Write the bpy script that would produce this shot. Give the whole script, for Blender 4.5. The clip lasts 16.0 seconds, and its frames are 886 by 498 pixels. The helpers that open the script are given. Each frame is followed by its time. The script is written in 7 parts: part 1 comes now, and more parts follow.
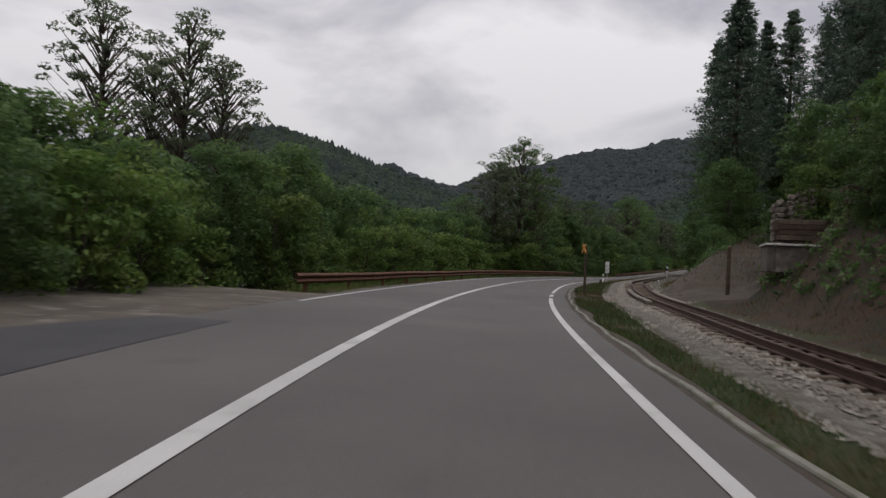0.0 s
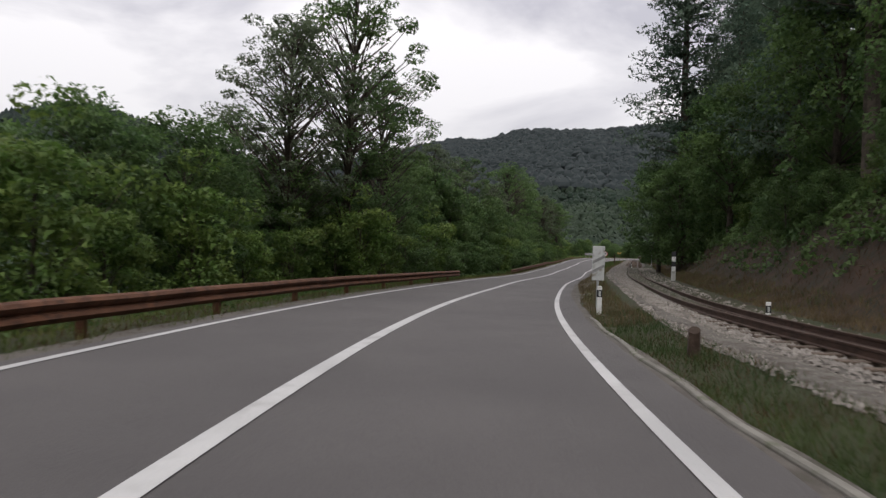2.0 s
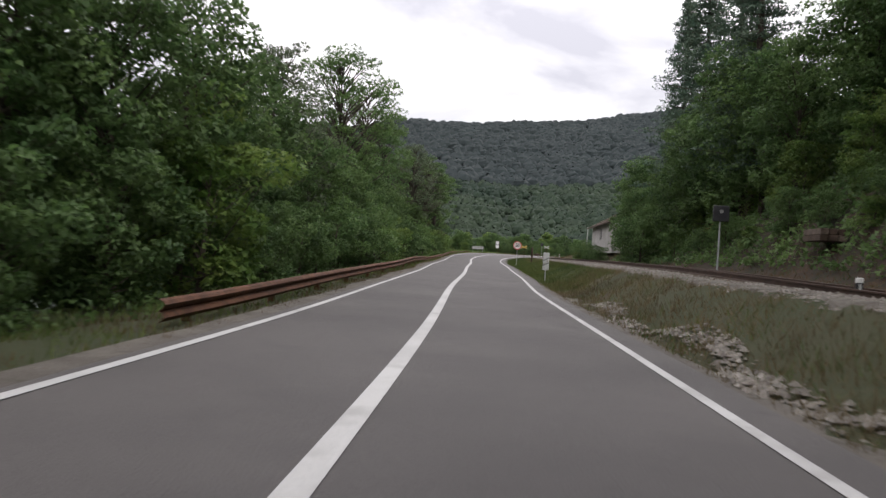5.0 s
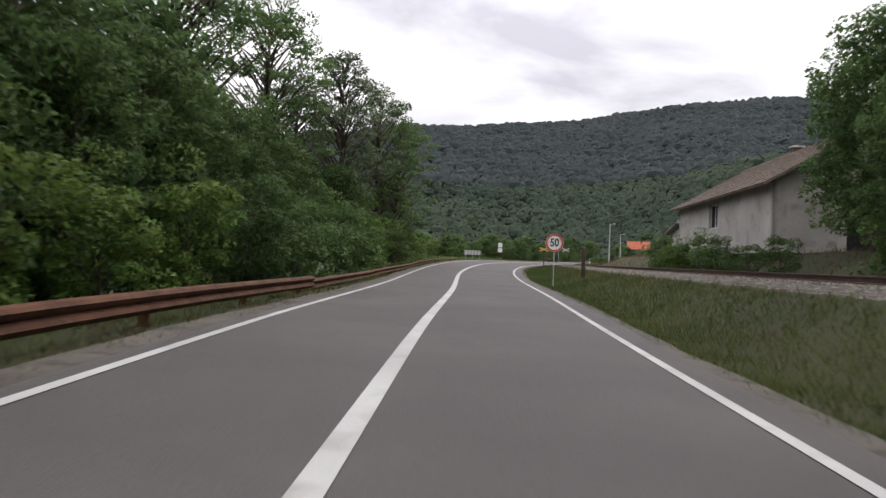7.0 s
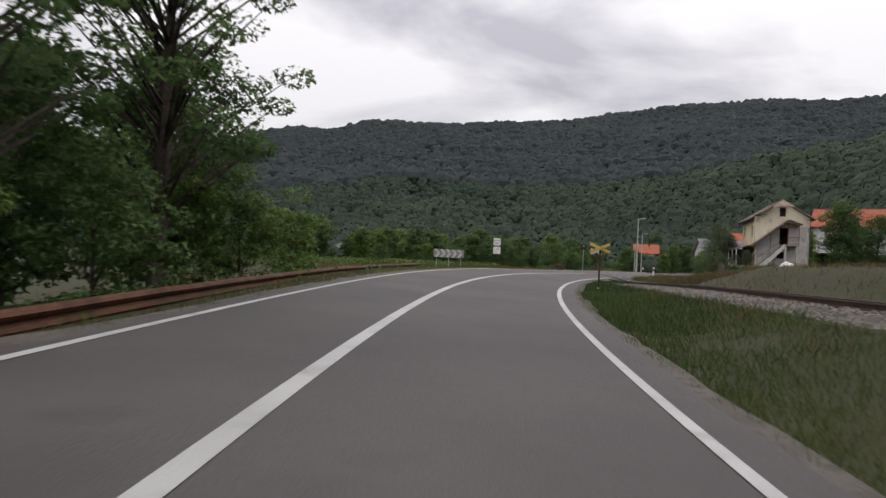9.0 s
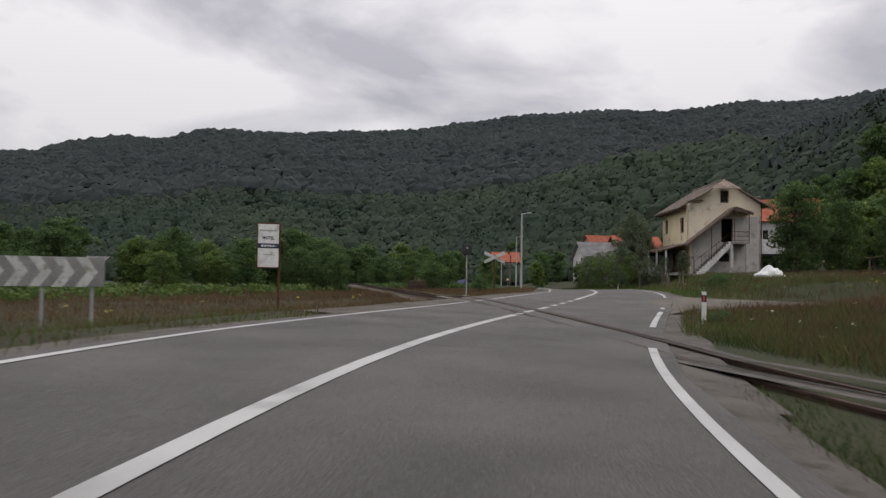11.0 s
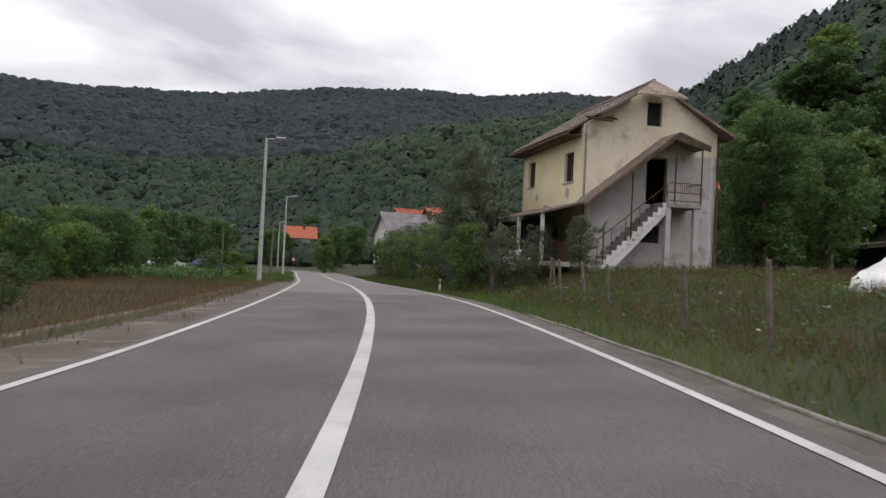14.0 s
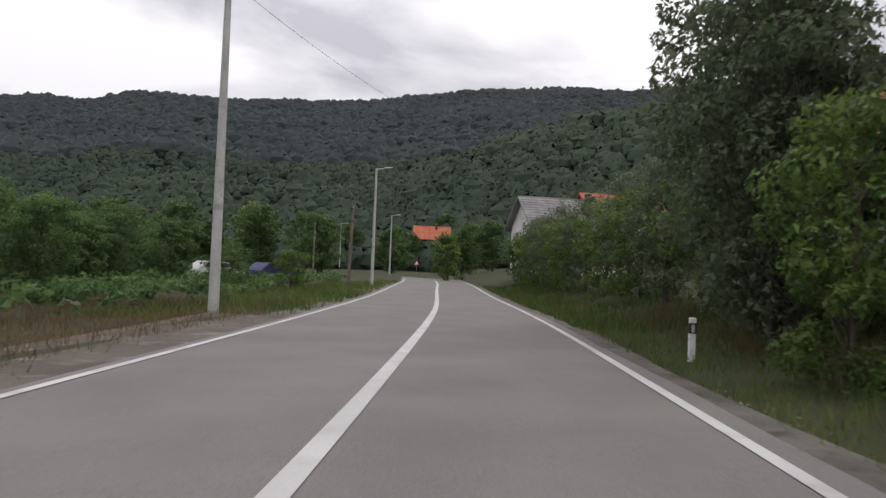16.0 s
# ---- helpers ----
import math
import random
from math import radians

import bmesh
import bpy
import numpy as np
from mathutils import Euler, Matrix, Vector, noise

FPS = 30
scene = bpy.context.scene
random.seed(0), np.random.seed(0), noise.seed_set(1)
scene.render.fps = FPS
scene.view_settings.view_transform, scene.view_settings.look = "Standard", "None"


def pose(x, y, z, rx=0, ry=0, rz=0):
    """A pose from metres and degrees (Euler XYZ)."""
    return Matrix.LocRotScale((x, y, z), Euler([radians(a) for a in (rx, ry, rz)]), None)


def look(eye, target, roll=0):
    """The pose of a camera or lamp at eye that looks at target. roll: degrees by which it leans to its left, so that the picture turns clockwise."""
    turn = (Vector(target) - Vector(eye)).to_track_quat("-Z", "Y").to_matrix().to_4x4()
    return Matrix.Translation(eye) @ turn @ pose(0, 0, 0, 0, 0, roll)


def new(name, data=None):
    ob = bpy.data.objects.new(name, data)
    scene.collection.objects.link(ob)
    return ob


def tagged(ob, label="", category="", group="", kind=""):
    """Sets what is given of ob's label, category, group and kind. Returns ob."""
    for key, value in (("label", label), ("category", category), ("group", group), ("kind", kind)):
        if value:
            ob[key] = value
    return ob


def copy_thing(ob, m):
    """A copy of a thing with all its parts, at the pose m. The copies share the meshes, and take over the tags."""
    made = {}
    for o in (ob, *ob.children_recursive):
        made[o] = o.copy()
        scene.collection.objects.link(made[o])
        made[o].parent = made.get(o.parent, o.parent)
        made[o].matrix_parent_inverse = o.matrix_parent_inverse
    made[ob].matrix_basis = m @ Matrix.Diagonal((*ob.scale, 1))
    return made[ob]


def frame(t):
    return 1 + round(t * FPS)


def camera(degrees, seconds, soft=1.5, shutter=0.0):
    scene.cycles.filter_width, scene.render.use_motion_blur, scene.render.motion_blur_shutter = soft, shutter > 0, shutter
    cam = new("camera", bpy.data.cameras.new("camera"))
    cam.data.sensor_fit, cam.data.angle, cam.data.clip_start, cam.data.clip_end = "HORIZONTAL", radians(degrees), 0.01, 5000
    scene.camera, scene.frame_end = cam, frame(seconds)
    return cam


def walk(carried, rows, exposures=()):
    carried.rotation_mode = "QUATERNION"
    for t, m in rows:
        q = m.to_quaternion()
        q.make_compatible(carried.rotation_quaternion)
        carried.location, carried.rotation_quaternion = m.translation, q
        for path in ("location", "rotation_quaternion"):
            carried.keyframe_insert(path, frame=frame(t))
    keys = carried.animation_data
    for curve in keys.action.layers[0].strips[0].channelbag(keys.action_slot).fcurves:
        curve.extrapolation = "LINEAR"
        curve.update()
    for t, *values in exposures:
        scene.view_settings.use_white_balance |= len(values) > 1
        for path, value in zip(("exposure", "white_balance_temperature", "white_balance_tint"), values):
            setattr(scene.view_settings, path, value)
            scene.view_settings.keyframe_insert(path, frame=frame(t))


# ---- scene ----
cam = camera(60.1, 16.0, soft=1.4, shutter=0.13)
PATH = [
    (0, (-0.665, 0.456, 2.295), (-0.624, 2.455, 2.308), 2.8),
    (0.5, (0.319, 12.226, 2.214), (0.452, 14.221, 2.236), 2.4),
    (1, (1.626, 22.502, 2.14), (1.852, 24.489, 2.163), 1.8),
    (1.5, (3.205, 31.951, 2.058), (3.546, 33.922, 2.081), 2.2),
    (2, (5.272, 41.008, 2.035), (5.694, 42.963, 2.043), 1.9),
    (2.5, (7.617, 49.584, 1.973), (8.116, 51.521, 1.984), 2.2),
    (3, (10.073, 57.703, 1.887), (10.645, 59.619, 1.899), 2.3),
    (3.5, (13.449, 67.107, 1.767), (14.097, 68.999, 1.767), 2.5),
    (4, (16.727, 75.67, 1.692), (17.417, 77.547, 1.7), 2.8),
    (4.5, (20.319, 84.590, 1.634), (21.045, 86.453, 1.644), 3.3),
    (5, (25.085, 95.264, 1.489), (25.824, 97.122, 1.498), 3.7),
    (5.2, (26.594, 98.549, 1.461), (27.339, 100.405, 1.477), 3.5),
    (7.3, (44.45, 137.81, 1.7), (45.198, 139.665, 1.731), 2.1),
    (7.8, (48.668, 146.968, 1.781), (49.419, 148.821, 1.817), 2.2),
    (8.2, (51.764, 153.612, 1.823), (52.503, 155.47, 1.859), 2.3),
    (10.3, (70.624, 189.92, 2.453), (71.614, 191.657, 2.504), 1.6),
    (10.5, (72.22, 192.40, 2.455), (73.252, 194.111, 2.523), 0.7),
    (11, (77.01, 199.256, 2.625), (78.132, 200.909, 2.708), 0.9),
    (11.5, (82.147, 205.580, 2.805), (83.368, 207.162, 2.895), 1.2),
    (12, (86.337, 210.288, 2.946), (87.672, 211.775, 3.004), 2.9),
    (12.5, (90.872, 214.672, 2.950), (92.313, 216.058, 3.003), 3.1),
    (13, (96.125, 219.106, 3.150), (97.630, 220.422, 3.203), 3.8),
    (13.5, (101.352, 223.347, 3.206), (102.869, 224.649, 3.246), 3.1),
    (14, (106.090, 227.220, 3.243), (107.579, 228.555, 3.289), 2.8),
    (14.5, (111.540, 232.225, 3.274), (112.973, 233.620, 3.311), 3.2),
    (15, (116.630, 237.045, 3.278), (117.993, 238.508, 3.318), 2.8),
    (15.5, (121.300, 242.080, 3.296), (122.586, 243.612, 3.329), 2.5),
    (16, (125.616, 247.079, 3.266), (126.829, 248.668, 3.306), 2.4),
]
walk(cam, [(t, look(eye, target, roll)) for t, eye, target, roll in PATH], [(0, -0.18), (1, -0.03), (1.8, 0.12), (2.5, 0.45), (3.2, 0.62), (5, 0.68), (8.2, 0.36), (10.3, -0.08), (12, -0.05), (13, 0.12), (14, 0.25), (15, 0.26), (16, 0.24)])

# ---- sky, sun, exposure ----
world = bpy.data.worlds.new("overcast")
scene.world = world
world.use_nodes = True
wn, wl = world.node_tree.nodes, world.node_tree.links
wn.clear()
w_out = wn.new("ShaderNodeOutputWorld")
w_bg = wn.new("ShaderNodeBackground")
w_sky = wn.new("ShaderNodeTexSky")
w_sky.sky_type = "NISHITA"
w_sky.sun_disc = False
w_sky.sun_elevation = radians(52)
w_sky.sun_rotation = radians(200)
w_tint = wn.new("ShaderNodeMix")
w_tint.data_type = "RGBA"
w_dim = wn.new("ShaderNodeMix")
w_dim.data_type, w_dim.blend_type = "RGBA", "MULTIPLY"
w_dim.inputs[0].default_value = 1.0
w_dim.inputs[7].default_value = (0.1, 0.1, 0.1, 1)
w_co = wn.new("ShaderNodeTexCoord")
w_map = wn.new("ShaderNodeMapping")
w_map.inputs["Scale"].default_value = (1.0, 1.0, 2.6)
w_map.inputs["Location"].default_value = (0.35, 0.1, 0.0)
w_n1 = wn.new("ShaderNodeTexNoise")
w_n1.inputs["Scale"].default_value, w_n1.inputs["Detail"].default_value = 3.1, 7.0
w_n1.inputs["Roughness"].default_value = 0.52
w_n1.inputs["Distortion"].default_value = 0.4
w_ramp = wn.new("ShaderNodeValToRGB")
w_ramp.color_ramp.elements[0].position, w_ramp.color_ramp.elements[0].color = 0.34, (0.545, 0.53, 0.585, 1)
w_ramp.color_ramp.elements[1].position, w_ramp.color_ramp.elements[1].color = 0.58, (0.965, 0.935, 0.955, 1)
w_sep = wn.new("ShaderNodeSeparateXYZ")
w_up = wn.new("ShaderNodeMapRange")
w_up.inputs["From Min"].default_value, w_up.inputs["From Max"].default_value = 0.0, 1.0
w_up.inputs["To Min"].default_value, w_up.inputs["To Max"].default_value = 0.68, 1.78
w_mul = wn.new("ShaderNodeMix")
w_mul.data_type, w_mul.blend_type = "RGBA", "MULTIPLY"
w_mul.inputs[0].default_value = 1.0
wl.new(w_co.outputs["Generated"], w_map.inputs["Vector"])
wl.new(w_co.outputs["Generated"], w_sep.inputs[0])
wl.new(w_map.outputs[0], w_n1.inputs["Vector"])
wl.new(w_n1.outputs["Fac"], w_ramp.inputs[0])
wl.new(w_sep.outputs["Z"], w_up.inputs["Value"])
wl.new(w_ramp.outputs[0], w_mul.inputs[6])
wl.new(w_up.outputs[0], w_mul.inputs[7])
wl.new(w_sky.outputs[0], w_dim.inputs[6])
w_tint.inputs[0].default_value = 0.93
wl.new(w_dim.outputs[2], w_tint.inputs[6])
wl.new(w_mul.outputs[2], w_tint.inputs[7])
wl.new(w_tint.outputs[2], w_bg.inputs["Color"])
w_bg.inputs["Strength"].default_value = 1.0
wl.new(w_bg.outputs[0], w_out.inputs[0])

sun = new("sun", bpy.data.lights.new("sun", "SUN"))
sun.data.energy, sun.data.angle, sun.data.color = 0.72, radians(25), (1.0, 0.96, 0.9)
sun.matrix_world = look((0, 0, 60), (-12, 34, 0))


# ---- materials ----
def mat(name, c1, c2, scale=1.0, rough=0.85, bump=0.3, fine=12.0, metal=0.0, spread=0.0, stain=None, spots=(0.35, 0.65), coords="Object", through_light=0.0, stretch=None, grain=0.5):
    """Two colours mixed by noise at two sizes, an optional third for stains, a fine bump."""
    m = bpy.data.materials.new(name)
    m.use_nodes = True
    n, l = m.node_tree.nodes, m.node_tree.links
    p = n["Principled BSDF"]
    p.inputs["Roughness"].default_value, p.inputs["Metallic"].default_value = rough, metal
    p.inputs["Specular IOR Level"].default_value = 0.3
    co = n.new("ShaderNodeTexCoord")
    src = co.outputs[coords]
    if stretch:
        mp = n.new("ShaderNodeMapping")
        mp.inputs["Scale"].default_value = stretch
        l.new(src, mp.inputs["Vector"])
        src = mp.outputs[0]
    big, small = n.new("ShaderNodeTexNoise"), n.new("ShaderNodeTexNoise")
    for t, s, d in ((big, scale, 4.0), (small, fine, 5.0)):
        t.inputs["Scale"].default_value, t.inputs["Detail"].default_value = s, d
        l.new(src, t.inputs["Vector"])
    ramp = n.new("ShaderNodeMapRange")
    ramp.inputs["From Min"].default_value, ramp.inputs["From Max"].default_value = spots
    add = n.new("ShaderNodeMath")
    add.operation = "ADD"
    half = n.new("ShaderNodeMath")
    half.operation = "MULTIPLY_ADD"
    half.inputs[1].default_value, half.inputs[2].default_value = grain, -grain / 2
    l.new(small.outputs["Fac"], half.inputs[0])
    l.new(big.outputs["Fac"], add.inputs[0])
    l.new(half.outputs[0], add.inputs[1])
    l.new(add.outputs[0], ramp.inputs["Value"])
    mix = n.new("ShaderNodeMix")
    mix.data_type = "RGBA"
    mix.inputs[6].default_value, mix.inputs[7].default_value = (*c1, 1), (*c2, 1)
    l.new(ramp.outputs[0], mix.inputs[0])
    col = mix.outputs[2]
    if stain:
        sn = n.new("ShaderNodeTexNoise")
        sn.inputs["Scale"].default_value, sn.inputs["Detail"].default_value = scale * 2.7, 6.0
        l.new(src, sn.inputs["Vector"])
        sr = n.new("ShaderNodeMapRange")
        sr.inputs["From Min"].default_value, sr.inputs["From Max"].default_value = 0.54, 0.7
        l.new(sn.outputs["Fac"], sr.inputs["Value"])
        sm = n.new("ShaderNodeMix")
        sm.data_type = "RGBA"
        sm.inputs[7].default_value = (*stain, 1)
        l.new(sr.outputs[0], sm.inputs[0])
        l.new(col, sm.inputs[6])
        col = sm.outputs[2]
    if spread:
        info = n.new("ShaderNodeObjectInfo")
        geo = n.new("ShaderNodeNewGeometry")
        tot = n.new("ShaderNodeMath")
        tot.operation = "ADD"
        l.new(info.outputs["Random"], tot.inputs[0])
        l.new(geo.outputs["Random Per Island"], tot.inputs[1])
        hs = n.new("ShaderNodeHueSaturation")
        mr = n.new("ShaderNodeMapRange")
        mr.inputs["From Max"].default_value = 2.0
        mr.inputs["To Min"].default_value, mr.inputs["To Max"].default_value = 1 - spread, 1 + spread
        l.new(tot.outputs[0], mr.inputs["Value"])
        l.new(mr.outputs[0], hs.inputs["Value"])
        l.new(col, hs.inputs["Color"])
        col = hs.outputs[0]
    l.new(col, p.inputs["Base Color"])
    if bump:
        b = n.new("ShaderNodeBump")
        b.inputs["Strength"].default_value, b.inputs["Distance"].default_value = bump, 0.02
        l.new(small.outputs["Fac"], b.inputs["Height"])
        l.new(b.outputs[0], p.inputs["Normal"])
    if through_light:
        tr = n.new("ShaderNodeBsdfTranslucent")
        l.new(col, tr.inputs["Color"])
        ms = n.new("ShaderNodeMixShader")
        ms.inputs[0].default_value = through_light
        l.new(p.outputs[0], ms.inputs[1])
        l.new(tr.outputs[0], ms.inputs[2])
        l.new(ms.outputs[0], n["Material Output"].inputs["Surface"])
    return m


M_ASPHALT = mat("asphalt", (0.061, 0.0555, 0.055), (0.0975, 0.089, 0.0865), 0.35, 0.72, 0.8, 48.0, stain=(0.071, 0.0648, 0.064), spots=(0.25, 0.75), grain=1.0)
M_ASPHALT_COARSE = mat("asphalt_coarse", (0.054, 0.0498, 0.0478), (0.132, 0.1215, 0.117), 0.5, 0.75, 1.0, 60.0, spots=(0.22, 0.78), grain=2.0)
M_ASPHALT_PALE = mat("asphalt_pale", (0.114, 0.105, 0.1), (0.172, 0.159, 0.151), 0.5, 0.78, 0.6, 60.0, spots=(0.22, 0.78), grain=1.6)
M_ASPHALT_NEW = mat("asphalt_fresh", (0.0349, 0.0338, 0.036), (0.0478, 0.0461, 0.0478), 0.8, 0.8, 0.4, 60.0)
M_PAINT = mat("road_paint", (0.37, 0.365, 0.36), (0.46, 0.455, 0.448), 0.6, 0.65, 0.3, 40.0, stain=(0.31, 0.303, 0.296))
M_SHOULDER = mat("gravel_shoulder", (0.075, 0.066, 0.057), (0.118, 0.105, 0.092), 1.2, 0.95, 0.9, 25.0, stain=(0.05, 0.046, 0.033))
M_DIRT = mat("packed_dirt", (0.064, 0.053, 0.043), (0.105, 0.089, 0.075), 0.6, 0.95, 0.7, 14.0, stain=(0.158, 0.14, 0.122))
M_GROUND = mat("meadow_soil", (0.026, 0.034, 0.0125), (0.042, 0.04, 0.019), 0.22, 0.95, 1.0, 26.0, stain=(0.038, 0.031, 0.019), grain=1.6)
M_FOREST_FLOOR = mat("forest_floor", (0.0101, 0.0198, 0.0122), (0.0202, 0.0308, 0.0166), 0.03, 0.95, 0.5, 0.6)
# darker version of the dirt, with the overhanging pines' shade in its colour
M_RAMP = mat("shaded_trodden_earth", (0.0379, 0.0294, 0.0229), (0.0612, 0.0481, 0.0382), 0.7, 0.95, 0.7, 11.0, stain=(0.0765, 0.0635, 0.0521))
# brown lowered to carry the shadow of the foliage above the bank
M_EARTH_BANK = mat("earth_bank", (0.036, 0.021, 0.013), (0.019, 0.0175, 0.0095), 0.5, 0.95, 1.0, 5.0, stain=(0.052, 0.029, 0.0175), grain=1.4)
M_BALLAST = mat("ballast_stone", (0.132, 0.116, 0.102), (0.24, 0.22, 0.195), 3.0, 0.9, 0.4, 20.0, spread=0.5)
M_BALLAST_BED = mat("ballast_bed", (0.075, 0.065, 0.055), (0.13, 0.12, 0.105), 4.0, 0.95, 1.0, 22.0, stain=(0.06, 0.045, 0.03))
M_RUST = mat("rusty_steel", (0.066, 0.027, 0.0145), (0.125, 0.054, 0.028), 2.5, 0.75, 0.4, 30.0, metal=0.25, stain=(0.0467, 0.0221, 0.0136))
M_RAIL = mat("rail_steel", (0.044, 0.025, 0.018), (0.074, 0.044, 0.032), 3.0, 0.65, 0.3, 40.0, metal=0.25, stain=(0.03, 0.017, 0.013))
M_SLEEPER = mat("sleeper_wood", (0.06, 0.043, 0.031), (0.13, 0.1, 0.078), 3.0, 0.9, 0.7, 18.0, spread=0.3)
M_BARK = mat("bark", (0.0368, 0.0294, 0.0231), (0.0892, 0.0735, 0.0577), 4.0, 0.95, 0.8, 20.0, spread=0.2)
M_LEAF = mat("leaf", (0.056, 0.106, 0.0345), (0.112, 0.176, 0.055), 0.35, 0.6, 0.0, 3.0, spread=0.38, through_light=0.5)
M_LEAF_PALE = mat("leaf_pale", (0.0776, 0.148, 0.0311), (0.145, 0.198, 0.0465), 0.6, 0.6, 0.0, 3.0, spread=0.4, through_light=0.45)
M_LEAF_GREY = mat("leaf_grey", (0.084, 0.114, 0.06), (0.138, 0.168, 0.102), 0.6, 0.6, 0.0, 3.0, spread=0.28, through_light=0.5)
M_NEEDLE = mat("needles", (0.06, 0.104, 0.072), (0.114, 0.158, 0.105), 0.6, 0.7, 0.0, 3.0, spread=0.28, through_light=0.35)
# the blue of distant air is mixed into this forest colour
M_FAR_HAZE = mat("far_haze_forest", (0.0125, 0.0195, 0.0205), (0.0205, 0.0285, 0.029), 0.008, 0.9, 0.0, 0.1, spread=0.18)
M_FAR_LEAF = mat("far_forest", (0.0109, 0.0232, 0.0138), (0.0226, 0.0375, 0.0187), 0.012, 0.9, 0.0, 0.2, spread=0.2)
# conifer green shifted towards blue to suggest haze on the far slopes
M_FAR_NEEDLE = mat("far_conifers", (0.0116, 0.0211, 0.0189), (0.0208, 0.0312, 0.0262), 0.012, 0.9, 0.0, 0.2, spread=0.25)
M_GRASS = mat("grass", (0.046, 0.082, 0.016), (0.1, 0.123, 0.03), 0.25, 0.7, 0.0, 2.0, spread=0.4, through_light=0.25)
M_GRASS_DEEP = mat("deep_green_grass", (0.024, 0.052, 0.011), (0.055, 0.08, 0.02), 0.3, 0.7, 0.0, 2.0, spread=0.4, through_light=0.2)
M_DUST = mat("pale_dust", (0.107, 0.094, 0.079), (0.158, 0.14, 0.119), 1.1, 0.95, 1.0, 18.0, stain=(0.078, 0.069, 0.054), grain=1.2)
M_GRASS_DRY = mat("dry_grass", (0.088, 0.066, 0.034), (0.15, 0.114, 0.058), 0.3, 0.8, 0.0, 2.0, spread=0.45, through_light=0.25)
M_GRASS_RED = mat("reddish_grass", (0.075, 0.046, 0.024), (0.13, 0.088, 0.043), 0.2, 0.8, 0.0, 2.0, spread=0.4, through_light=0.3)
M_YELLOW_FLOWER = mat("yellow_flower", (0.4, 0.32, 0.03), (0.55, 0.46, 0.06), 5.0, 0.8, 0.0, 9.0, spread=0.25)
M_FLOWER = mat("white_flower", (0.55, 0.55, 0.5), (0.75, 0.75, 0.7), 5.0, 0.8, 0.0, 9.0, spread=0.2)


# ---- making meshes ----
def to_mesh(name, bm, material):
    me = bpy.data.meshes.new(name)
    bm.to_mesh(me)
    bm.free()
    me.materials.append(material)
    return me


def part(name, bm, material, parent=None, label="", smooth=False):
    """A bmesh as one mesh object under a thing or a part."""
    me = bm if isinstance(bm, bpy.types.Mesh) else to_mesh(name, bm, material)
    if smooth:
        for p in me.polygons:
            p.use_smooth = True
    ob = new(name, me)
    if parent:
        ob.parent = parent
    if label:
        tagged(ob, label)
    return ob


def thing(name, m, label, category, group="", kind=""):
    """An Empty at the base of a thing."""
    ob = new(name)
    ob.empty_display_size = 0.2
    ob.matrix_world = m
    return tagged(ob, label, category, group, kind)


def raw_mesh(name, verts, faces, material):
    me = bpy.data.meshes.new(name)
    me.from_pydata([tuple(v) for v in verts], [], faces)
    me.materials.append(material)
    return me


def np_mesh(name, verts, size, materials, index=None, normals=None):
    """A mesh of equal polygons whose corners follow one another in verts (n * size, 3)."""
    verts = np.asarray(verts, np.float32)
    count = len(verts) // size
    me = bpy.data.meshes.new(name)
    me.vertices.add(len(verts))
    me.vertices.foreach_set("co", verts.ravel())
    me.loops.add(count * size)
    me.loops.foreach_set("vertex_index", np.arange(count * size, dtype=np.int32))
    me.polygons.add(count)
    me.polygons.foreach_set("loop_start", np.arange(count, dtype=np.int32) * size)
    for m in materials:
        me.materials.append(m)
    if index is not None:
        me.polygons.foreach_set("material_index", np.asarray(index, np.int32))
    me.update(calc_edges=True)
    if normals is not None:
        me.polygons.foreach_set("use_smooth", np.ones(count, bool))
        me.normals_split_custom_set_from_vertices(np.repeat(normals, size, 0).tolist())
    return me


def box(bm, x0, x1, y0, y1, z0, z1, bevel=0.0, m=None):
    """A box, bevelled where asked, added to bm."""
    made = bmesh.ops.create_cube(bm, size=1.0)["verts"]
    for v in made:
        v.co = Vector(((x0 + x1) / 2 + v.co.x * (x1 - x0), (y0 + y1) / 2 + v.co.y * (y1 - y0), (z0 + z1) / 2 + v.co.z * (z1 - z0)))
    if bevel:
        edges = {e for v in made for e in v.link_edges}
        made = bmesh.ops.bevel(bm, geom=list(edges), offset=bevel, segments=1, affect="EDGES")["verts"]
    if m is not None:
        bmesh.ops.transform(bm, matrix=m, verts=list(made))
    return made


def tube(bm, a, b, r0, r1, sides=10, caps=True):
    """A tapered round bar from a to b."""
    a, b = Vector(a), Vector(b)
    turn = (b - a).to_track_quat("Z", "Y").to_matrix().to_4x4()
    m = Matrix.Translation((a + b) / 2) @ turn
    return bmesh.ops.create_cone(bm, cap_ends=caps, segments=sides, radius1=r0, radius2=r1, depth=(b - a).length, matrix=m)["verts"]


def boxed(x0, x1, y0, y1, z0, z1, bevel=0.0):
    bm = bmesh.new()
    box(bm, x0, x1, y0, y1, z0, z1, bevel)
    return bm


def tubed(a, b, r0, r1, sides=10):
    bm = bmesh.new()
    tube(bm, a, b, r0, r1, sides)
    return bm

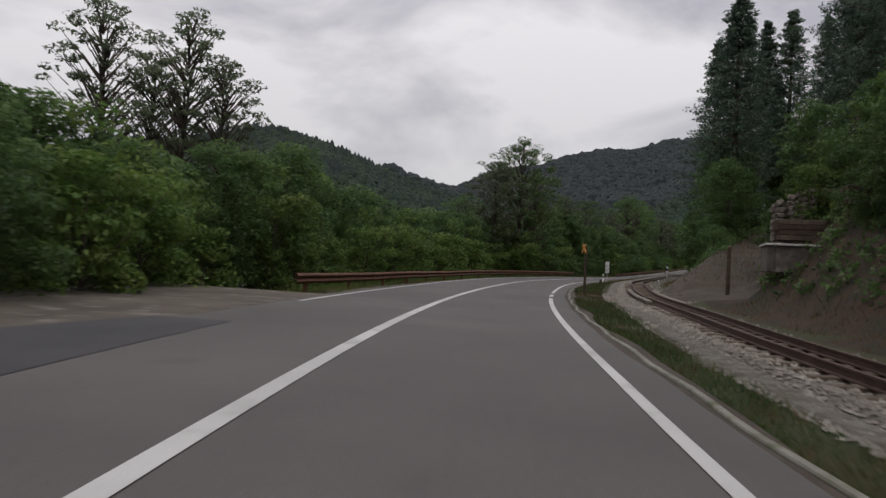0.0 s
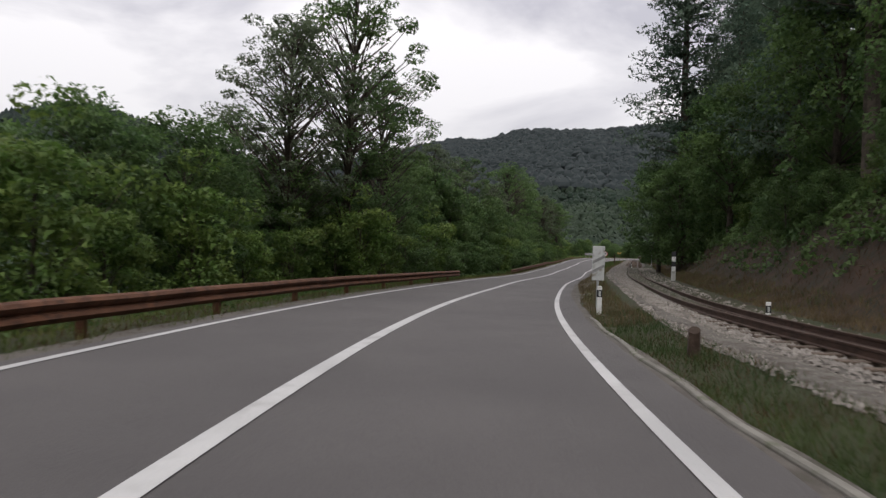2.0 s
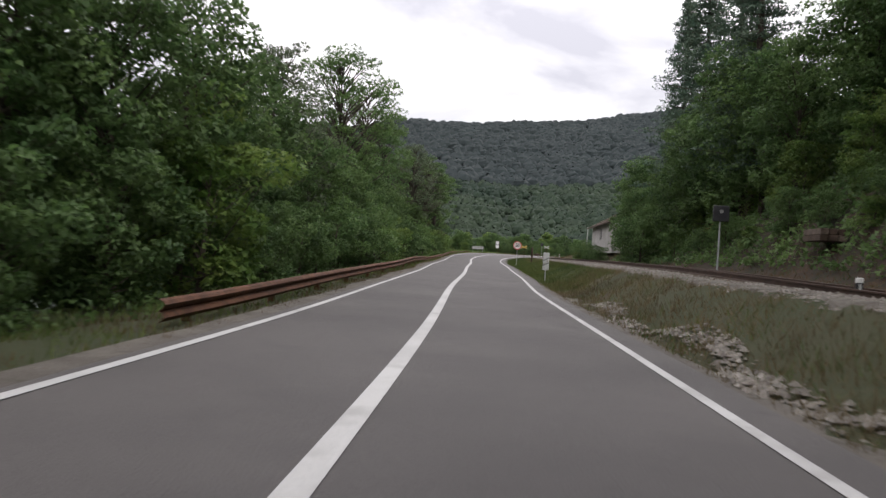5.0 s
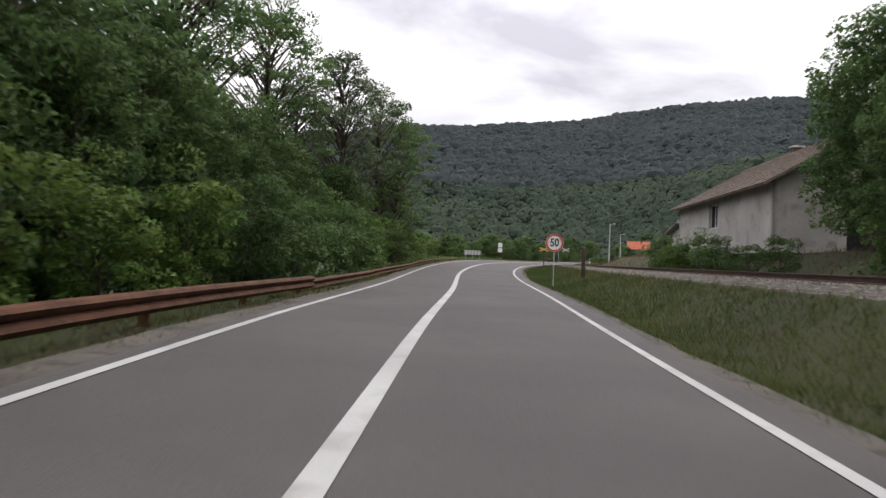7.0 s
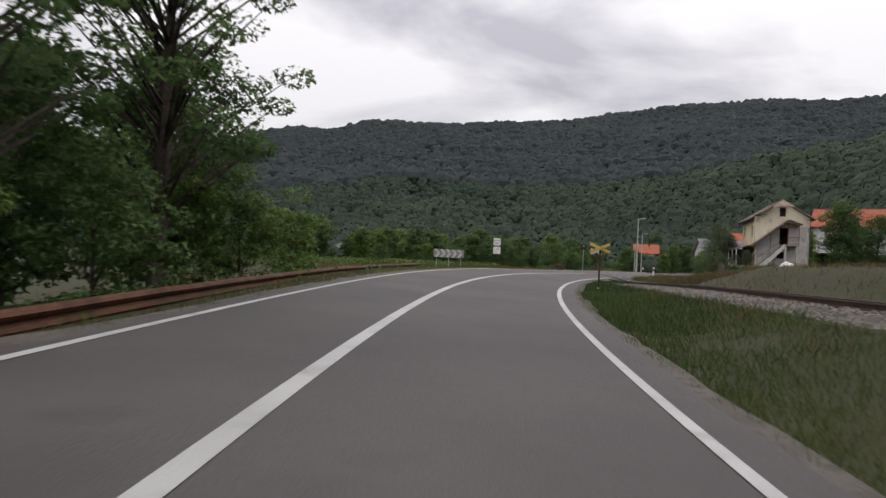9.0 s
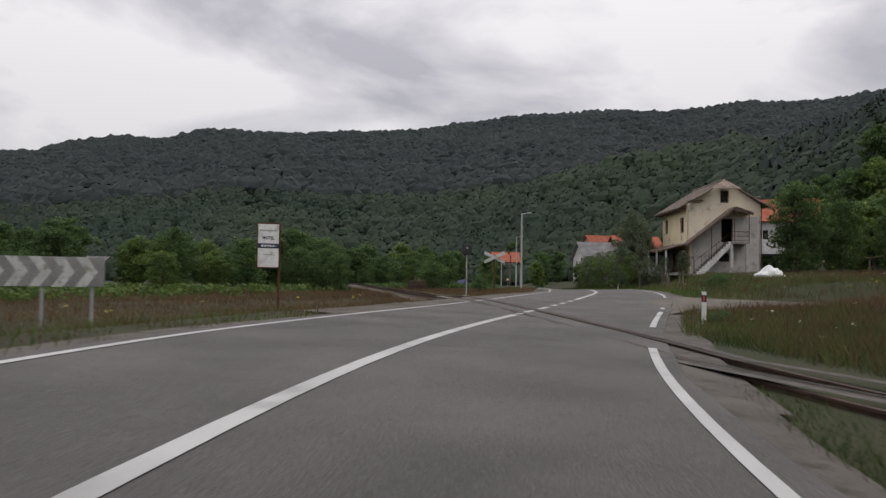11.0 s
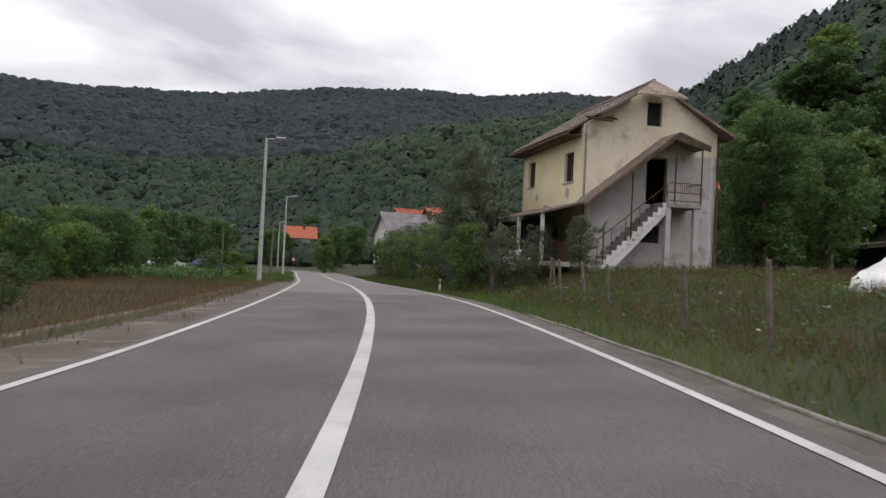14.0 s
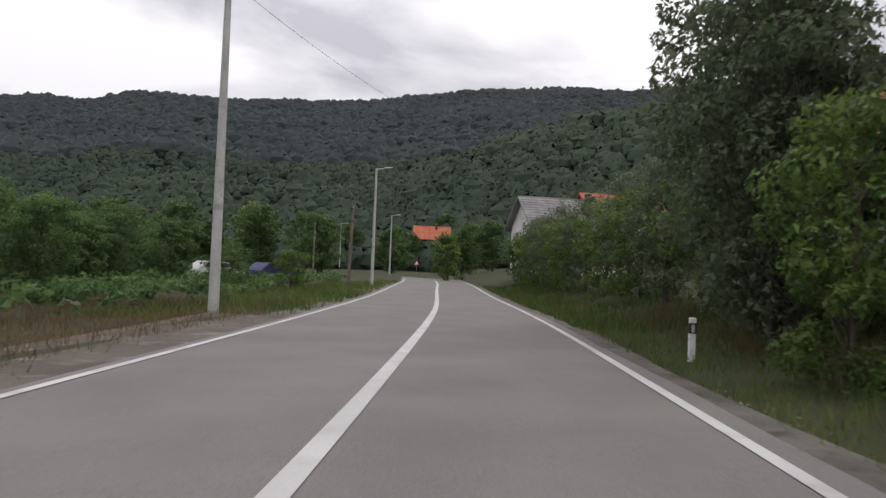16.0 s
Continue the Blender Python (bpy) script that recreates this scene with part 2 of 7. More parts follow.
# ---- the road's line ----
ROAD_XY = [
    (-2.19, -38.91), (-2.80, -13.50), (-1.66, 9.10), (1.03, 28.97), (4.95, 45.92), (9.61, 60.19), (14.51, 72.56),
    (19.19, 84.11), (24.34, 95.61), (29.76, 107.38), (35.10, 119.38), (40.62, 131.18), (46.04, 143.26), (51.86, 155.86),
    (57.90, 169.50), (64.73, 183.32), (72.47, 196.21), (81.77, 207.45), (92.44, 216.54), (103.03, 225.12), (112.58, 234.29),
    (121.61, 244.01), (130.61, 254.64), (139.84, 266.03), (149.11, 278.20), (158.57, 290.76), (168.22, 303.58), (177.50, 317.04),
]
ROAD_Z = [1.312, 1.205, 1.119, 0.942, 0.865, 0.738, 0.600, 0.462, 0.346, 0.317, 0.395, 0.491, 0.622, 0.728, 0.915, 1.204, 1.521, 1.729, 1.859, 2.073, 2.095, 2.090, 1.957, 1.788, 1.609, 1.552, 1.535, 1.611]
# station index, width of the left lane, width of the right lane, crossfall
LANES = [(0, 2.78, 2.97, -0.010), (2, 2.77, 3.11, -0.015), (4, 2.75, 2.84, 0.002), (6, 2.38, 2.68, -0.022), (8, 2.36, 2.94, -0.008), (10, 2.10, 2.87, -0.021), (12, 2.34, 3.06, -0.031), (14, 2.36, 3.16, -0.038), (16, 2.62, 3.30, -0.048), (17, 2.86, 3.30, -0.046), (18, 2.9, 3.34, -0.019), (19, 2.82, 3.27, 0.004), (20, 2.94, 3.14, 0.027), (21, 3.06, 3.05, 0.025), (23, 3.06, 3.08, -0.010), (25, 3.10, 3.13, -0.015), (27, 3.11, 3.13, -0.023)]


def spline(values, per):
    """A natural cubic spline through the values, per steps between two of them."""
    v = np.asarray(values, float)
    v = v.reshape(len(v), -1)
    k = len(v)
    a, b = np.eye(k), np.zeros_like(v)
    for i in range(1, k - 1):
        a[i, i - 1:i + 2] = 1, 4, 1
        b[i] = 6 * (v[i - 1] - 2 * v[i] + v[i + 1])
    curve = np.linalg.solve(a, b)
    u = np.linspace(0, k - 1 - 1e-6, (k - 1) * per + 1)
    i = u.astype(int)
    f = (u - i)[:, None]
    return v[i] * (1 - f) + v[i + 1] * f + curve[i] * ((1 - f) ** 3 - (1 - f)) / 6 + curve[i + 1] * (f ** 3 - f) / 6


PER = 14
CENTRE = np.c_[spline(ROAD_XY, PER), spline(ROAD_Z, PER)]
index = np.linspace(0, len(ROAD_XY) - 1, len(CENTRE))
lanes = np.array(LANES)
WL, WR, FALL = (np.interp(index, lanes[:, 0], lanes[:, c]) for c in (1, 2, 3))
heading = np.gradient(CENTRE[:, :2], axis=0)
heading /= np.linalg.norm(heading, axis=1)[:, None]
ACROSS = np.stack([heading[:, 1], -heading[:, 0]], 1)
STATION = np.r_[0, np.cumsum(np.linalg.norm(np.diff(CENTRE[:, :2], axis=0), axis=1))]

# the railway: the rail next to the road, rail top heights
TRACK_XY = [(0.5, -40), (1.6, -20), (3.1, -4), (5.0, 12), (6.5, 21.5), (8.4, 32.5), (10.9, 43), (14.5, 56), (19.6, 69), (24.7, 81), (30.0, 92),
            (35.8, 104), (51.2, 135), (66.2, 166), (81.3, 197), (89.05, 212.8), (96.7, 228.9), (105.2, 247), (113.6, 265), (124.6, 289), (134.5, 312), (137, 340), (133, 380)]
TRACK_Z = [1.28, 1.23, 1.19, 1.15, 1.12, 1.06, 1.08, 1.14, 1.23, 1.35, 1.45, 1.52, 1.63, 1.67, 1.76, 1.83, 1.90, 1.92, 1.95, 2.0, 2.0, 2.0, 2.0]
GAUGE = 0.74
LINE = np.c_[spline(TRACK_XY, 10), spline(TRACK_Z, 10)]
line_dir = np.gradient(LINE[:, :2], axis=0)
line_dir /= np.linalg.norm(line_dir, axis=1)[:, None]
LINE_ACROSS = np.stack([line_dir[:, 1], -line_dir[:, 0]], 1)
LINE[:, :2] += LINE_ACROSS * GAUGE / 2


def along(points, curve, across):
    """For points (n, 2): the nearest sample of a curve and the signed way across it, to the right."""
    near = np.empty(len(points), int)
    for k in range(0, len(points), 20000):
        some = points[k:k + 20000]
        near[k:k + 20000] = ((some[:, None, 0] - curve[None, :, 0]) ** 2 + (some[:, None, 1] - curve[None, :, 1]) ** 2).argmin(1)
    off = points - curve[near, :2]
    return near, (off * across[near]).sum(1), np.hypot(off[:, 0], off[:, 1])


def smooth(x, a, b):
    t = np.clip((x - a) / (b - a), 0, 1)
    return t * t * (3 - 2 * t)


# distant ridges round the middle of the village: azimuth from north to the east, distance, height
RIDGE = np.array([(-180, 900, 90), (-90, 900, 90), (-45, 1000, 95), (-20, 1150, 105), (-2, 1200, 120), (1, 1200, 150), (3.5, 1200, 166), (5.6, 1200, 170), (8.5, 1200, 190), (11, 1200, 202), (13.3, 1200, 196), (15.6, 1200, 214),
                  (17.1, 1200, 219), (19, 1200, 220), (22.5, 1200, 225), (26, 1200, 226), (30, 1200, 231), (34, 1200, 240), (36.8, 1200, 249), (40, 1200, 253)])
RIDGE = np.vstack([RIDGE, [(43, 1200, 260), (45, 1200, 257), (47.5, 1200, 261), (50.5, 1200, 252), (53, 1200, 258), (55.3, 1200, 264), (58.8, 1200, 257), (62, 1200, 258), (64, 1200, 262), (90, 1100, 230), (130, 900, 150), (180, 900, 90)]])
# nearer hills: the round one beyond the first bend, the flank behind the houses
SPUR = np.array([(-180, 260, 0), (-60, 600, 60), (-45, 640, 80), (-31.8, 657, 98), (-28, 650, 112), (-23.7, 638, 128), (-20, 640, 116), (-15.5, 642, 100), (-9.7, 661, 82), (-4.6, 683, 70), (0, 690, 52), (6, 690, 20), (12, 600, 0),
                 (32, 360, 0), (34, 355, 13), (37, 350, 27), (40, 350, 40), (48, 340, 54), (56, 320, 52), (60, 290, 47), (63, 272, 48), (66, 262, 53), (69, 258, 61), (72, 255, 68), (80, 240, 80), (100, 220, 92), (130, 200, 66), (150, 200, 20), (180, 260, 0)])
MIDDLE = np.array((86.0, 210.0))


def lumps(x, y, size, seed):
    """Smooth uneven ground from a few crossed waves."""
    r = np.random.RandomState(seed)
    out = np.zeros_like(x)
    for k in range(7):
        a, p = r.uniform(0, 6.28, 2)
        s = size * r.uniform(0.4, 1.6)
        out += np.sin((x * np.cos(a) + y * np.sin(a)) / s * 6.28 + p)
    return out / 7


RAMP = np.array([(17.6, 30.8, 1.5), (9.6, 31.8, 1.05), (12.3, 35.8, 1.25), (16.4, 42.4, 2.4), (20.3, 49.1, 3.5), (24.8, 57.0, 4.5), (30.0, 66.0, 5.6), (35.0, 75.0, 6.4)])


def off_ramp(p):
    """Distance from the dirt ramp's middle line, and the ramp's height there."""
    best, high = np.full(len(p), 1e9), np.zeros(len(p))
    for a, b in zip(RAMP, RAMP[1:]):
        ab = b[:2] - a[:2]
        f = np.clip(((p - a[:2]) @ ab) / (ab @ ab), 0, 1)
        dist = np.hypot(*(p - a[:2] - f[:, None] * ab).T)
        high = np.where(dist < best, a[2] + f * (b[2] - a[2]), high)
        best = np.minimum(best, dist)
    return best, high


# mouth of the dirt track beside the crossing: stations and how far it reaches
EXIT_Y, EXIT_D = (216.8, 218.1, 219.9, 220.7, 221.3, 222, 223.3, 223.8, 225.4, 227), (0.3, 0.8, 2.5, 4.1, 5.4, 11, 11, 2.2, 0.6, 0.3)


def ground_height(x, y):
    """The lie of the land, under road and railway a little lower than these."""
    x, y = np.asarray(x, float), np.asarray(y, float)
    p = np.stack([x, y], 1)
    i, d, far = along(p, CENTRE, ACROSS)
    j, e, tfar = along(p, LINE, LINE_ACROSS)
    base = CENTRE[i, 2] + FALL[i] * np.clip(d, -WL[i] - 1, WR[i] + 1)
    left, right = -d - WL[i], d - WR[i]
    yy = CENTRE[i, 1]
    z = base - 0.07
    valley = 1 - smooth(yy, 185, 215)
    z = z - smooth(left, 1.6, 3.2) * 0.25 - smooth(left, 3.5, 16) * 3.2 * valley + smooth(left, 0.7, 2.0) * 0.08 * (1 - valley)
    z = z - smooth(left, 8, 40) * 0.3 * (1 - valley)
    # the side of the railway
    to_track = np.clip(right / np.maximum(right + np.maximum(-e - 1.6, 0.01), 0.05), 0, 1)
    bed = LINE[j, 2] - 0.34
    side = right > 0
    ramp = base - 0.07 - 0.12 * smooth(right, 0.5, 1.2) * (1 - smooth(to_track, 0.5, 1))
    between = ramp + (bed - ramp) * smooth(to_track, 0.25, 1.0)
    along_track = yy < 208
    z = np.where(side & along_track & (e < -1.6), between, z)
    on_bed = np.abs(e) <= 1.6
    z = np.where(on_bed & (np.abs(d) > WR[i] + 0.5), bed + 0.02 * (1 - np.abs(e) / 1.6), z)
    beyond = e > 1.6
    ty = LINE[j, 1]
    cut = smooth(ty, -30, 8) * (1 - smooth(ty, 118, 150))
    rise = (3.6 * smooth(e, 2.2, 6.5) + 0.42 * np.clip(e - 5.5, 0, 90)) * cut
    shelf = 1.15 * smooth(e, 2.0, 5.5) * smooth(ty, 125, 150) * (1 - smooth(ty, 196, 208)) + 0.05 * np.clip(e - 4, 0, 40) * smooth(ty, 130, 160)
    z = np.where(beyond & (d > WR[i]), bed + rise + shelf, z)
    way, level = off_ramp(p)
    on_ramp = (1 - smooth(way, 1.9, 3.4)) * beyond
    z = z * (1 - on_ramp) + level * on_ramp
    # the meadow by the houses
    reach = right
    right = np.maximum(right - np.interp(yy, EXIT_Y, EXIT_D, left=0, right=0), 0)
    meadow = smooth(yy, 205, 225) * smooth(right, 1.0, 3.0)
    up = 0.10 * smooth(right, 1.0, 2.2) + 1.2 * (0.62 + 0.38 * smooth(yy, 235, 246)) * smooth(right, 2.2, 7.5) + 0.045 * np.clip(right - 12, 0, 70)
    z = np.where((reach > 0) & (yy >= 208), base - 0.07 + up * meadow, z)
    # hills all round
    q = p - MIDDLE
    az, r = np.degrees(np.arctan2(q[:, 0], q[:, 1])), np.hypot(q[:, 0], q[:, 1])
    R, H = np.interp(az, RIDGE[:, 0], RIDGE[:, 1]), np.interp(az, RIDGE[:, 0], RIDGE[:, 2])
    r0 = np.interp(az, (-20, 0, 40, 60), (260, 270, 240, 200))
    t = np.clip((r - r0) / (R - r0), 0, 1)
    hill = H * (0.2 * t + 0.8 * t ** 1.35) - 0.05 * np.clip(r - R, 0, 500)
    R2, H2 = np.interp(az, SPUR[:, 0], SPUR[:, 1]), np.interp(az, SPUR[:, 0], SPUR[:, 2])
    start = np.interp(az, (0, 50, 58, 64, 75, 180), (240, 240, 150, 95, 75, 75))
    t2 = np.clip((r - start) / (R2 - start), 0, 1)
    spur = H2 * t2 ** 1.1 * (1 - smooth(r, R2 + 20, R2 + 260) * 0.8)
    rough = lumps(x, y, 130, 3) * 7 * smooth(r, 260, 420) + lumps(x, y, 55, 5) * 3 * smooth(r, 200, 400) * (1 - smooth(r, R - 120, R))
    away = smooth(far, 14, 60)
    z = z + np.maximum(hill, spur) * smooth(far, 25, 70) + rough * smooth(far, 60, 120) * (1 - smooth(r, R - 60, R - 10))
    z = z + lumps(x, y, 9, 8) * 0.10 * smooth(np.abs(d) - np.where(d > 0, WR[i], WL[i]), 2.0, 5.0) * smooth(tfar, 2.0, 4.0)
    return z


def steps(first, fine0, fine1, last, fine):
    out, s, v = [], fine, fine0
    while v > first:
        v -= s
        s *= 1.085
        out.append(v)
    out = out[::-1] + list(np.arange(fine0, fine1, fine))
    s, v = fine, fine1
    while v < last:
        out.append(v)
        s *= 1.085
        v += s
    return np.array(out)


gx, gy = steps(-1700, -30, 165, 1900, 1.05), steps(-1500, -20, 275, 1900, 1.05)
GX, GY = np.meshgrid(gx, gy)
GZ = ground_height(GX.ravel(), GY.ravel())
gv = np.c_[GX.ravel(), GY.ravel(), GZ]
cols = len(gx)
gi = (np.arange(len(gy) - 1)[:, None] * cols + np.arange(cols - 1)[None]).ravel()
gf = np.stack([gi, gi + 1, gi + cols + 1, gi + cols], 1)
ground_mesh = bpy.data.meshes.new("ground")
ground_mesh.from_pydata(gv.tolist(), [], gf.tolist())
for m in (M_GROUND, M_FOREST_FLOOR, M_EARTH_BANK, M_DIRT, M_SHOULDER, M_RAMP):
    ground_mesh.materials.append(m)
fc = gv[gf].mean(1)
ci, cd, cfar = along(fc[:, :2], CENTRE, ACROSS)
cj, ce, ctfar = along(fc[:, :2], LINE, LINE_ACROSS)
kind_of = np.zeros(len(gf), int)
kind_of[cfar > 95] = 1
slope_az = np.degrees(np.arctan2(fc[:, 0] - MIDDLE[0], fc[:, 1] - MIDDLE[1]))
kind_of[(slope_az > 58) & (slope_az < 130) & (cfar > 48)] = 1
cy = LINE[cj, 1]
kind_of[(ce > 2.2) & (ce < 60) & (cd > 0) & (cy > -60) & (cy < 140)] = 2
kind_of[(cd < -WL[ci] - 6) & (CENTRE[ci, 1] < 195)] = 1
kind_of[(np.abs(cy - 33) < 3.5) & (cd > WR[ci] + 0.5) & (ce < 2.5)] = 5
kind_of[(off_ramp(fc[:, :2])[0] < 2.5) & (cd > 0)] = 5
ground_mesh.polygons.foreach_set("material_index", kind_of.astype(np.int32))
for p in ground_mesh.polygons:
    p.use_smooth = True
ground = tagged(new("ground", ground_mesh), "grassy valley ground with earth banks and wooded hills", "ground", kind="structure")


GRID_Z = GZ.reshape(len(gy), len(gx))


def lie(x, y):
    """The height of the ground's mesh."""
    x, y = np.asarray(x, float), np.asarray(y, float)
    i = np.clip(np.searchsorted(gx, x) - 1, 0, len(gx) - 2)
    j = np.clip(np.searchsorted(gy, y) - 1, 0, len(gy) - 2)
    f, g = (x - gx[i]) / (gx[i + 1] - gx[i]), (y - gy[j]) / (gy[j + 1] - gy[j])
    return (GRID_Z[j, i] * (1 - f) + GRID_Z[j, i + 1] * f) * (1 - g) + (GRID_Z[j + 1, i] * (1 - f) + GRID_Z[j + 1, i + 1] * f) * g


def z_at(x, y):
    return float(lie([x], [y])[0])


# ---- road ----
def strip(name, lo, hi, a, b, lift, material, parent=None, under=0.0, cells=1, label=""):
    """A band along the road between two ways across it, from sample a to sample b."""
    verts, faces = [], []
    n = cells + 1
    for k in range(a, b + 1):
        l, h = (lo[k] if np.ndim(lo) else lo), (hi[k] if np.ndim(hi) else hi)
        for c in range(n):
            w = l + (h - l) * c / cells
            verts.append((CENTRE[k, 0] + ACROSS[k, 0] * w, CENTRE[k, 1] + ACROSS[k, 1] * w, CENTRE[k, 2] + FALL[k] * w + lift))
    rows = b - a
    for k in range(rows):
        for c in range(cells):
            q = k * n + c
            faces.append((q, q + 1, q + n + 1, q + n))
    if under:
        for k in range(rows):
            for c, turn in ((0, 1), (n - 1, -1)):
                q = k * n + c
                m = len(verts)
                va, vb = verts[q], verts[q + n]
                verts += [(va[0], va[1], va[2] - under), (vb[0], vb[1], vb[2] - under)]
                faces.append((q, q + n, m + 1, m)[::turn])
    me = raw_mesh(name, verts, faces, material)
    ob = new(name, me)
    ob.parent = parent
    return tagged(ob, label) if label else ob


def sample_at(y):
    return int(np.abs(CENTRE[:, 1] - y).argmin())


LAST = len(CENTRE) - 1
SEAM = sample_at(249.3)
rng = np.random.RandomState(4)
wob = lambda a: np.convolve(rng.normal(0, 1, LAST + 41), np.ones(9) / 9, "same")[:LAST + 1] * a
edge_r, edge_l = WR + 0.26 + 0.24 * (1 - smooth(CENTRE[:, 1], 198, 206)) + wob(0.1), -WL - 0.26 + wob(0.10)
ROUGH = sample_at(203.0)
road = strip("road", edge_l, edge_r, 0, ROUGH, 0.0, M_ASPHALT, under=0.25, cells=6)
tagged(road, "worn grey two-lane asphalt road", "road", kind="structure")
road_rough = strip("road", edge_l, edge_r, ROUGH, SEAM, 0.0, M_ASPHALT_COARSE, under=0.25, cells=6)
tagged(road_rough, "coarse grey asphalt road across the level crossing", "road", kind="structure")
road_pale = strip("road", edge_l, edge_r, SEAM, LAST, 0.004, M_ASPHALT_PALE, under=0.25, cells=6)
tagged(road_pale, "paler resurfaced stretch of the asphalt road", "road", kind="structure")
CROSS = sample_at(215.2)


def band(name, y0, y1, lo, hi, lift, material, parent=None, label="", step=0.9):
    """A thin band on the road between two stations (y of the centre line); lo and hi: 'c', 'l' or 'r' and a way off that line."""
    n = max(int(np.ceil(abs(y1 - y0) / step)), 1)
    ys = np.linspace(y0, y1, n + 1)
    at = lambda col: np.interp(ys, CENTRE[:, 1], col)
    x, z, ax, ay, fall = at(CENTRE[:, 0]), at(CENTRE[:, 2]), at(ACROSS[:, 0]), at(ACROSS[:, 1]), at(FALL)
    start = {"c": 0 * ys, "l": -at(WL), "r": at(WR)}
    verts, faces = [], []
    for k in range(n + 1):
        for side, off in (lo, hi):
            w = start[side][k] + (off[k] if np.ndim(off) else off)
            verts.append((x[k] + ax[k] * w, ys[k] + ay[k] * w, z[k] + fall[k] * min(w, start["r"][k] + 1) + lift))
    for k in range(n):
        faces.append((2 * k, 2 * k + 1, 2 * k + 3, 2 * k + 2))
    ob = new(name, raw_mesh(name, verts, faces, material))
    ob.parent = parent
    return tagged(ob, label) if label else ob


Y_SEAM = float(CENTRE[SEAM, 1])
C1, C2 = ("c", -0.09), ("c", 0.09)
for y0, y1 in ((-35, 213.95), (214.22, 214.45), (214.75, 215.55), (215.95, 216.9), (217.45, 217.95), (218.5, 219.0), (219.6, 220.15), (220.75, Y_SEAM)):
    band("centre_line", y0, y1, C1, C2, 0.008, M_PAINT, road)
band("centre_line", Y_SEAM + 0.05, 310, C1, C2, 0.012, M_PAINT, road_pale)
L1, L2, R1, R2 = ("l", -0.06), ("l", 0.06), ("r", -0.065), ("r", 0.065)
for y0, y1 in ((17.5, 217.75), (218.1, 218.85), (219.22, 219.4), (219.7, Y_SEAM)):
    band("edge_line", y0, y1, L1, L2, 0.008, M_PAINT, road)
for y0, y1 in ((-35, 27.6), (28.8, 30.7), (32.2, 209.75), (212.9, 216.95), (217.95, 218.35), (223.6, Y_SEAM)):
    band("edge_line", y0, y1, R1, R2, 0.008, M_PAINT, road)
band("edge_line", Y_SEAM + 0.05, 310, L1, L2, 0.012, M_PAINT, road_pale)
band("edge_line", Y_SEAM + 0.05, 310, R1, R2, 0.012, M_PAINT, road_pale)
# fresh patch and the lay-by
ys_n = int(np.ceil(8.6 / 0.9))
taper = np.linspace(0, 1, ys_n + 1)
band("patch", 3.2, 11.8, ("l", -2.6 + 2.0 * taper), ("l", 0.75 - 0.15 * taper), 0.006, M_ASPHALT_NEW, road, "dark fresh asphalt patch")
# shoulders
def shoulder(y0, y1, side, inner, outer, material, lift=-0.02, name="shoulder"):
    n = int(np.ceil(abs(y1 - y0) / 0.9))
    r = np.random.RandomState(int(y0) + 77)
    ragged = np.convolve(r.normal(0, 1, n + 9), np.ones(5) / 5, "same")[:n + 1] * 0.16
    lo, hi = ((side, -outer + ragged), (side, -inner)) if side == "l" else ((side, inner), (side, outer + ragged))
    ob = band(name, y0, y1, lo, hi, lift, material)
    return tagged(ob, "dusty gravel verge along the asphalt", "verge", kind="structure")


shoulder(-25, 21.5, "l", 0.2, 5.2, M_DIRT)
shoulder(21.5, 212, "l", 0.12, 0.66, M_SHOULDER)
shoulder(212, 226, "l", 0.2, 1.5, M_DIRT)
shoulder(226, 262, "l", 0.2, 2.3, M_DIRT)
shoulder(262, 300, "l", 0.2, 0.9, M_SHOULDER)
shoulder(-25, 27, "r", 0.12, 0.78, M_RAMP)
shoulder(27, 39, "r", 0.12, 0.85, M_RAMP)
shoulder(39, 206, "r", 0.12, 0.78, M_SHOULDER)
shoulder(206, 216.5, "r", 0.12, 0.95, M_SHOULDER)
band_n = int(np.ceil((227 - 216.8) / 0.3))
tagged(band("dirt_exit", 216.8, 227, ("r", 0.1), ("r", np.interp(np.linspace(216.8, 227, band_n + 1), EXIT_Y, EXIT_D)), -0.03, M_DUST, step=0.3), "pale dusty track mouth beside the asphalt", "verge", kind="structure")
film_n = int(np.ceil((225.5 - 217.2) / 0.3))
film_r = np.random.RandomState(19)
film = 0.35 - 0.75 * np.sin(np.linspace(0, math.pi, film_n + 1)) + np.convolve(film_r.normal(0, 1, film_n + 9), np.ones(4) / 4, "same")[:film_n + 1] * 0.3
tagged(band("dust_film", 217.2, 225.5, ("r", np.minimum(film, 0.15)), ("r", 0.2), 0.005, M_DUST, step=0.3), "thin dust and grit spread over the asphalt edge", "verge", kind="structure")
shoulder(225.2, 300, "r", 0.12, 0.78, M_SHOULDER)

# ---- railway ----
M_CONCRETE = mat("concrete", (0.33, 0.32, 0.3), (0.46, 0.45, 0.42), 1.5, 0.9, 0.4, 25.0, stain=(0.24, 0.23, 0.2))
M_WHITE = mat("white_paint", (0.6, 0.6, 0.58), (0.74, 0.74, 0.72), 2.0, 0.6, 0.15, 20.0, stain=(0.45, 0.44, 0.4))
M_BLACK = mat("black_paint", (0.018, 0.018, 0.02), (0.035, 0.035, 0.037), 3.0, 0.6, 0.1, 20.0)
M_STEP_KERB = mat("weathered_kerb", (0.13, 0.122, 0.105), (0.2, 0.19, 0.165), 1.5, 0.9, 0.5, 20.0, stain=(0.09, 0.095, 0.06))
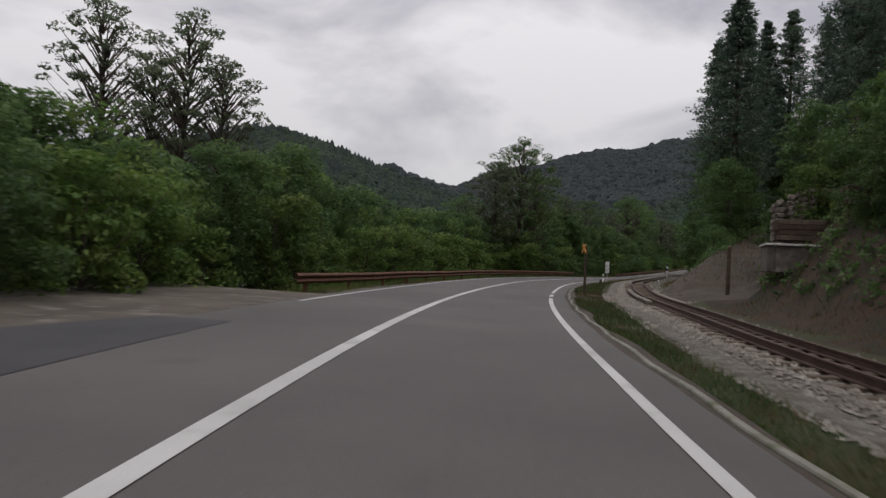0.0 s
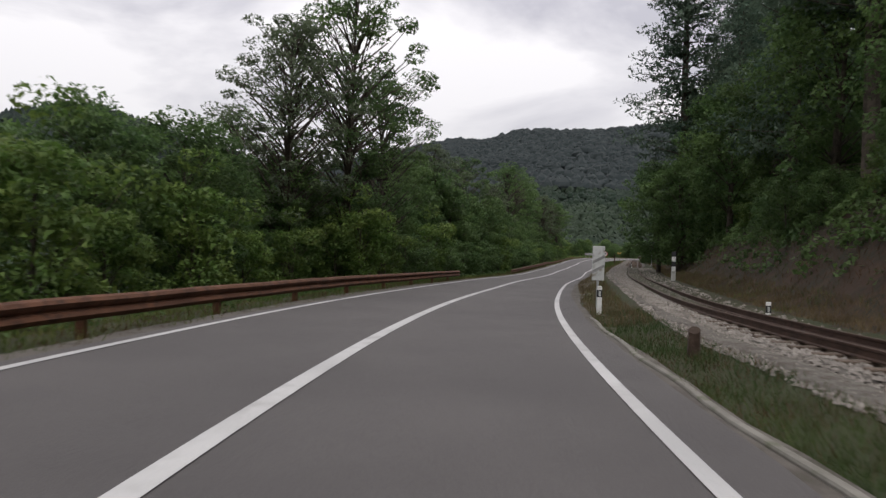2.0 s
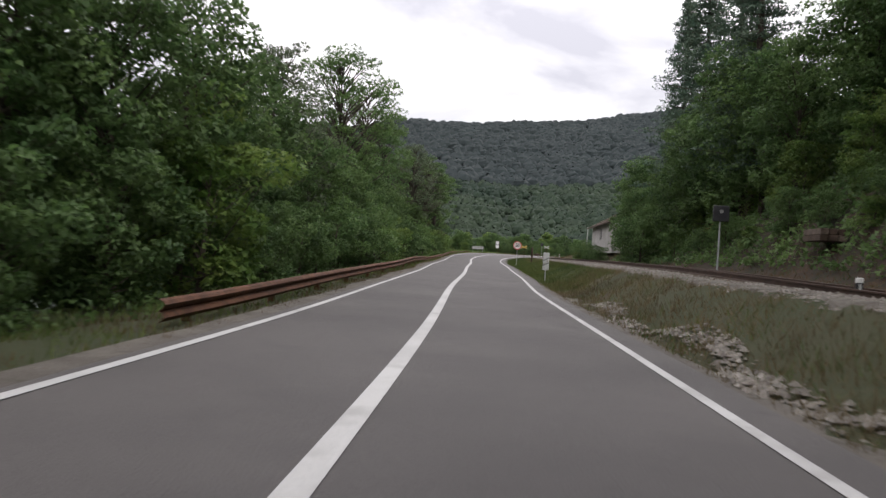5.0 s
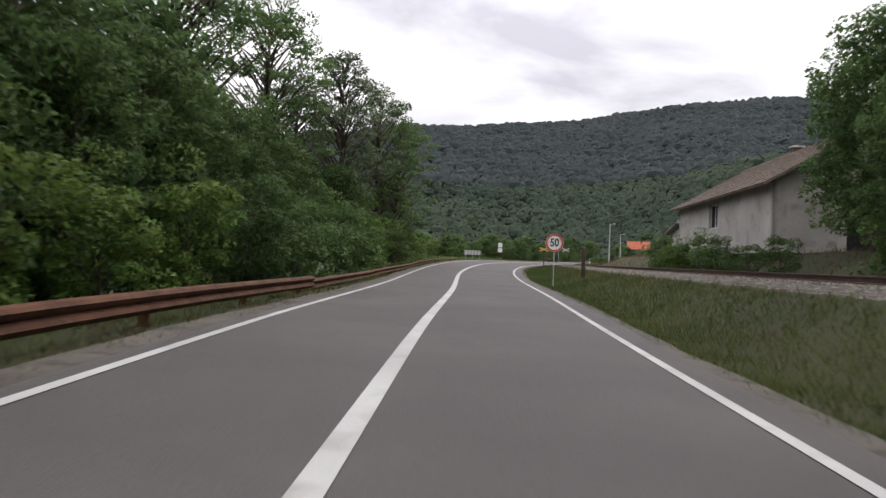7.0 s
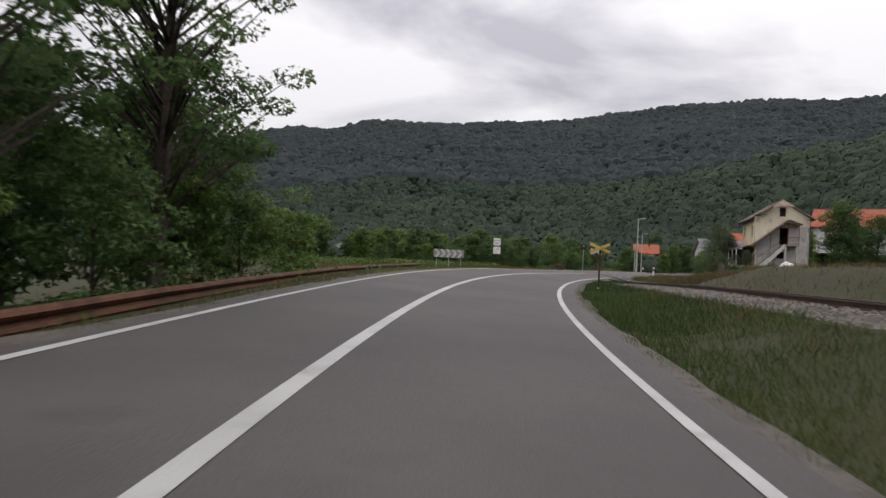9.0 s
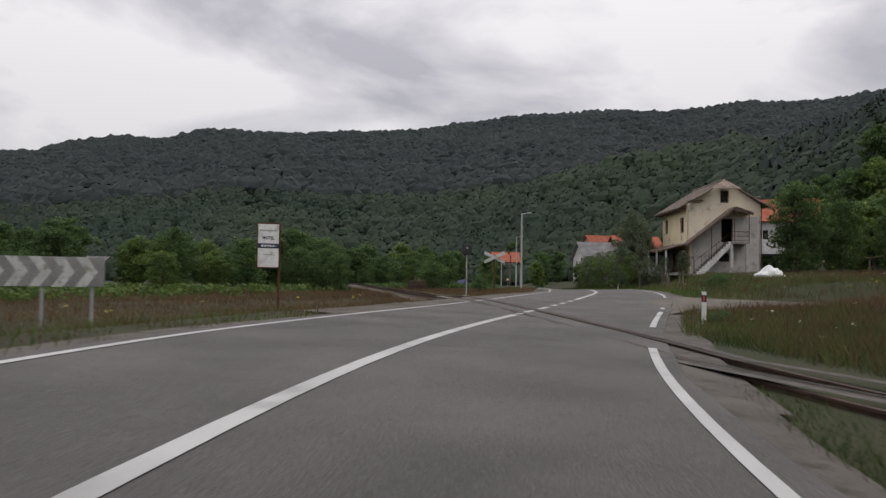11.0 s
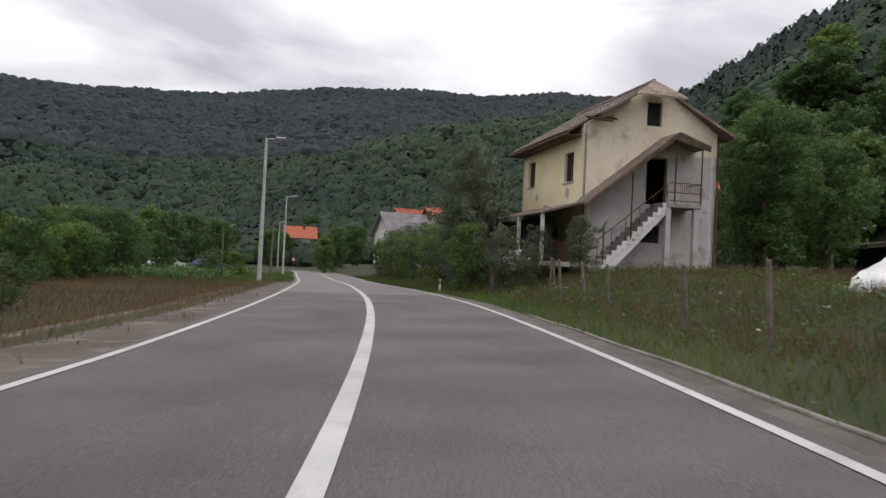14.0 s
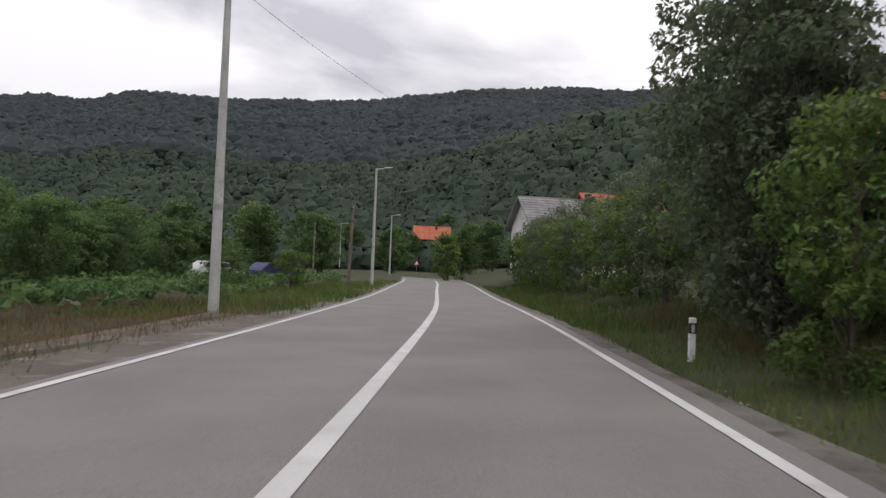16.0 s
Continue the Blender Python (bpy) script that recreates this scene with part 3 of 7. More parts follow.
M_PLANK = mat("grey_plank", (0.115, 0.098, 0.08), (0.21, 0.188, 0.16), 2.0, 0.9, 0.6, 16.0, spread=0.2)
on_i, on_d, _ = along(LINE[:, :2], CENTRE, ACROSS)
deck = CENTRE[on_i, 2] + FALL[on_i] * on_d + 0.012
w_on = 1 - smooth(np.maximum(on_d - WR[on_i] - 0.6, -on_d - WL[on_i] - 0.5), 0.0, 5.0)
LINE[:, 2] = LINE[:, 2] * (1 - w_on) + deck * w_on
track = tagged(new("railway_track"), "single narrow-gauge track with rusty rails on stone ballast", "railway", kind="structure")


def sweep(name, curve, across, profile, material, parent):
    """A closed profile (way across, height) swept along a curve."""
    n = len(profile)
    verts, faces = [], []
    for p, a in zip(curve, across):
        for w, h in profile:
            verts.append((p[0] + a[0] * w, p[1] + a[1] * w, p[2] + h))
    for k in range(len(curve) - 1):
        for c in range(n):
            q, r = k * n + c, k * n + (c + 1) % n
            faces.append((q, r, r + n, q + n))
    faces.append(tuple(range(n))[::-1])
    faces.append(tuple(len(verts) - n + c for c in range(n)))
    ob = new(name, raw_mesh(name, verts, faces, material))
    ob.parent = parent
    return ob


RAIL = [(-0.06, -0.15), (0.06, -0.15), (0.06, -0.135), (0.014, -0.12), (0.014, -0.042), (0.034, -0.034), (0.034, -0.004), (0.026, 0), (-0.026, 0), (-0.034, -0.004), (-0.034, -0.034), (-0.014, -0.042), (-0.014, -0.12), (-0.06, -0.135)]
for s in (-1, 1):
    c = LINE.copy()
    c[:, :2] += LINE_ACROSS * s * GAUGE / 2
    sweep("rail", c, LINE_ACROSS, RAIL, M_RAIL, track)
# ballast bed, a low dam with sloping sides
bed = LINE.copy()
sel = [k for k in range(len(LINE)) if w_on[k] < 0.5]
for run in np.split(np.array(sel), np.where(np.diff(sel) > 1)[0] + 1):
    sweep("ballast_bed", bed[run], LINE_ACROSS[run], [(-1.45, -0.55), (1.45, -0.55), (1.4, -0.38), (0.95, -0.21), (-0.95, -0.21), (-1.4, -0.38)], M_BALLAST_BED, track)
line_s = np.r_[0, np.cumsum(np.linalg.norm(np.diff(LINE[:, :2], axis=0), axis=1))]


def on_line(s):
    f = lambda col: float(np.interp(s, line_s, col))
    return Vector((f(LINE[:, 0]), f(LINE[:, 1]), f(LINE[:, 2]))), Vector((f(LINE_ACROSS[:, 0]), f(LINE_ACROSS[:, 1]), 0)).normalized(), f(w_on)


bm = bmesh.new()
box(bm, -0.8, 0.8, -0.1, 0.1, -0.27, -0.152, 0.012)
sleeper_mesh = to_mesh("sleeper", bm, M_SLEEPER)
rs = random.Random(5)
s = 36.0
while s < 345:
    p, a, on = on_line(s)
    if on < 0.6:
        ob = new("sleeper", sleeper_mesh)
        ob.parent = track
        ob.matrix_basis = pose(p.x, p.y, p.z + rs.uniform(-0.012, 0.008), 0, 0, math.degrees(math.atan2(a.y, a.x)) + rs.uniform(-2, 2))
    s += 0.95 if 150 < s < 225 else 0.72


NEAR_EDGE = ((0, 44, 52, 60, 72, 84, 112, 130), (1.7, 1.95, 1.85, 1.45, 1.45, 1.7, 1.85, 1.75))


def scatter_stones(name, count, s0, s1, w0, w1, size, seed, z_off, label):
    """Loose broken stones, each an uneven lump half sunk in the bed."""
    r = np.random.RandomState(seed)
    s = r.uniform(s0, s1, count)
    x = np.interp(s, line_s, LINE[:, 0])
    y = np.interp(s, line_s, LINE[:, 1])
    z = np.interp(s, line_s, LINE[:, 2])
    ax, ay = np.interp(s, line_s, LINE_ACROSS[:, 0]), np.interp(s, line_s, LINE_ACROSS[:, 1])
    w = r.uniform(w0, w1, count)
    px, py = x + ax * w, y + ay * w
    ok = (np.interp(s, line_s, w_on) < 0.4) & ((w > -np.interp(y, *NEAR_EDGE)) | (w1 < -1.5))
    _, dd, _ = along(np.stack([px, py], 1), CENTRE, ACROSS)
    ok &= (dd > 3.8) | (dd < -3.5)
    px, py, w, z, s = px[ok], py[ok], w[ok], z[ok], s[ok]
    n = len(px)
    gz = lie(px, py)
    top = z - 0.21 - 0.4 * np.clip(np.abs(w) - 0.95, 0, 0.45)
    pz = np.where(np.abs(w) < 1.4, np.maximum(top, gz), gz) + z_off
    base = np.array([(1, 0, 0), (0, 1, 0), (-1, 0, 0), (0, -1, 0), (0, 0, 1), (0, 0, -1)], float)
    tri = np.array([(0, 1, 4), (1, 2, 4), (2, 3, 4), (3, 0, 4)])
    k = size * r.uniform(0.5, 1.5, (n, 1, 1)) * r.uniform(0.6, 1.3, (n, 6, 1))
    yaw = r.uniform(0, 6.28, n)
    pts = base[None] * k * np.array([1.15, 0.95, 0.85])
    c, sn = np.cos(yaw)[:, None], np.sin(yaw)[:, None]
    pts = np.stack([pts[..., 0] * c - pts[..., 1] * sn, pts[..., 0] * sn + pts[..., 1] * c, pts[..., 2]], -1)
    pts += np.stack([px, py, pz], 1)[:, None]
    me = np_mesh(name, pts[:, tri].reshape(-1, 3), 3, [M_BALLAST])
    return tagged(new(name, me), label, "ballast", kind="stuff")


scatter_stones("ballast", 30000, 38, 118, -2.5, -0.5, 0.033, 1, 0.02, "loose pale broken ballast stones beside the rails")
scatter_stones("ballast", 4200, 38, 150, -0.33, 0.33, 0.03, 2, -0.01, "ballast stones between the rails")
scatter_stones("ballast", 1500, 38, 150, 0.45, 1.5, 0.045, 3, 0.02, "ballast stones on the bank side of the track")
scatter_stones("ballast", 26000, 118, 262, -2.4, -0.5, 0.038, 4, 0.02, "pale ballast stones along the straight track")
scatter_stones("ballast", 3200, 232, 270, -2.2, -0.45, 0.055, 9, 0.04, "pale ballast stones before the level crossing")
scatter_stones("ballast", 9000, 276, 330, -1.9, 1.9, 0.036, 6, 0.01, "ballast beyond the level crossing")

def stone_strip(s0, s1, inner, seed):
    """A ragged bed of stones lying on the ground beside the dam."""
    r = np.random.RandomState(seed)
    ss = np.arange(s0, s1, 0.4)
    rag = np.convolve(r.normal(0, 1, len(ss) + 9), np.ones(4) / 4, "same")[:len(ss)] * 0.22
    f = lambda col: np.interp(ss, line_s, col)
    x, y, ax, ay = f(LINE[:, 0]), f(LINE[:, 1]), f(LINE_ACROSS[:, 0]), f(LINE_ACROSS[:, 1])
    far = 0.12 - np.interp(y, *NEAR_EDGE) + rag
    verts, faces = [], []
    for c in range(5):
        w = inner + (far - inner) * c / 4
        px, py = x + ax * w, y + ay * w
        verts.append(np.stack([px, py, lie(px, py) + (0.05 if c < 4 else -0.04)], 1))
    v = np.stack(verts, 1).reshape(-1, 3)
    for k in range(len(ss) - 1):
        for c in range(4):
            q = k * 5 + c
            faces.append((q, q + 5, q + 6, q + 1))
    ob = new("stone_strip", raw_mesh("stone_strip", v, faces, M_BALLAST_BED))
    ob.parent = track


def edge_stones(name, count, y0, y1, d0, d1, size, seed, label):
    """Broken stones along the crumbled edge of the asphalt."""
    r = np.random.RandomState(seed)
    ys = r.uniform(y0, y1, count)
    f = lambda col: np.interp(ys, CENTRE[:, 1], col)
    d = f(WR) + d0 + (d1 - d0) * r.beta(1.6, 2.4, count) + 0.25 * np.sin(ys * 0.9)
    px, py = f(CENTRE[:, 0]) + f(ACROSS[:, 0]) * d, ys + f(ACROSS[:, 1]) * d
    pz = lie(px, py) + 0.015
    base = np.array([(1, 0, 0), (0, 1, 0), (-1, 0, 0), (0, -1, 0), (0, 0, 1)], float)
    tri = np.array([(0, 1, 4), (1, 2, 4), (2, 3, 4), (3, 0, 4)])
    k = size * r.uniform(0.4, 1.6, (count, 1, 1)) * r.uniform(0.6, 1.3, (count, 5, 1))
    yaw = r.uniform(0, 6.28, count)
    pts = base[None] * k * np.array([1.25, 0.9, 0.7])
    c, sn = np.cos(yaw)[:, None], np.sin(yaw)[:, None]
    pts = np.stack([pts[..., 0] * c - pts[..., 1] * sn, pts[..., 0] * sn + pts[..., 1] * c, pts[..., 2]], -1)
    pts += np.stack([px, py, pz], 1)[:, None]
    return tagged(new(name, np_mesh(name, pts[:, tri].reshape(-1, 3), 3, [M_BALLAST])), label, "rubble", kind="stuff")


edge_stones("rubble", 2600, 57, 124, 0.5, 1.5, 0.024, 1, "pale broken stones along the crumbled asphalt edge")
edge_stones("rubble", 3600, 76, 118, 0.92, 1.42, 0.05, 8, "pale rubble heaped in a low row beside the road")
edge_stones("rubble", 1800, 217.5, 225.0, -0.5, 4.5, 0.02, 5, "loose pebbles on the dusty track mouth")
edge_stones("rubble", 500, 222, 262, 0.5, 0.9, 0.022, 2, "small stones and crumbs along the asphalt edge")
stone_strip(38, 66, -1.2, 3)
stone_strip(80, 248, -1.2, 4)

# boards and planks at the two crossings
bm = bmesh.new()
box(bm, -1.5, 1.5, -0.09, 0.09, -0.05, 0.0, 0.008)
plank_mesh = to_mesh("plank", bm, M_PLANK)
for s0, s1 in ((67, 79.0),):
    s = s0
    while s < s1:
        for w in (-0.62, 0.54):
            p, a, _ = on_line(s + 1.5)
            ob = new("plank", plank_mesh)
            ob.parent = track
            ob.matrix_basis = pose(p.x + a.x * w, p.y + a.y * w, p.z + rs.uniform(-0.02, -0.004), 0, 0, math.degrees(math.atan2(a.y, a.x)) + 90 + rs.uniform(-0.6, 0.6))
        s += 3.04
# two worn boards outside the rail where the track leaves the asphalt
for y_at in (221.6, 224.7):
    p, a, _ = on_line(float(np.interp(y_at, LINE[:, 1], line_s)))
    ob = new("plank", plank_mesh)
    ob.parent = track
    ob.matrix_basis = pose(p.x - a.x * 0.62, p.y - a.y * 0.62, p.z - 0.015, 0, 0, math.degrees(math.atan2(a.y, a.x)) + 90) @ Matrix.Diagonal((1, 1.7, 1, 1))
M_GROOVE = mat("flange_groove", (0.018, 0.015, 0.013), (0.045, 0.038, 0.03), 4.0, 0.9, 0.6, 30.0)
M_WORN = mat("worn_asphalt_strip", (0.07, 0.062, 0.056), (0.118, 0.105, 0.095), 2.6, 0.85, 0.8, 25.0, stain=(0.045, 0.038, 0.033))
flat = np.where(w_on > 0.97)[0]
for w0, w1, lift, m, nm in ((-0.40 - 0.03 - 0.24, -0.43, -0.004, M_WORN, "worn_strip"), (0.43, 0.43 + 0.24, -0.004, M_WORN, "worn_strip"), (-0.365, -0.30, -0.003, M_GROOVE, "flange_groove"), (0.30, 0.365, -0.003, M_GROOVE, "flange_groove"),
                            (-0.5, -0.436, -0.002, M_GROOVE, "joint"), (0.436, 0.49, -0.002, M_GROOVE, "joint")):
    v, f = [], []
    r = np.random.RandomState(int(w0 * 100) + 500)
    for n, k in enumerate(flat):
        for w in (w0 + r.normal(0, 0.012), w1 + r.normal(0, 0.012)):
            v.append((LINE[k, 0] + LINE_ACROSS[k, 0] * w, LINE[k, 1] + LINE_ACROSS[k, 1] * w, LINE[k, 2] + lift))
        if n:
            f.append((2 * n - 2, 2 * n - 1, 2 * n + 1, 2 * n))
    ob = new(nm, raw_mesh(nm, v, f, m))
    ob.parent = track

# old concrete kerbs sunk in the verge
for y0, y1, off in ((-25.0, 58.0, 0.66), (228.5, 241.0, 0.68)):
    ky = np.arange(y0, y1, 0.8)
    kf = lambda col: np.interp(ky, CENTRE[:, 1], col)
    kw = kf(WR) + off + 0.03 * np.sin(ky * 1.7)
    kerb_line = np.c_[kf(CENTRE[:, 0]) + kf(ACROSS[:, 0]) * kw, ky + kf(ACROSS[:, 1]) * kw, kf(CENTRE[:, 2]) + kf(FALL) * kw]
    kerb = sweep("kerb", kerb_line, np.stack([kf(ACROSS[:, 0]), kf(ACROSS[:, 1])], 1), [(-0.05, -0.25), (0.05, -0.25), (0.04, 0.0), (0.03, 0.012), (-0.03, 0.01), (-0.04, -0.005)], M_STEP_KERB, None)
    tagged(kerb, "low weathered concrete kerb half sunk in the grass", "kerb", kind="structure")

# ---- guard rails ----
W_BEAM = [(0.0, 0.0), (0.05, 0.03), (0.085, 0.07), (0.05, 0.12), (0.0, 0.155), (0.05, 0.19), (0.085, 0.24), (0.05, 0.285), (0.0, 0.31)]


def guard_rail(y0, y1, off, lift, label):
    ys = np.arange(y0, y1 + 0.01, 1.0)
    f = lambda col: np.interp(ys, CENTRE[:, 1], col)
    ax, ay = f(ACROSS[:, 0]), f(ACROSS[:, 1])
    w = -f(WL) - np.interp(ys, off[0], off[1])
    r = np.random.RandomState(int(y0))
    sway = np.convolve(r.normal(0, 1, len(ys) + 14), np.ones(7) / 7, "same")[:len(ys)] * 0.05
    x, y = f(CENTRE[:, 0]) + ax * w, ys + ay * w
    z = f(CENTRE[:, 2]) + f(FALL) * w + np.interp(ys, *lift) + sway * 0.6
    curve = np.c_[x + ax * sway, y + ay * sway, z]
    t = thing("guard_rail", Matrix.Identity(4), label, "guard rail", "guard rails beside the road")
    prof = W_BEAM + [(a - 0.006, b) for a, b in W_BEAM[::-1]]
    sweep("beam", curve, np.stack([ax, ay], 1), prof, M_RUST, t)
    bm = bmesh.new()
    box(bm, -0.06, 0.06, -0.05, 0.05, -0.75, 0.24, 0.008)
    me = to_mesh("post", bm, M_RUST)
    for k in range(1, len(ys), 4):
        ob = new("post", me)
        ob.parent = t
        ob.matrix_basis = pose(curve[k, 0] - ax[k] * 0.075, curve[k, 1] - ay[k] * 0.075, curve[k, 2], r.normal(0, 1.5), r.normal(0, 1.5), math.degrees(math.atan2(ay[k], ax[k])))
    return t


guard_rail(21.5, 82.4, ((20, 30, 84), (1.5, 0.95, 0.75)), ((0, 20, 45, 84), (0.26, 0.2, 0.17, 0.16)), "rusty brown steel crash barrier on short posts along the verge")
guard_rail(104.3, 150.3, ((100, 155), (1.0, 1.15)), ((104, 115, 140, 153), (0.0, 0.08, 0.11, 0.0)), "rusty crash barrier before the dense roadside trees")
guard_rail(150.45, 203.5, ((150, 175, 190, 209), (1.25, 0.9, 1.6, 3.0)), ((151, 170, 185, 195, 209), (-0.08, -0.06, -0.14, -0.22, -0.26)), "low rusty crash barrier bending away from the asphalt")

# ---- signs, posts and lamps ----
M_GALV = mat("galvanised_steel", (0.32, 0.33, 0.33), (0.44, 0.45, 0.45), 3.0, 0.5, 0.1, 20.0, metal=0.5)
M_SIGN_BACK = mat("weathered_panel", (0.36, 0.37, 0.36), (0.5, 0.51, 0.49), 3.0, 0.7, 0.15, 14.0, stain=(0.24, 0.22, 0.18))
M_YELLOW = mat("faded_yellow_paint", (0.42, 0.27, 0.045), (0.56, 0.4, 0.09), 3.0, 0.65, 0.2, 18.0, stain=(0.4, 0.35, 0.25))
M_ORANGE = mat("orange_paint", (0.5, 0.2, 0.035), (0.62, 0.33, 0.08), 4.0, 0.65, 0.2, 18.0, stain=(0.3, 0.1, 0.03))
M_RED = mat("red_paint", (0.40, 0.04, 0.045), (0.5, 0.07, 0.07), 3.0, 0.5, 0.1, 15.0)
M_BLUE = mat("dark_blue_paint", (0.02, 0.025, 0.07), (0.03, 0.035, 0.09), 3.0, 0.5, 0.1, 15.0)
M_GREY = mat("grey_paint", (0.17, 0.17, 0.165), (0.25, 0.25, 0.24), 2.0, 0.7, 0.15, 15.0)
M_TAR_WOOD = mat("tarred_wood", (0.035, 0.022, 0.015), (0.075, 0.05, 0.035), 4.0, 0.85, 0.5, 25.0)
M_OLD_WOOD = mat("old_wood", (0.08, 0.065, 0.05), (0.16, 0.135, 0.11), 4.0, 0.9, 0.5, 22.0, spread=0.25)
M_LAMP_POLE = mat("spun_concrete_pole", (0.34, 0.34, 0.33), (0.44, 0.44, 0.42), 1.2, 0.85, 0.25, 20.0, stain=(0.27, 0.27, 0.25))


def facing(x, y, z, toward):
    """A pose whose -y side looks along the azimuth given (degrees from north to the east)."""
    return pose(x, y, z, 0, 0, 180 - toward)


def crossbuck(x, y, top, toward, post_mat, arm_mat, length, wide, tilt, label, bent=0.0, thick=0.07):
    z0 = z_at(x, y)
    t = thing("crossing_sign", facing(x, y, z0, toward), label, "crossing sign")
    part("post", boxed(-thick, thick, -thick * 0.7, thick * 0.7, -0.3, top - z0 + 0.12, 0.012), post_mat, t)
    for k, s in enumerate((1, -1)):
        bm = bmesh.new()
        box(bm, -length / 2, length / 2, -0.018, 0.018, -wide / 2, wide / 2, 0.008, Matrix.Translation((0, -thick - 0.02 - 0.035 * k, top - z0)) @ pose(0, 0, 0, 0, s * tilt, bent * s))
        part("arm", bm, arm_mat, t)
    return t


crossbuck(6.76, 36.12, 2.86, 265, M_TAR_WOOD, M_ORANGE, 0.66, 0.105, 34, "orange level crossing cross on a dark wooden post", thick=0.065)
crossbuck(78.2, 196.3, 3.04, 230, M_TAR_WOOD, M_YELLOW, 0.95, 0.12, 22, "faded yellow level crossing cross on a thin dark post", thick=0.04)
t2 = crossbuck(100.5, 229.3, 3.82, 215, M_RUST, M_SIGN_BACK, 1.12, 0.15, 25, "weathered white level crossing cross on a rusty post", bent=4, thick=0.035)


def marker_board(x, y, height, toward, label):
    """A pale upright panel on a short steel post."""
    t = thing("marker_board", facing(x, y, z_at(x, y), toward), label, "road marker", "marker boards along the verge")
    part("post", tubed((0, 0.02, -0.2), (0, 0.02, height - 0.1), 0.03, 0.03), M_GALV, t)
    bm = bmesh.new()
    box(bm, -0.155, 0.155, -0.025, 0.005, height - 0.88, height, 0.012)
    part("panel", bm, M_SIGN_BACK, t, "pale grey panel")
    for k in range(2):
        bm = bmesh.new()
        box(bm, -0.15, 0.15, -0.0285, -0.0255, height - 0.62 + 0.24 * k, height - 0.54 + 0.24 * k, 0, Matrix.Identity(4))
        for v in bm.verts:
            v.co.z += v.co.x * 0.55
        part("stripe", bm, M_GREY, t)
    return t


marker_board(13.28, 59.27, 2.32 - z_at(13.28, 59.27), 196, "pale grey marker board on a steel post in the verge")
marker_board(44.2, 129.2, 1.5, 205, "pale grey marker board standing in dry grass")


def delineator(x, y, height, toward, label, red=False, wide=0.11):
    t = thing("delineator_post", facing(x, y, z_at(x, y), toward), label, "delineator", "white delineator posts along the road")
    bm = bmesh.new()
    box(bm, -wide / 2, wide / 2, -0.035, 0.035, -0.2, height, 0.014)
    part("body", bm, M_WHITE, t)
    bm = bmesh.new()
    box(bm, -wide / 2 - 0.003, wide / 2 + 0.003, -0.039, 0.039, height - 0.26, height - 0.08, 0.01)
    part("band", bm, M_BLACK, t, "black band")
    bm = bmesh.new()
    box(bm, -0.025, 0.025, -0.045, -0.0385, height - 0.235, height - 0.11, 0.004)
    part("reflector", bm, M_RED if red else M_SIGN_BACK, t)
    return t


delineator(12.6, 57.6, 0.68, 196, "white plastic delineator post with a black band in grass")
delineator(93.0, 211.3, 0.8, 235, "leaning white delineator post with a red reflector beside the crossing", True)
delineator(136.3, 254.4, 0.7, 220, "white delineator post with a dark top under the roadside trees")
delineator(36.33, 104.6, 0.32, 205, "short white peg beside the rails")
delineator(16.6, 57.0, 0.3, 205, "short white peg on the bank side of the track")


def striped_post(x, y, z0, height):
    t = thing("kilometre_post", facing(x, y, z0, 205), "white railway post with dark bands beside the track", "railway post")
    for k in range(4):
        bm = bmesh.new()
        box(bm, -0.08, 0.08, -0.06, 0.06, height * k / 4, height * (k + 1) / 4 - 0.004, 0.01)
        part("band", bm, (M_WHITE, M_BLACK)[k % 2], t)
    bm = bmesh.new()
    box(bm, -0.09, 0.09, -0.07, 0.07, -0.4, 0.0, 0.01)
    part("foot", bm, M_CONCRETE, t)


striped_post(21.35, 70.05, 1.55, 0.82)


def stump(x, y, h, w, material, label, name="stump_post", lean=0):
    t = thing(name, pose(x, y, z_at(x, y), lean, lean * 0.4, 20), label, "post")
    bm = bmesh.new()
    tube(bm, (0, 0, -0.3), (0, 0, h), w * 0.55, w * 0.48, 7)
    for v in bm.verts:
        if v.co.z > h * 0.5:
            v.co.z += (v.co.x * 1.3 + v.co.y) * 0.35
    part("shaft", bm, material, t)
    return t


stump(10.75, 50.3, 0.36, 0.17, M_TAR_WOOD, "short weathered wooden stump in the ballast edge")
stump(12.1, 32.6, 2.05, 0.17, M_TAR_WOOD, "tall dark wooden post beside the dirt crossing", "wooden_post")
stump(62.3, 164.3, 1.55, 0.2, M_TAR_WOOD, "stout dark wooden post in the grass strip", "wooden_post")


def signal(x, y, top, size, z0, label):
    t = thing("railway_signal", facing(x, y, z0, 205), label, "railway signal", "railway signals beside the track")
    part("mast", tubed((0, 0.05, -0.3), (0, 0.05, top - z0), 0.035, 0.03), M_GALV, t)
    bm = bmesh.new()
    box(bm, -size / 2, size / 2, -0.06, 0.04, top - z0 - size / 2, top - z0 + size / 2, 0.025)
    hd = part("head", bm, M_BLACK, t, "black square signal board")
    part("foot", boxed(-0.16, 0.16, -0.11, 0.21, -0.3, 0.06, 0.02), M_CONCRETE, t)
    part("lens", tubed((0, -0.075, top - z0 + 0.08), (0, -0.055, top - z0 + 0.08), 0.07, 0.075, 14), M_GREY, hd)


signal(45.35, 118.2, 3.62, 0.6, 1.3, "black square railway signal on a thin grey mast")
signal(101.5, 233.0, 4.35, 0.55, z_at(101.5, 233.0), "dark railway signal board on a pale mast beyond the crossing")


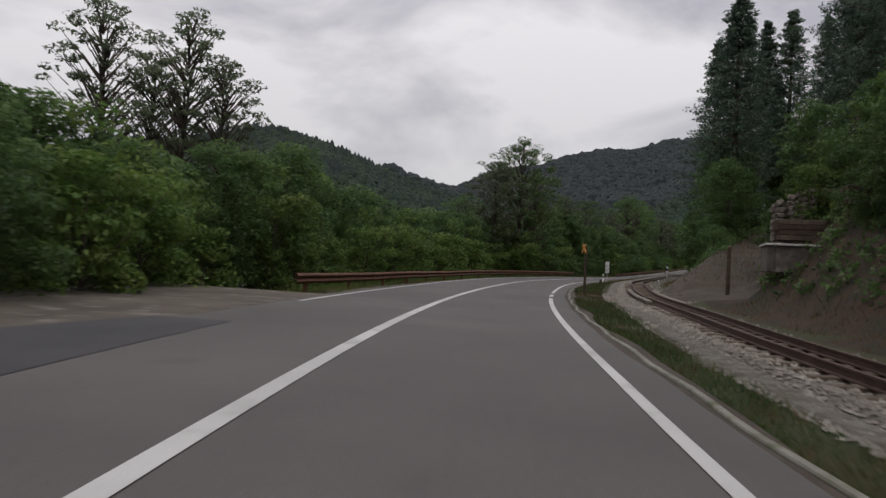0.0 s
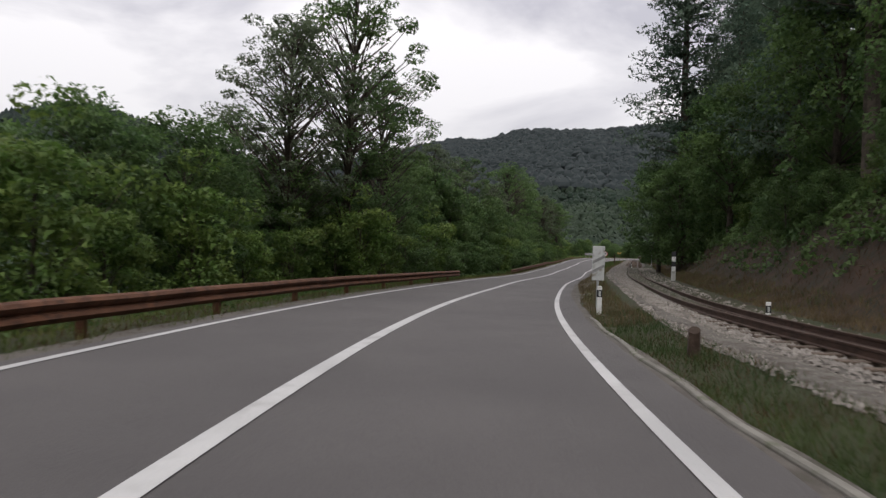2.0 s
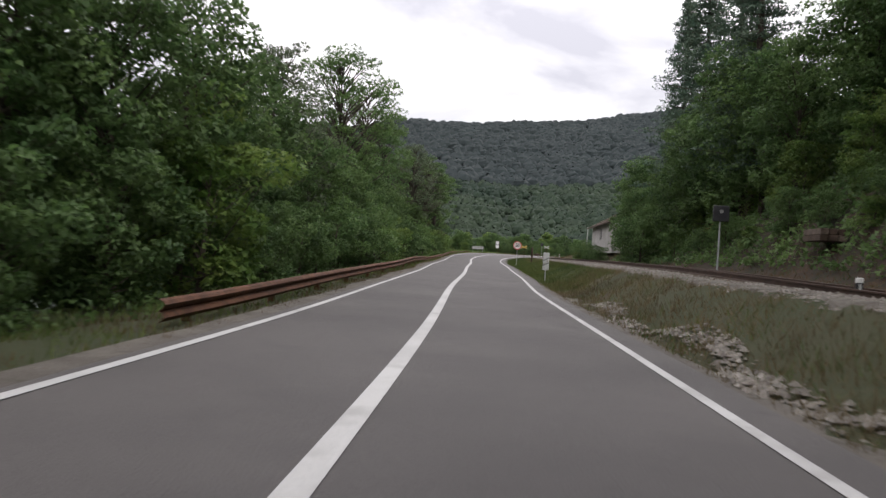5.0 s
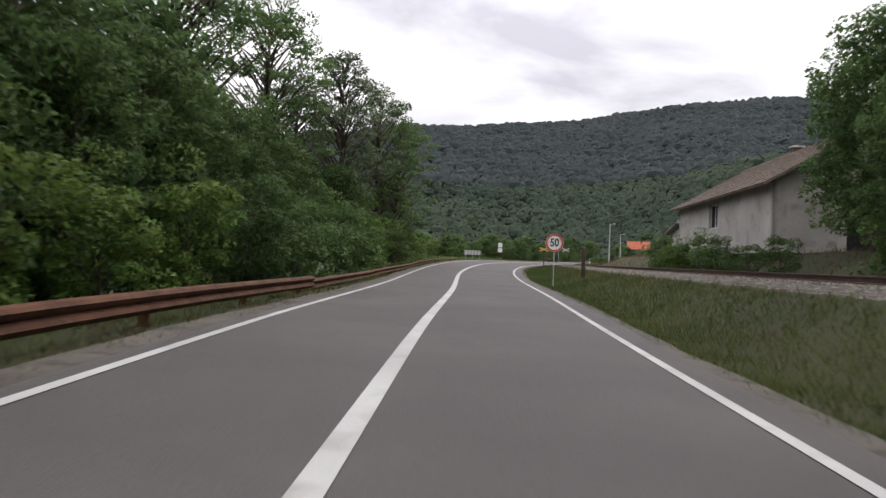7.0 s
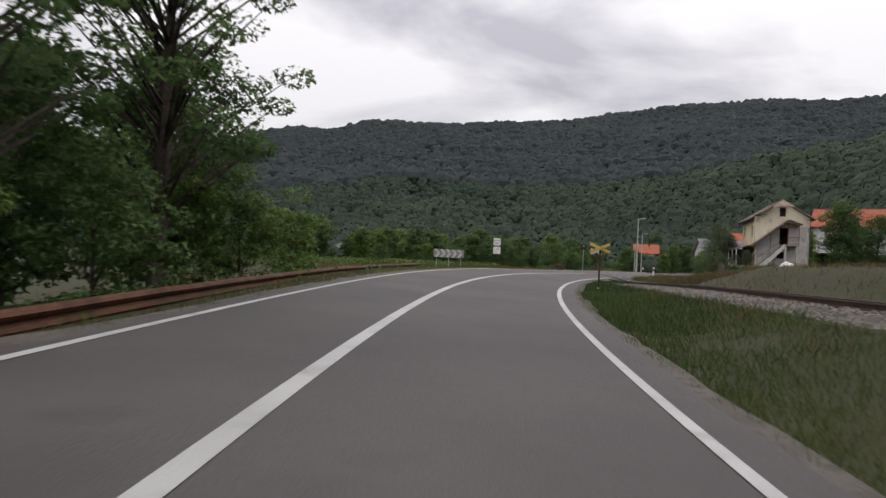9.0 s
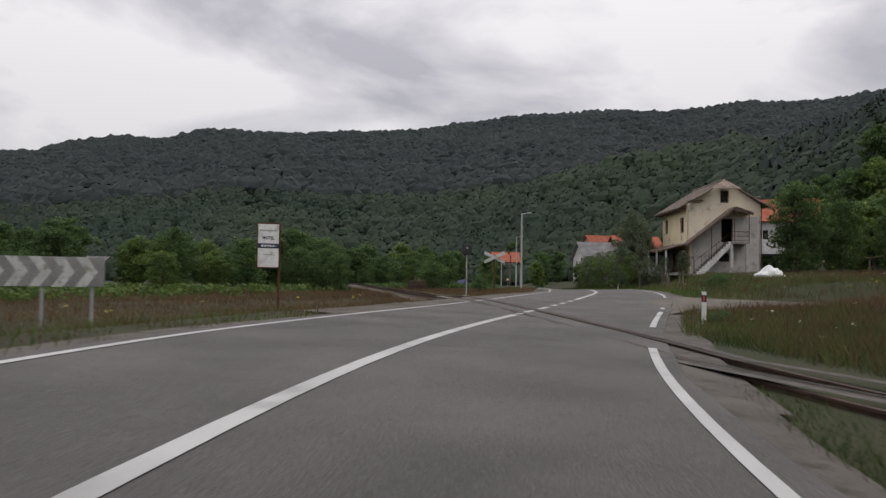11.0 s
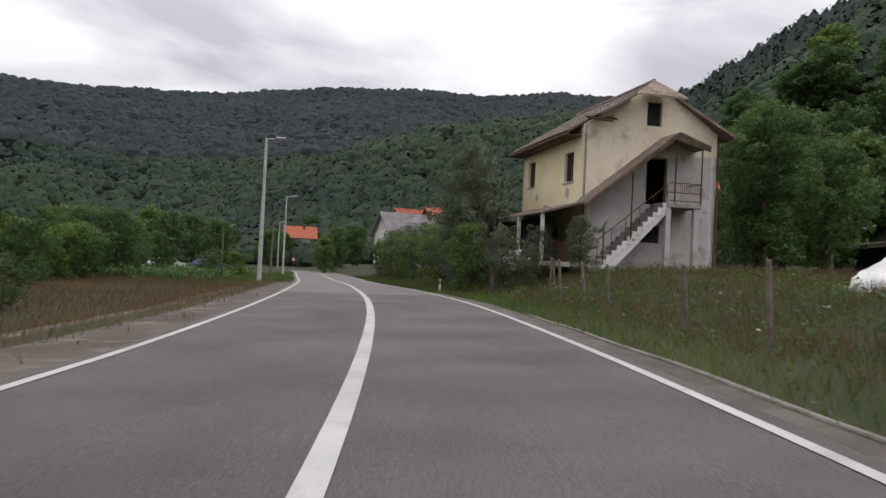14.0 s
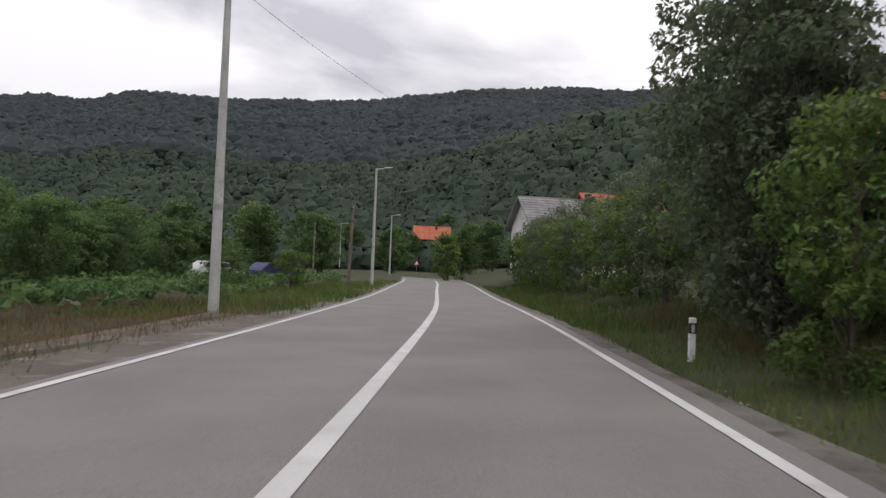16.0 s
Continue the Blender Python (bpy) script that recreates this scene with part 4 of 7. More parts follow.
def text_part(body, size, x, y, z, material, parent, name="lettering", tall=1.0):
    cu = bpy.data.curves.new("lettering", "FONT")
    cu.body, cu.size, cu.align_x, cu.align_y, cu.extrude = body, size, "CENTER", "CENTER", 0.002
    cu.offset = size * 0.028
    tmp = new("lettering", cu)
    bpy.context.view_layer.update()
    me = bpy.data.meshes.new_from_object(tmp.evaluated_get(bpy.context.evaluated_depsgraph_get()))
    bpy.data.objects.remove(tmp)
    me.materials.clear()
    me.materials.append(material)
    ob = new(name, me)
    ob.parent = parent
    ob.matrix_basis = pose(x, y, z, 90, 0, 0) @ Matrix.Diagonal((1, tall, 1, 1))
    return ob


def disc(bm, r, y0, y1, z, sides=40, inner=None):
    """A round plate facing -y, or a ring of it."""
    if inner is None:
        return tube(bm, (0, y1, z), (0, y0, z), r, r, sides)
    rings = []
    for rad, yy in ((r, y0), (inner, y0), (inner, y1), (r, y1)):
        rings.append([bm.verts.new((rad * math.cos(6.28319 * k / sides), yy, z + rad * math.sin(6.28319 * k / sides))) for k in range(sides)])
    for a in range(4):
        b = (a + 1) % 4
        for k in range(sides):
            bm.faces.new((rings[a][k], rings[a][(k + 1) % sides], rings[b][(k + 1) % sides], rings[b][k]))
    bmesh.ops.recalc_face_normals(bm, faces=bm.faces)


def speed_sign(x, y, zc, r, toward):
    z0 = z_at(x, y)
    t = thing("speed_limit_sign", facing(x, y, z0, toward), "round red-rimmed speed limit sign reading 50 on a steel post", "road sign")
    part("post", tubed((0, 0.04, -0.3), (0, 0.04, zc - z0 + r * 0.9), 0.03, 0.03), M_GALV, t)
    bm = bmesh.new()
    disc(bm, r, 0.0, 0.012, zc - z0)
    pl = part("plate", bm, M_WHITE, t)
    bm = bmesh.new()
    disc(bm, r, -0.004, 0.0, zc - z0, 40, r * 0.8)
    part("rim", bm, M_RED, pl, "red rim")
    bm = bmesh.new()
    disc(bm, r + 0.012, -0.006, 0.014, zc - z0, 40, r)
    part("edge", bm, M_SIGN_BACK, pl)
    text_part("50", r * 1.0, 0, -0.004, zc - z0, M_BLACK, pl, tall=1.25)


speed_sign(60.2, 163.55, 2.66, 0.415, 203)


def motel_sign(x, y, bottom, top, toward):
    z0 = z_at(x, y)
    t = thing("motel_sign", facing(x, y, z0, toward), "white motel board with dark blue band on rusty post", "billboard")
    w, h0, h1 = 0.275, bottom - z0, top - z0
    part("post", tubed((w + 0.022, 0.04, -0.3), (w + 0.022, 0.04, h1 + 0.03), 0.034, 0.034), M_RUST, t)
    part("side_rail", boxed(-w - 0.03, -w - 0.002, -0.02, 0.03, h0, h1, 0.005), M_RUST, t)
    part("bottom_rail", boxed(-w - 0.03, w + 0.0, -0.02, 0.03, h0 - 0.03, h0 - 0.002, 0.005), M_RUST, t)
    part("board", boxed(-w, w, -0.015, 0.015, h0, h1, 0.006), M_WHITE, t, "white board")
    part("top_rail", boxed(-w - 0.03, w + 0.03, -0.02, 0.03, h1 + 0.002, h1 + 0.035, 0.005), M_RUST, t)
    hh = h1 - h0
    part("band", boxed(-w + 0.002, w - 0.002, -0.0215, -0.0165, h0 + hh * 0.44, h0 + hh * 0.55, 0), M_BLUE, t, "dark blue band")
    text_part("MOTEL", 0.1, 0, -0.017, h0 + hh * 0.675, M_BLACK, t, tall=1.15)
    r = random.Random(2)
    for zc, hgt, x0, x1, m, yy, lo in ((0.85, 0.045, -0.23, 0.23, M_GREY, -0.0175, 0.05), (0.495, 0.055, -0.19, 0.19, M_WHITE, -0.0235, 0.07), (0.29, 0.022, -0.12, 0.12, M_GREY, -0.0175, 0.03)):
        xx = x0
        while xx < x1:
            ww = r.uniform(0.5, 1.0) * lo
            part("letter_bar", boxed(xx, min(xx + ww, x1), yy - 0.001, yy + 0.002, h0 + hh * zc - hgt / 2, h0 + hh * zc + hgt / 2), m, t)
            xx += ww + lo * 0.35


motel_sign(84.75, 219.1, 2.92, 4.09, 197)


def chevron_board(x, y, bottom, toward):
    z0 = z_at(x, y)
    t = thing("chevron_board", facing(x, y, z0, toward), "long weathered grey and white chevron board on a bend", "road sign")
    w, h = 1.0, 0.52
    b = bottom - z0
    part("board", boxed(-w, w, -0.012, 0.012, b, b + h, 0.005), M_GREY, t)
    for k in range(5):
        x0 = -w + 0.05 + k * 0.37
        bm = bmesh.new()
        pts = [(x0, 0), (x0 + 0.18, 0), (x0 + 0.36, h / 2), (x0 + 0.18, h), (x0, h), (x0 + 0.18, h / 2)]
        lo = [bm.verts.new((px, -0.016, b + pz)) for px, pz in pts]
        bm.faces.new((lo[0], lo[1], lo[2], lo[5]))
        bm.faces.new((lo[5], lo[2], lo[3], lo[4]))
        ex = bmesh.ops.extrude_face_region(bm, geom=bm.faces[:])["geom"]
        for v in ex:
            if isinstance(v, bmesh.types.BMVert):
                v.co.y += 0.003
        part("chevron", bm, M_SIGN_BACK, t)
    for s in (-0.8, 0, 0.8):
        part("post", tubed((s, 0.04, -0.3), (s, 0.04, b + h), 0.03, 0.03), M_GALV, t)


chevron_board(78.72, 214.1, 2.42, 198)


def street_lamp(x, y, z0, top, toward, r=0.14, label="grey concrete street lamp post with a short arm"):
    t = thing("street_lamp", pose(x, y, z0, 0, 0, -toward), label, "street lamp", "street lamps along the road")
    h = top - z0
    part("pole", tubed((0, 0, -0.4), (0, 0, h), r, r * 0.55, 14), M_LAMP_POLE, t, smooth=False)
    part("arm", tubed((0, 0, h - 0.06), (0, 0.75, h + 0.03), 0.035, 0.03, 8), M_GALV, t)
    bm = bmesh.new()
    box(bm, -0.11, 0.11, 0.55, 1.1, h - 0.01, h + 0.12, 0.04)
    part("lantern", bm, M_GALV, t)
    part("collar", tubed((0, 0, h - 0.3), (0, 0, h - 0.18), r * 0.66, r * 0.66, 14), M_GALV, t)
    return t


street_lamp(132.64, 265.5, z_at(132.64, 265.5), 10.35, 128)
street_lamp(153.85, 292.0, z_at(153.85, 292.0), 9.7, 128, 0.12)
street_lamp(176.4, 324.0, 2.2, 8.9, 128, 0.11)
street_lamp(185.5, 352.0, 2.6, 9.0, 128, 0.1)
# bare wooden poles by the village
stump(150.5, 289.5, 5.2, 0.2, M_OLD_WOOD, "slim bare wooden pole behind the street lamp", "wooden_pole", 1.5)
stump(163.0, 318.0, 5.5, 0.2, M_OLD_WOOD, "slim bare wooden pole at the village edge", "wooden_pole")

# a cable from the lamp
cu = bpy.data.curves.new("overhead_cable", "CURVE")
cu.dimensions, cu.bevel_depth, cu.bevel_resolution = "3D", 0.006, 1
sp = cu.splines.new("POLY")
sp.points.add(12)
for k in range(13):
    f = k / 12
    sp.points[k].co = (132.64 + 26 * f, 265.5 + 22 * f, 10.1 + 2.4 * f - 3.2 * f * (1 - f), 1)
cu.materials.append(M_BLACK)
tagged(new("overhead_cable", cu), "thin dark overhead cable from the lamp post", "cable")

# ---- houses ----
M_PLASTER = mat("cream_plaster", (0.58, 0.51, 0.39), (0.68, 0.61, 0.48), 0.5, 0.9, 0.3, 9.0, stain=(0.42, 0.36, 0.27))
M_PLASTER_Y = mat("yellow_plaster", (0.68, 0.57, 0.34), (0.78, 0.69, 0.46), 0.6, 0.9, 0.3, 9.0, stain=(0.64, 0.59, 0.5))
M_PLASTER_W = mat("white_plaster", (0.52, 0.51, 0.49), (0.66, 0.65, 0.63), 0.6, 0.9, 0.3, 9.0, stain=(0.42, 0.41, 0.39))
M_PLASTER_G = mat("grey_render", (0.36, 0.34, 0.32), (0.46, 0.44, 0.42), 0.5, 0.95, 0.4, 9.0, stain=(0.28, 0.26, 0.24))
M_TILE_OLD = mat("old_roof_tile", (0.13, 0.095, 0.075), (0.22, 0.17, 0.14), 1.5, 0.9, 0.4, 10.0, spread=0.35, stain=(0.26, 0.24, 0.22))
M_TILE_RED = mat("red_roof_tile", (0.3, 0.085, 0.05), (0.4, 0.135, 0.078), 1.5, 0.85, 0.3, 10.0, spread=0.2)
M_TILE_GREY = mat("grey_roof_sheet", (0.16, 0.15, 0.155), (0.24, 0.23, 0.235), 1.0, 0.8, 0.3, 10.0, spread=0.2)
# near-black that stands in for the unlit depth behind openings and panes
M_DARK = mat("interior_shade", (0.012, 0.012, 0.013), (0.03, 0.028, 0.026), 2.0, 0.9, 0.0, 8.0)
M_TIMBER = mat("brown_timber", (0.07, 0.045, 0.03), (0.13, 0.09, 0.065), 3.0, 0.85, 0.4, 20.0)
M_STEP = mat("step_concrete", (0.2, 0.19, 0.18), (0.3, 0.285, 0.27), 2.0, 0.9, 0.4, 18.0, stain=(0.12, 0.11, 0.1))
M_SHEET = mat("metal_sheet", (0.4, 0.41, 0.42), (0.55, 0.56, 0.57), 1.0, 0.5, 0.2, 12.0, metal=0.3)
M_TARP = mat("white_tarpaulin", (0.6, 0.6, 0.6), (0.78, 0.78, 0.77), 1.5, 0.5, 0.5, 5.0)
M_STONE = mat("field_stone", (0.1, 0.085, 0.07), (0.2, 0.175, 0.15), 1.5, 0.95, 0.6, 9.0, spread=0.35)


def wall_mesh(name, length, height, thick, holes, material, parent, m, gable=None, label=""):
    """An upright wall in the local x-z plane, y from 0 (outside) to thick, with rectangular holes cut through. gable: (x, z) peak points above it."""
    xs = sorted({0.0, length, *(v for h in holes for v in (h[0], h[1]))})
    zs = sorted({0.0, height, *(v for h in holes for v in (h[2], h[3]))})
    bm = bmesh.new()
    grid = {}

    def vert(x, y, z):
        key = (round(x, 4), y, round(z, 4))
        if key not in grid:
            grid[key] = bm.verts.new((x, y, z))
        return grid[key]

    cell = {}
    for i in range(len(xs) - 1):
        for k in range(len(zs) - 1):
            cell[i, k] = not any(h[0] <= xs[i] + 1e-6 and xs[i + 1] <= h[1] + 1e-6 and h[2] <= zs[k] + 1e-6 and zs[k + 1] <= h[3] + 1e-6 for h in holes)
    for (i, k), full in cell.items():
        if not full:
            continue
        x0, x1, z0, z1 = xs[i], xs[i + 1], zs[k], zs[k + 1]
        bm.faces.new((vert(x0, 0, z0), vert(x1, 0, z0), vert(x1, 0, z1), vert(x0, 0, z1)))
        bm.faces.new((vert(x0, thick, z1), vert(x1, thick, z1), vert(x1, thick, z0), vert(x0, thick, z0)))
        for di, dk, q in ((-1, 0, ((x0, z1), (x0, z0))), (1, 0, ((x1, z0), (x1, z1))), (0, -1, ((x0, z0), (x1, z0))), (0, 1, ((x1, z1), (x0, z1)))):
            if not cell.get((i + di, k + dk), False):
                if dk == 1 and k + 1 == len(zs) - 1 and gable:
                    continue
                (ax, az), (bx, bz) = q
                bm.faces.new((vert(bx, 0, bz), vert(ax, 0, az), vert(ax, thick, az), vert(bx, thick, bz)))
    ob = part(name, bm, material, parent, label)
    ob.matrix_basis = m
    return ob


def solid_poly(points, y0, y1):
    """A prism: a polygon in x-z pushed from y0 to y1."""
    bm = bmesh.new()
    a = [bm.verts.new((x, y0, z)) for x, z in points]
    b = [bm.verts.new((x, y1, z)) for x, z in points]
    n = len(points)
    bm.faces.new(a)
    bm.faces.new(b[::-1])
    for k in range(n):
        bm.faces.new((a[k], b[k], b[(k + 1) % n], a[(k + 1) % n]))
    bmesh.ops.recalc_face_normals(bm, faces=bm.faces)
    return bm


def roof_slope(name, a, b, c, d, thick, material, parent, label="", ridges=0, row=0.0):
    """A slab roof from eave a-b to ridge d-c, with courses or standing ribs."""
    a, b, c, d = map(Vector, (a, b, c, d))
    n = (b - a).cross(d - a).normalized()
    if n.z < 0:
        n = -n
    bm = bmesh.new()
    if row:
        # a stepped slab: one course above the other
        count = int((d - a).length / row)
        prof = [(0.0, 0.0)]
        for k in range(count):
            prof += [(k / count, thick + 0.045), ((k + 1) / count, thick + 0.006)]
        prof.append((1.0, 0.0))
        ends = [[bm.verts.new(p.lerp(q, f) + n * h) for f, h in prof] for p, q in ((a, d), (b, c))]
        m = len(prof)
        for k in range(m):
            bm.faces.new((ends[0][k], ends[1][k], ends[1][(k + 1) % m], ends[0][(k + 1) % m]))
        bm.faces.new(ends[0][::-1])
        bm.faces.new(ends[1])
        bmesh.ops.recalc_face_normals(bm, faces=bm.faces)
    else:
        up = [bm.verts.new(v + n * thick) for v in (a, b, c, d)]
        lo = [bm.verts.new(v) for v in (a, b, c, d)]
        bm.faces.new(up)
        bm.faces.new(lo[::-1])
        for k in range(4):
            bm.faces.new((up[k], lo[k], lo[(k + 1) % 4], up[(k + 1) % 4]))
    ribs = []
    if ridges:
        for k in range(ridges + 1):
            f = k / ridges
            p, q = a.lerp(b, f), d.lerp(c, f)
            ribs.append(tubed(p + n * (thick + 0.01), q + n * (thick + 0.01), 0.025, 0.025, 5))
    bmesh.ops.recalc_face_normals(bm, faces=bm.faces)
    made = part(name, bm, material, parent, label)
    for rib in ribs:
        part("rib", rib, material, made)
    return made


def window_unit(parent, m, w, h, depth, broken=False, frame_mat=None):
    """A window set back in its hole: frame, sash bar and dark pane."""
    f = 0.06
    bm = bmesh.new()
    for x0, x1, z0, z1 in ((0, f, 0, h), (w - f, w, 0, h), (f, w - f, 0, f), (f, w - f, h - f, h)):
        box(bm, x0 + 0.002, x1 - 0.002, depth, depth + 0.07, z0 + 0.002, z1 - 0.002, 0.006)
    if not broken:
        box(bm, w / 2 - 0.03, w / 2 + 0.03, depth + 0.01, depth + 0.06, f, h - f)
    win = part("window", bm, frame_mat or M_TIMBER, parent)
    win.matrix_basis = m
    pane = part("pane", boxed(f, w - f, depth + 0.03, depth + 0.04, f, h - f), M_DARK, win)
    return win


def stair_house():
    C = (137.02, 246.22)
    yaw = -34.7
    base = 3.4
    W, LEN, EAVE, PEAK, TH = 6.82, 8.8, 6.92, 9.2, 0.3
    t = thing("abandoned_house", pose(C[0], C[1], base, 0, 0, yaw), "abandoned two-storey cream house with an outside concrete stair", "house")
    # local: x along the gable wall, y along the side wall, outside of the gable wall is y < 0
    z = lambda w: w - base
    door, low, attic = (3.1, 4.2, z(6.7), z(8.95)), (2.85, 3.9, z(4.85), z(5.7)), (3.02, 3.8, z(10.45), z(11.6))
    wall_mesh("gable_wall", W, EAVE, TH, [door, low], M_PLASTER_G, t, Matrix.Identity(4), gable=True, label="cream and grey stained gable wall")
    # upper gable: cream band from the first floor slab upward
    k = (PEAK - EAVE) / (W / 2)
    top = lambda x: EAVE + k * min(x, W - x)
    a0, a1, b0, b1 = attic
    for pts in ([(0, EAVE), (a0, EAVE), (a0, top(a0))], [(a1, EAVE), (W, EAVE), (a1, top(a1))], [(a0, EAVE), (a1, EAVE), (a1, b0), (a0, b0)], [(a0, b1), (a1, b1), (a1, top(a1)), (W / 2, PEAK), (a0, top(a0))]):
        part("gable", solid_poly(pts, 0.0, TH), M_PLASTER, t)
    part("upper_render", solid_poly([(0.0, z(6.6)), (3.05, z(9.0)), (4.4, z(9.0)), (W, z(9.2)), (W, EAVE), (0, EAVE)], -0.012, -0.001), M_PLASTER, t, "cream render")
    side = [(1.5, 2.65, z(7.72), z(9.17)), (6.85, 7.95, z(7.92), z(9.32)), (3.2, 4.3, z(3.55), z(5.6))]
    wall_mesh("side_wall", LEN, EAVE, TH, [(LEN - h[1], LEN - h[0], h[2], h[3]) for h in side], M_PLASTER_Y, t, pose(0, LEN, 0, 0, 0, -90), label="yellow plastered side wall with bare patches")
    wall_mesh("rear_wall", W, EAVE, TH, [], M_PLASTER, t, pose(W, LEN, 0, 0, 0, 180))
    part("rear_gable", solid_poly([(0, EAVE), (W, EAVE), (W / 2, PEAK)], LEN - TH, LEN), M_PLASTER, t)
    wall_mesh("side_wall", LEN, EAVE, TH, [], M_PLASTER_W, t, pose(W, 0, 0, 0, 0, 90))
    part("floor_slab", boxed(TH, W - TH, TH, LEN - TH, z(6.2), z(6.4)), M_CONCRETE, t)
    part("attic_floor", boxed(TH, W - TH, TH, LEN - TH, EAVE - 0.15, EAVE - 0.02), M_TIMBER, t)
    for h in side[:2]:
        window_unit(t, pose(0.0, h[1], h[2], 0, 0, -90), h[1] - h[0], h[3] - h[2], 0.14)
        part("sill", boxed(-0.06, 0.1, h[0] - 0.08, h[1] + 0.08, h[2] - 0.07, h[2] - 0.004, 0.01), M_CONCRETE, t)
    window_unit(t, pose(attic[0], 0, attic[2]), attic[1] - attic[0], attic[3] - attic[2], 0.14, True)
    window_unit(t, pose(low[0], 0, low[2]), low[1] - low[0], low[3] - low[2], 0.14, True)
    # the open, dark doorway with a broken leaf
    part("door_frame", solid_poly([(door[0] + 0.003, door[2] + 0.003), (door[0] + 0.08, door[2] + 0.003), (door[0] + 0.08, door[3] - 0.08), (door[1] - 0.08, door[3] - 0.08), (door[1] - 0.08, door[2] + 0.003), (door[1] - 0.003, door[2] + 0.003), (door[1] - 0.003, door[3] - 0.003), (door[0] + 0.003, door[3] - 0.003)], 0.1, 0.2), M_TIMBER, t)
    # added black sheet: the room's darkness behind the doorway
    part("room_shade", boxed(TH + 0.02, W - TH - 0.02, 2.6, 2.7, z(6.42), EAVE - 0.16), M_DARK, t)
    # roof: two slopes with courses, clipped at the front peak, ragged at the near corner
    O, F0, F1 = 0.75, -0.75, LEN + 0.5
    ez = EAVE - k * O + 0.08
    pk = PEAK - 0.06
    slope = roof_slope("roof_slope", (-O, F0 + 1.3, ez), (-O, F1, ez), (W / 2, F1, pk), (W / 2, F0 + 0.9, pk), 0.07, M_TILE_OLD, t, "grey-brown tiled roof slope")
    bm = bmesh.new()
    TW, TR = 0.40, 0.42
    ring = [(0, 0.0), (0.07, 0.028), (0.16, 0.034), (0.25, 0.012), (0.33, 0.006), (0.41, 0.02)]
    for q, (y_, h_) in enumerate(((-0.03, 0.03), (TR, 0.0))):
        for x_, z_ in ring:
            bm.verts.new((x_, y_, z_ + h_))
    for x_, z_ in ring:
        bm.verts.new((x_, -0.03, z_ + 0.008))
    bm.verts.ensure_lookup_table()
    for q in range(5):
        bm.faces.new((bm.verts[q], bm.verts[q + 1], bm.verts[q + 7], bm.verts[q + 6]))
        bm.faces.new((bm.verts[q + 12], bm.verts[q + 13], bm.verts[q + 1], bm.verts[q]))
    tile = to_mesh("tile", bm, M_TILE_OLD)
    A, D = Vector((-O, F0 + 1.3, ez)), Vector((W / 2, F0 + 1.3, pk))
    ax_v, ax_u = (D - A).normalized(), Vector((0, 1, 0))
    up_n = ax_v.cross(ax_u)
    up_n = up_n if up_n.z > 0 else -up_n
    lay = Matrix((ax_u, ax_v, up_n)).transposed().to_4x4()
    tile_r = random.Random(12)
    rows_n, cols_n = int((D - A).length / TR), int((F1 - F0 - 1.3) / TW)
    for q in range(rows_n):
        for c in range(cols_n):
            if tile_r.random() < 0.012:
                continue
            ob = new("tile", tile)
            ob.parent = slope
            ob.matrix_basis = Matrix.Translation(A + ax_u * (c * TW + tile_r.uniform(-0.008, 0.008)) + ax_v * (q * TR + tile_r.uniform(-0.015, 0.015)) + up_n * (0.072 + tile_r.uniform(0, 0.006))) @ lay @ Matrix.Rotation(tile_r.uniform(-0.02, 0.02), 4, "Z")
    roof_slope("roof_slope", (W + 0.45, F1, ez + 0.3 * k), (W + 0.45, F0, ez + 0.3 * k), (W / 2, F0 + 0.9, pk), (W / 2, F1, pk), 0.1, M_TILE_OLD, t, row=0.34)
    hz, hx = pk - 0.85, 0.85 / k
    # front strips between the verge and the clipped peak
    roof_slope("verge_strip", (0.3, F0, EAVE + 0.3 * k + 0.08), (0.3, F0 + 1.3, EAVE + 0.3 * k + 0.08), (W / 2 - hx, F0 + 1.3, hz), (W / 2 - hx, F0, hz), 0.1, M_TILE_OLD, t)
    bm = bmesh.new()
    p = [Vector(v) for v in ((W / 2 - hx, F0 - 0.05, hz), (W / 2 + hx, F0 - 0.05, hz), (W / 2, F0 + 0.95, pk + 0.1))]
    v = [bm.verts.new(q + Vector((0, 0, 0.1))) for q in p] + [bm.verts.new(q) for q in p]
    bm.faces.new(v[:3])
    bm.faces.new(v[3:][::-1])
    for i in range(3):
        bm.faces.new((v[i], v[3 + i], v[3 + (i + 1) % 3], v[(i + 1) % 3]))
    bmesh.ops.recalc_face_normals(bm, faces=bm.faces)
    part("hip", bm, M_TILE_OLD, t, "clipped hip")
    bm = bmesh.new()
    tube(bm, (W / 2, F0 + 0.9, pk + 0.13), (W / 2, F1, pk + 0.13), 0.11, 0.11, 8)
    part("ridge", bm, M_TILE_OLD, t)
    for s, x, ze in ((-1, -O, ez), (1, W + 0.45, ez + 0.3 * k)):
        part("fascia", boxed(x - 0.04, x + 0.04, F0 + (1.3 if s < 0 else 0), F1, ze - 0.1, ze + 0.06, 0.01), M_TIMBER, t)
    for n in range(7):
        yy = 0.9 + n * 1.3
        bm = bmesh.new()
        tube(bm, (-O + 0.05, yy, ez - 0.05), (0.25, yy, EAVE + 0.22 * k), 0.05, 0.05, 4)
        part("rafter", bm, M_TIMBER, t)
    part("soffit", boxed(-O + 0.06, -0.02, 0.6, F1 - 0.1, ez - 0.12, ez - 0.08), M_TIMBER, t)
    # broken boards at the near eave corner
    r = random.Random(8)
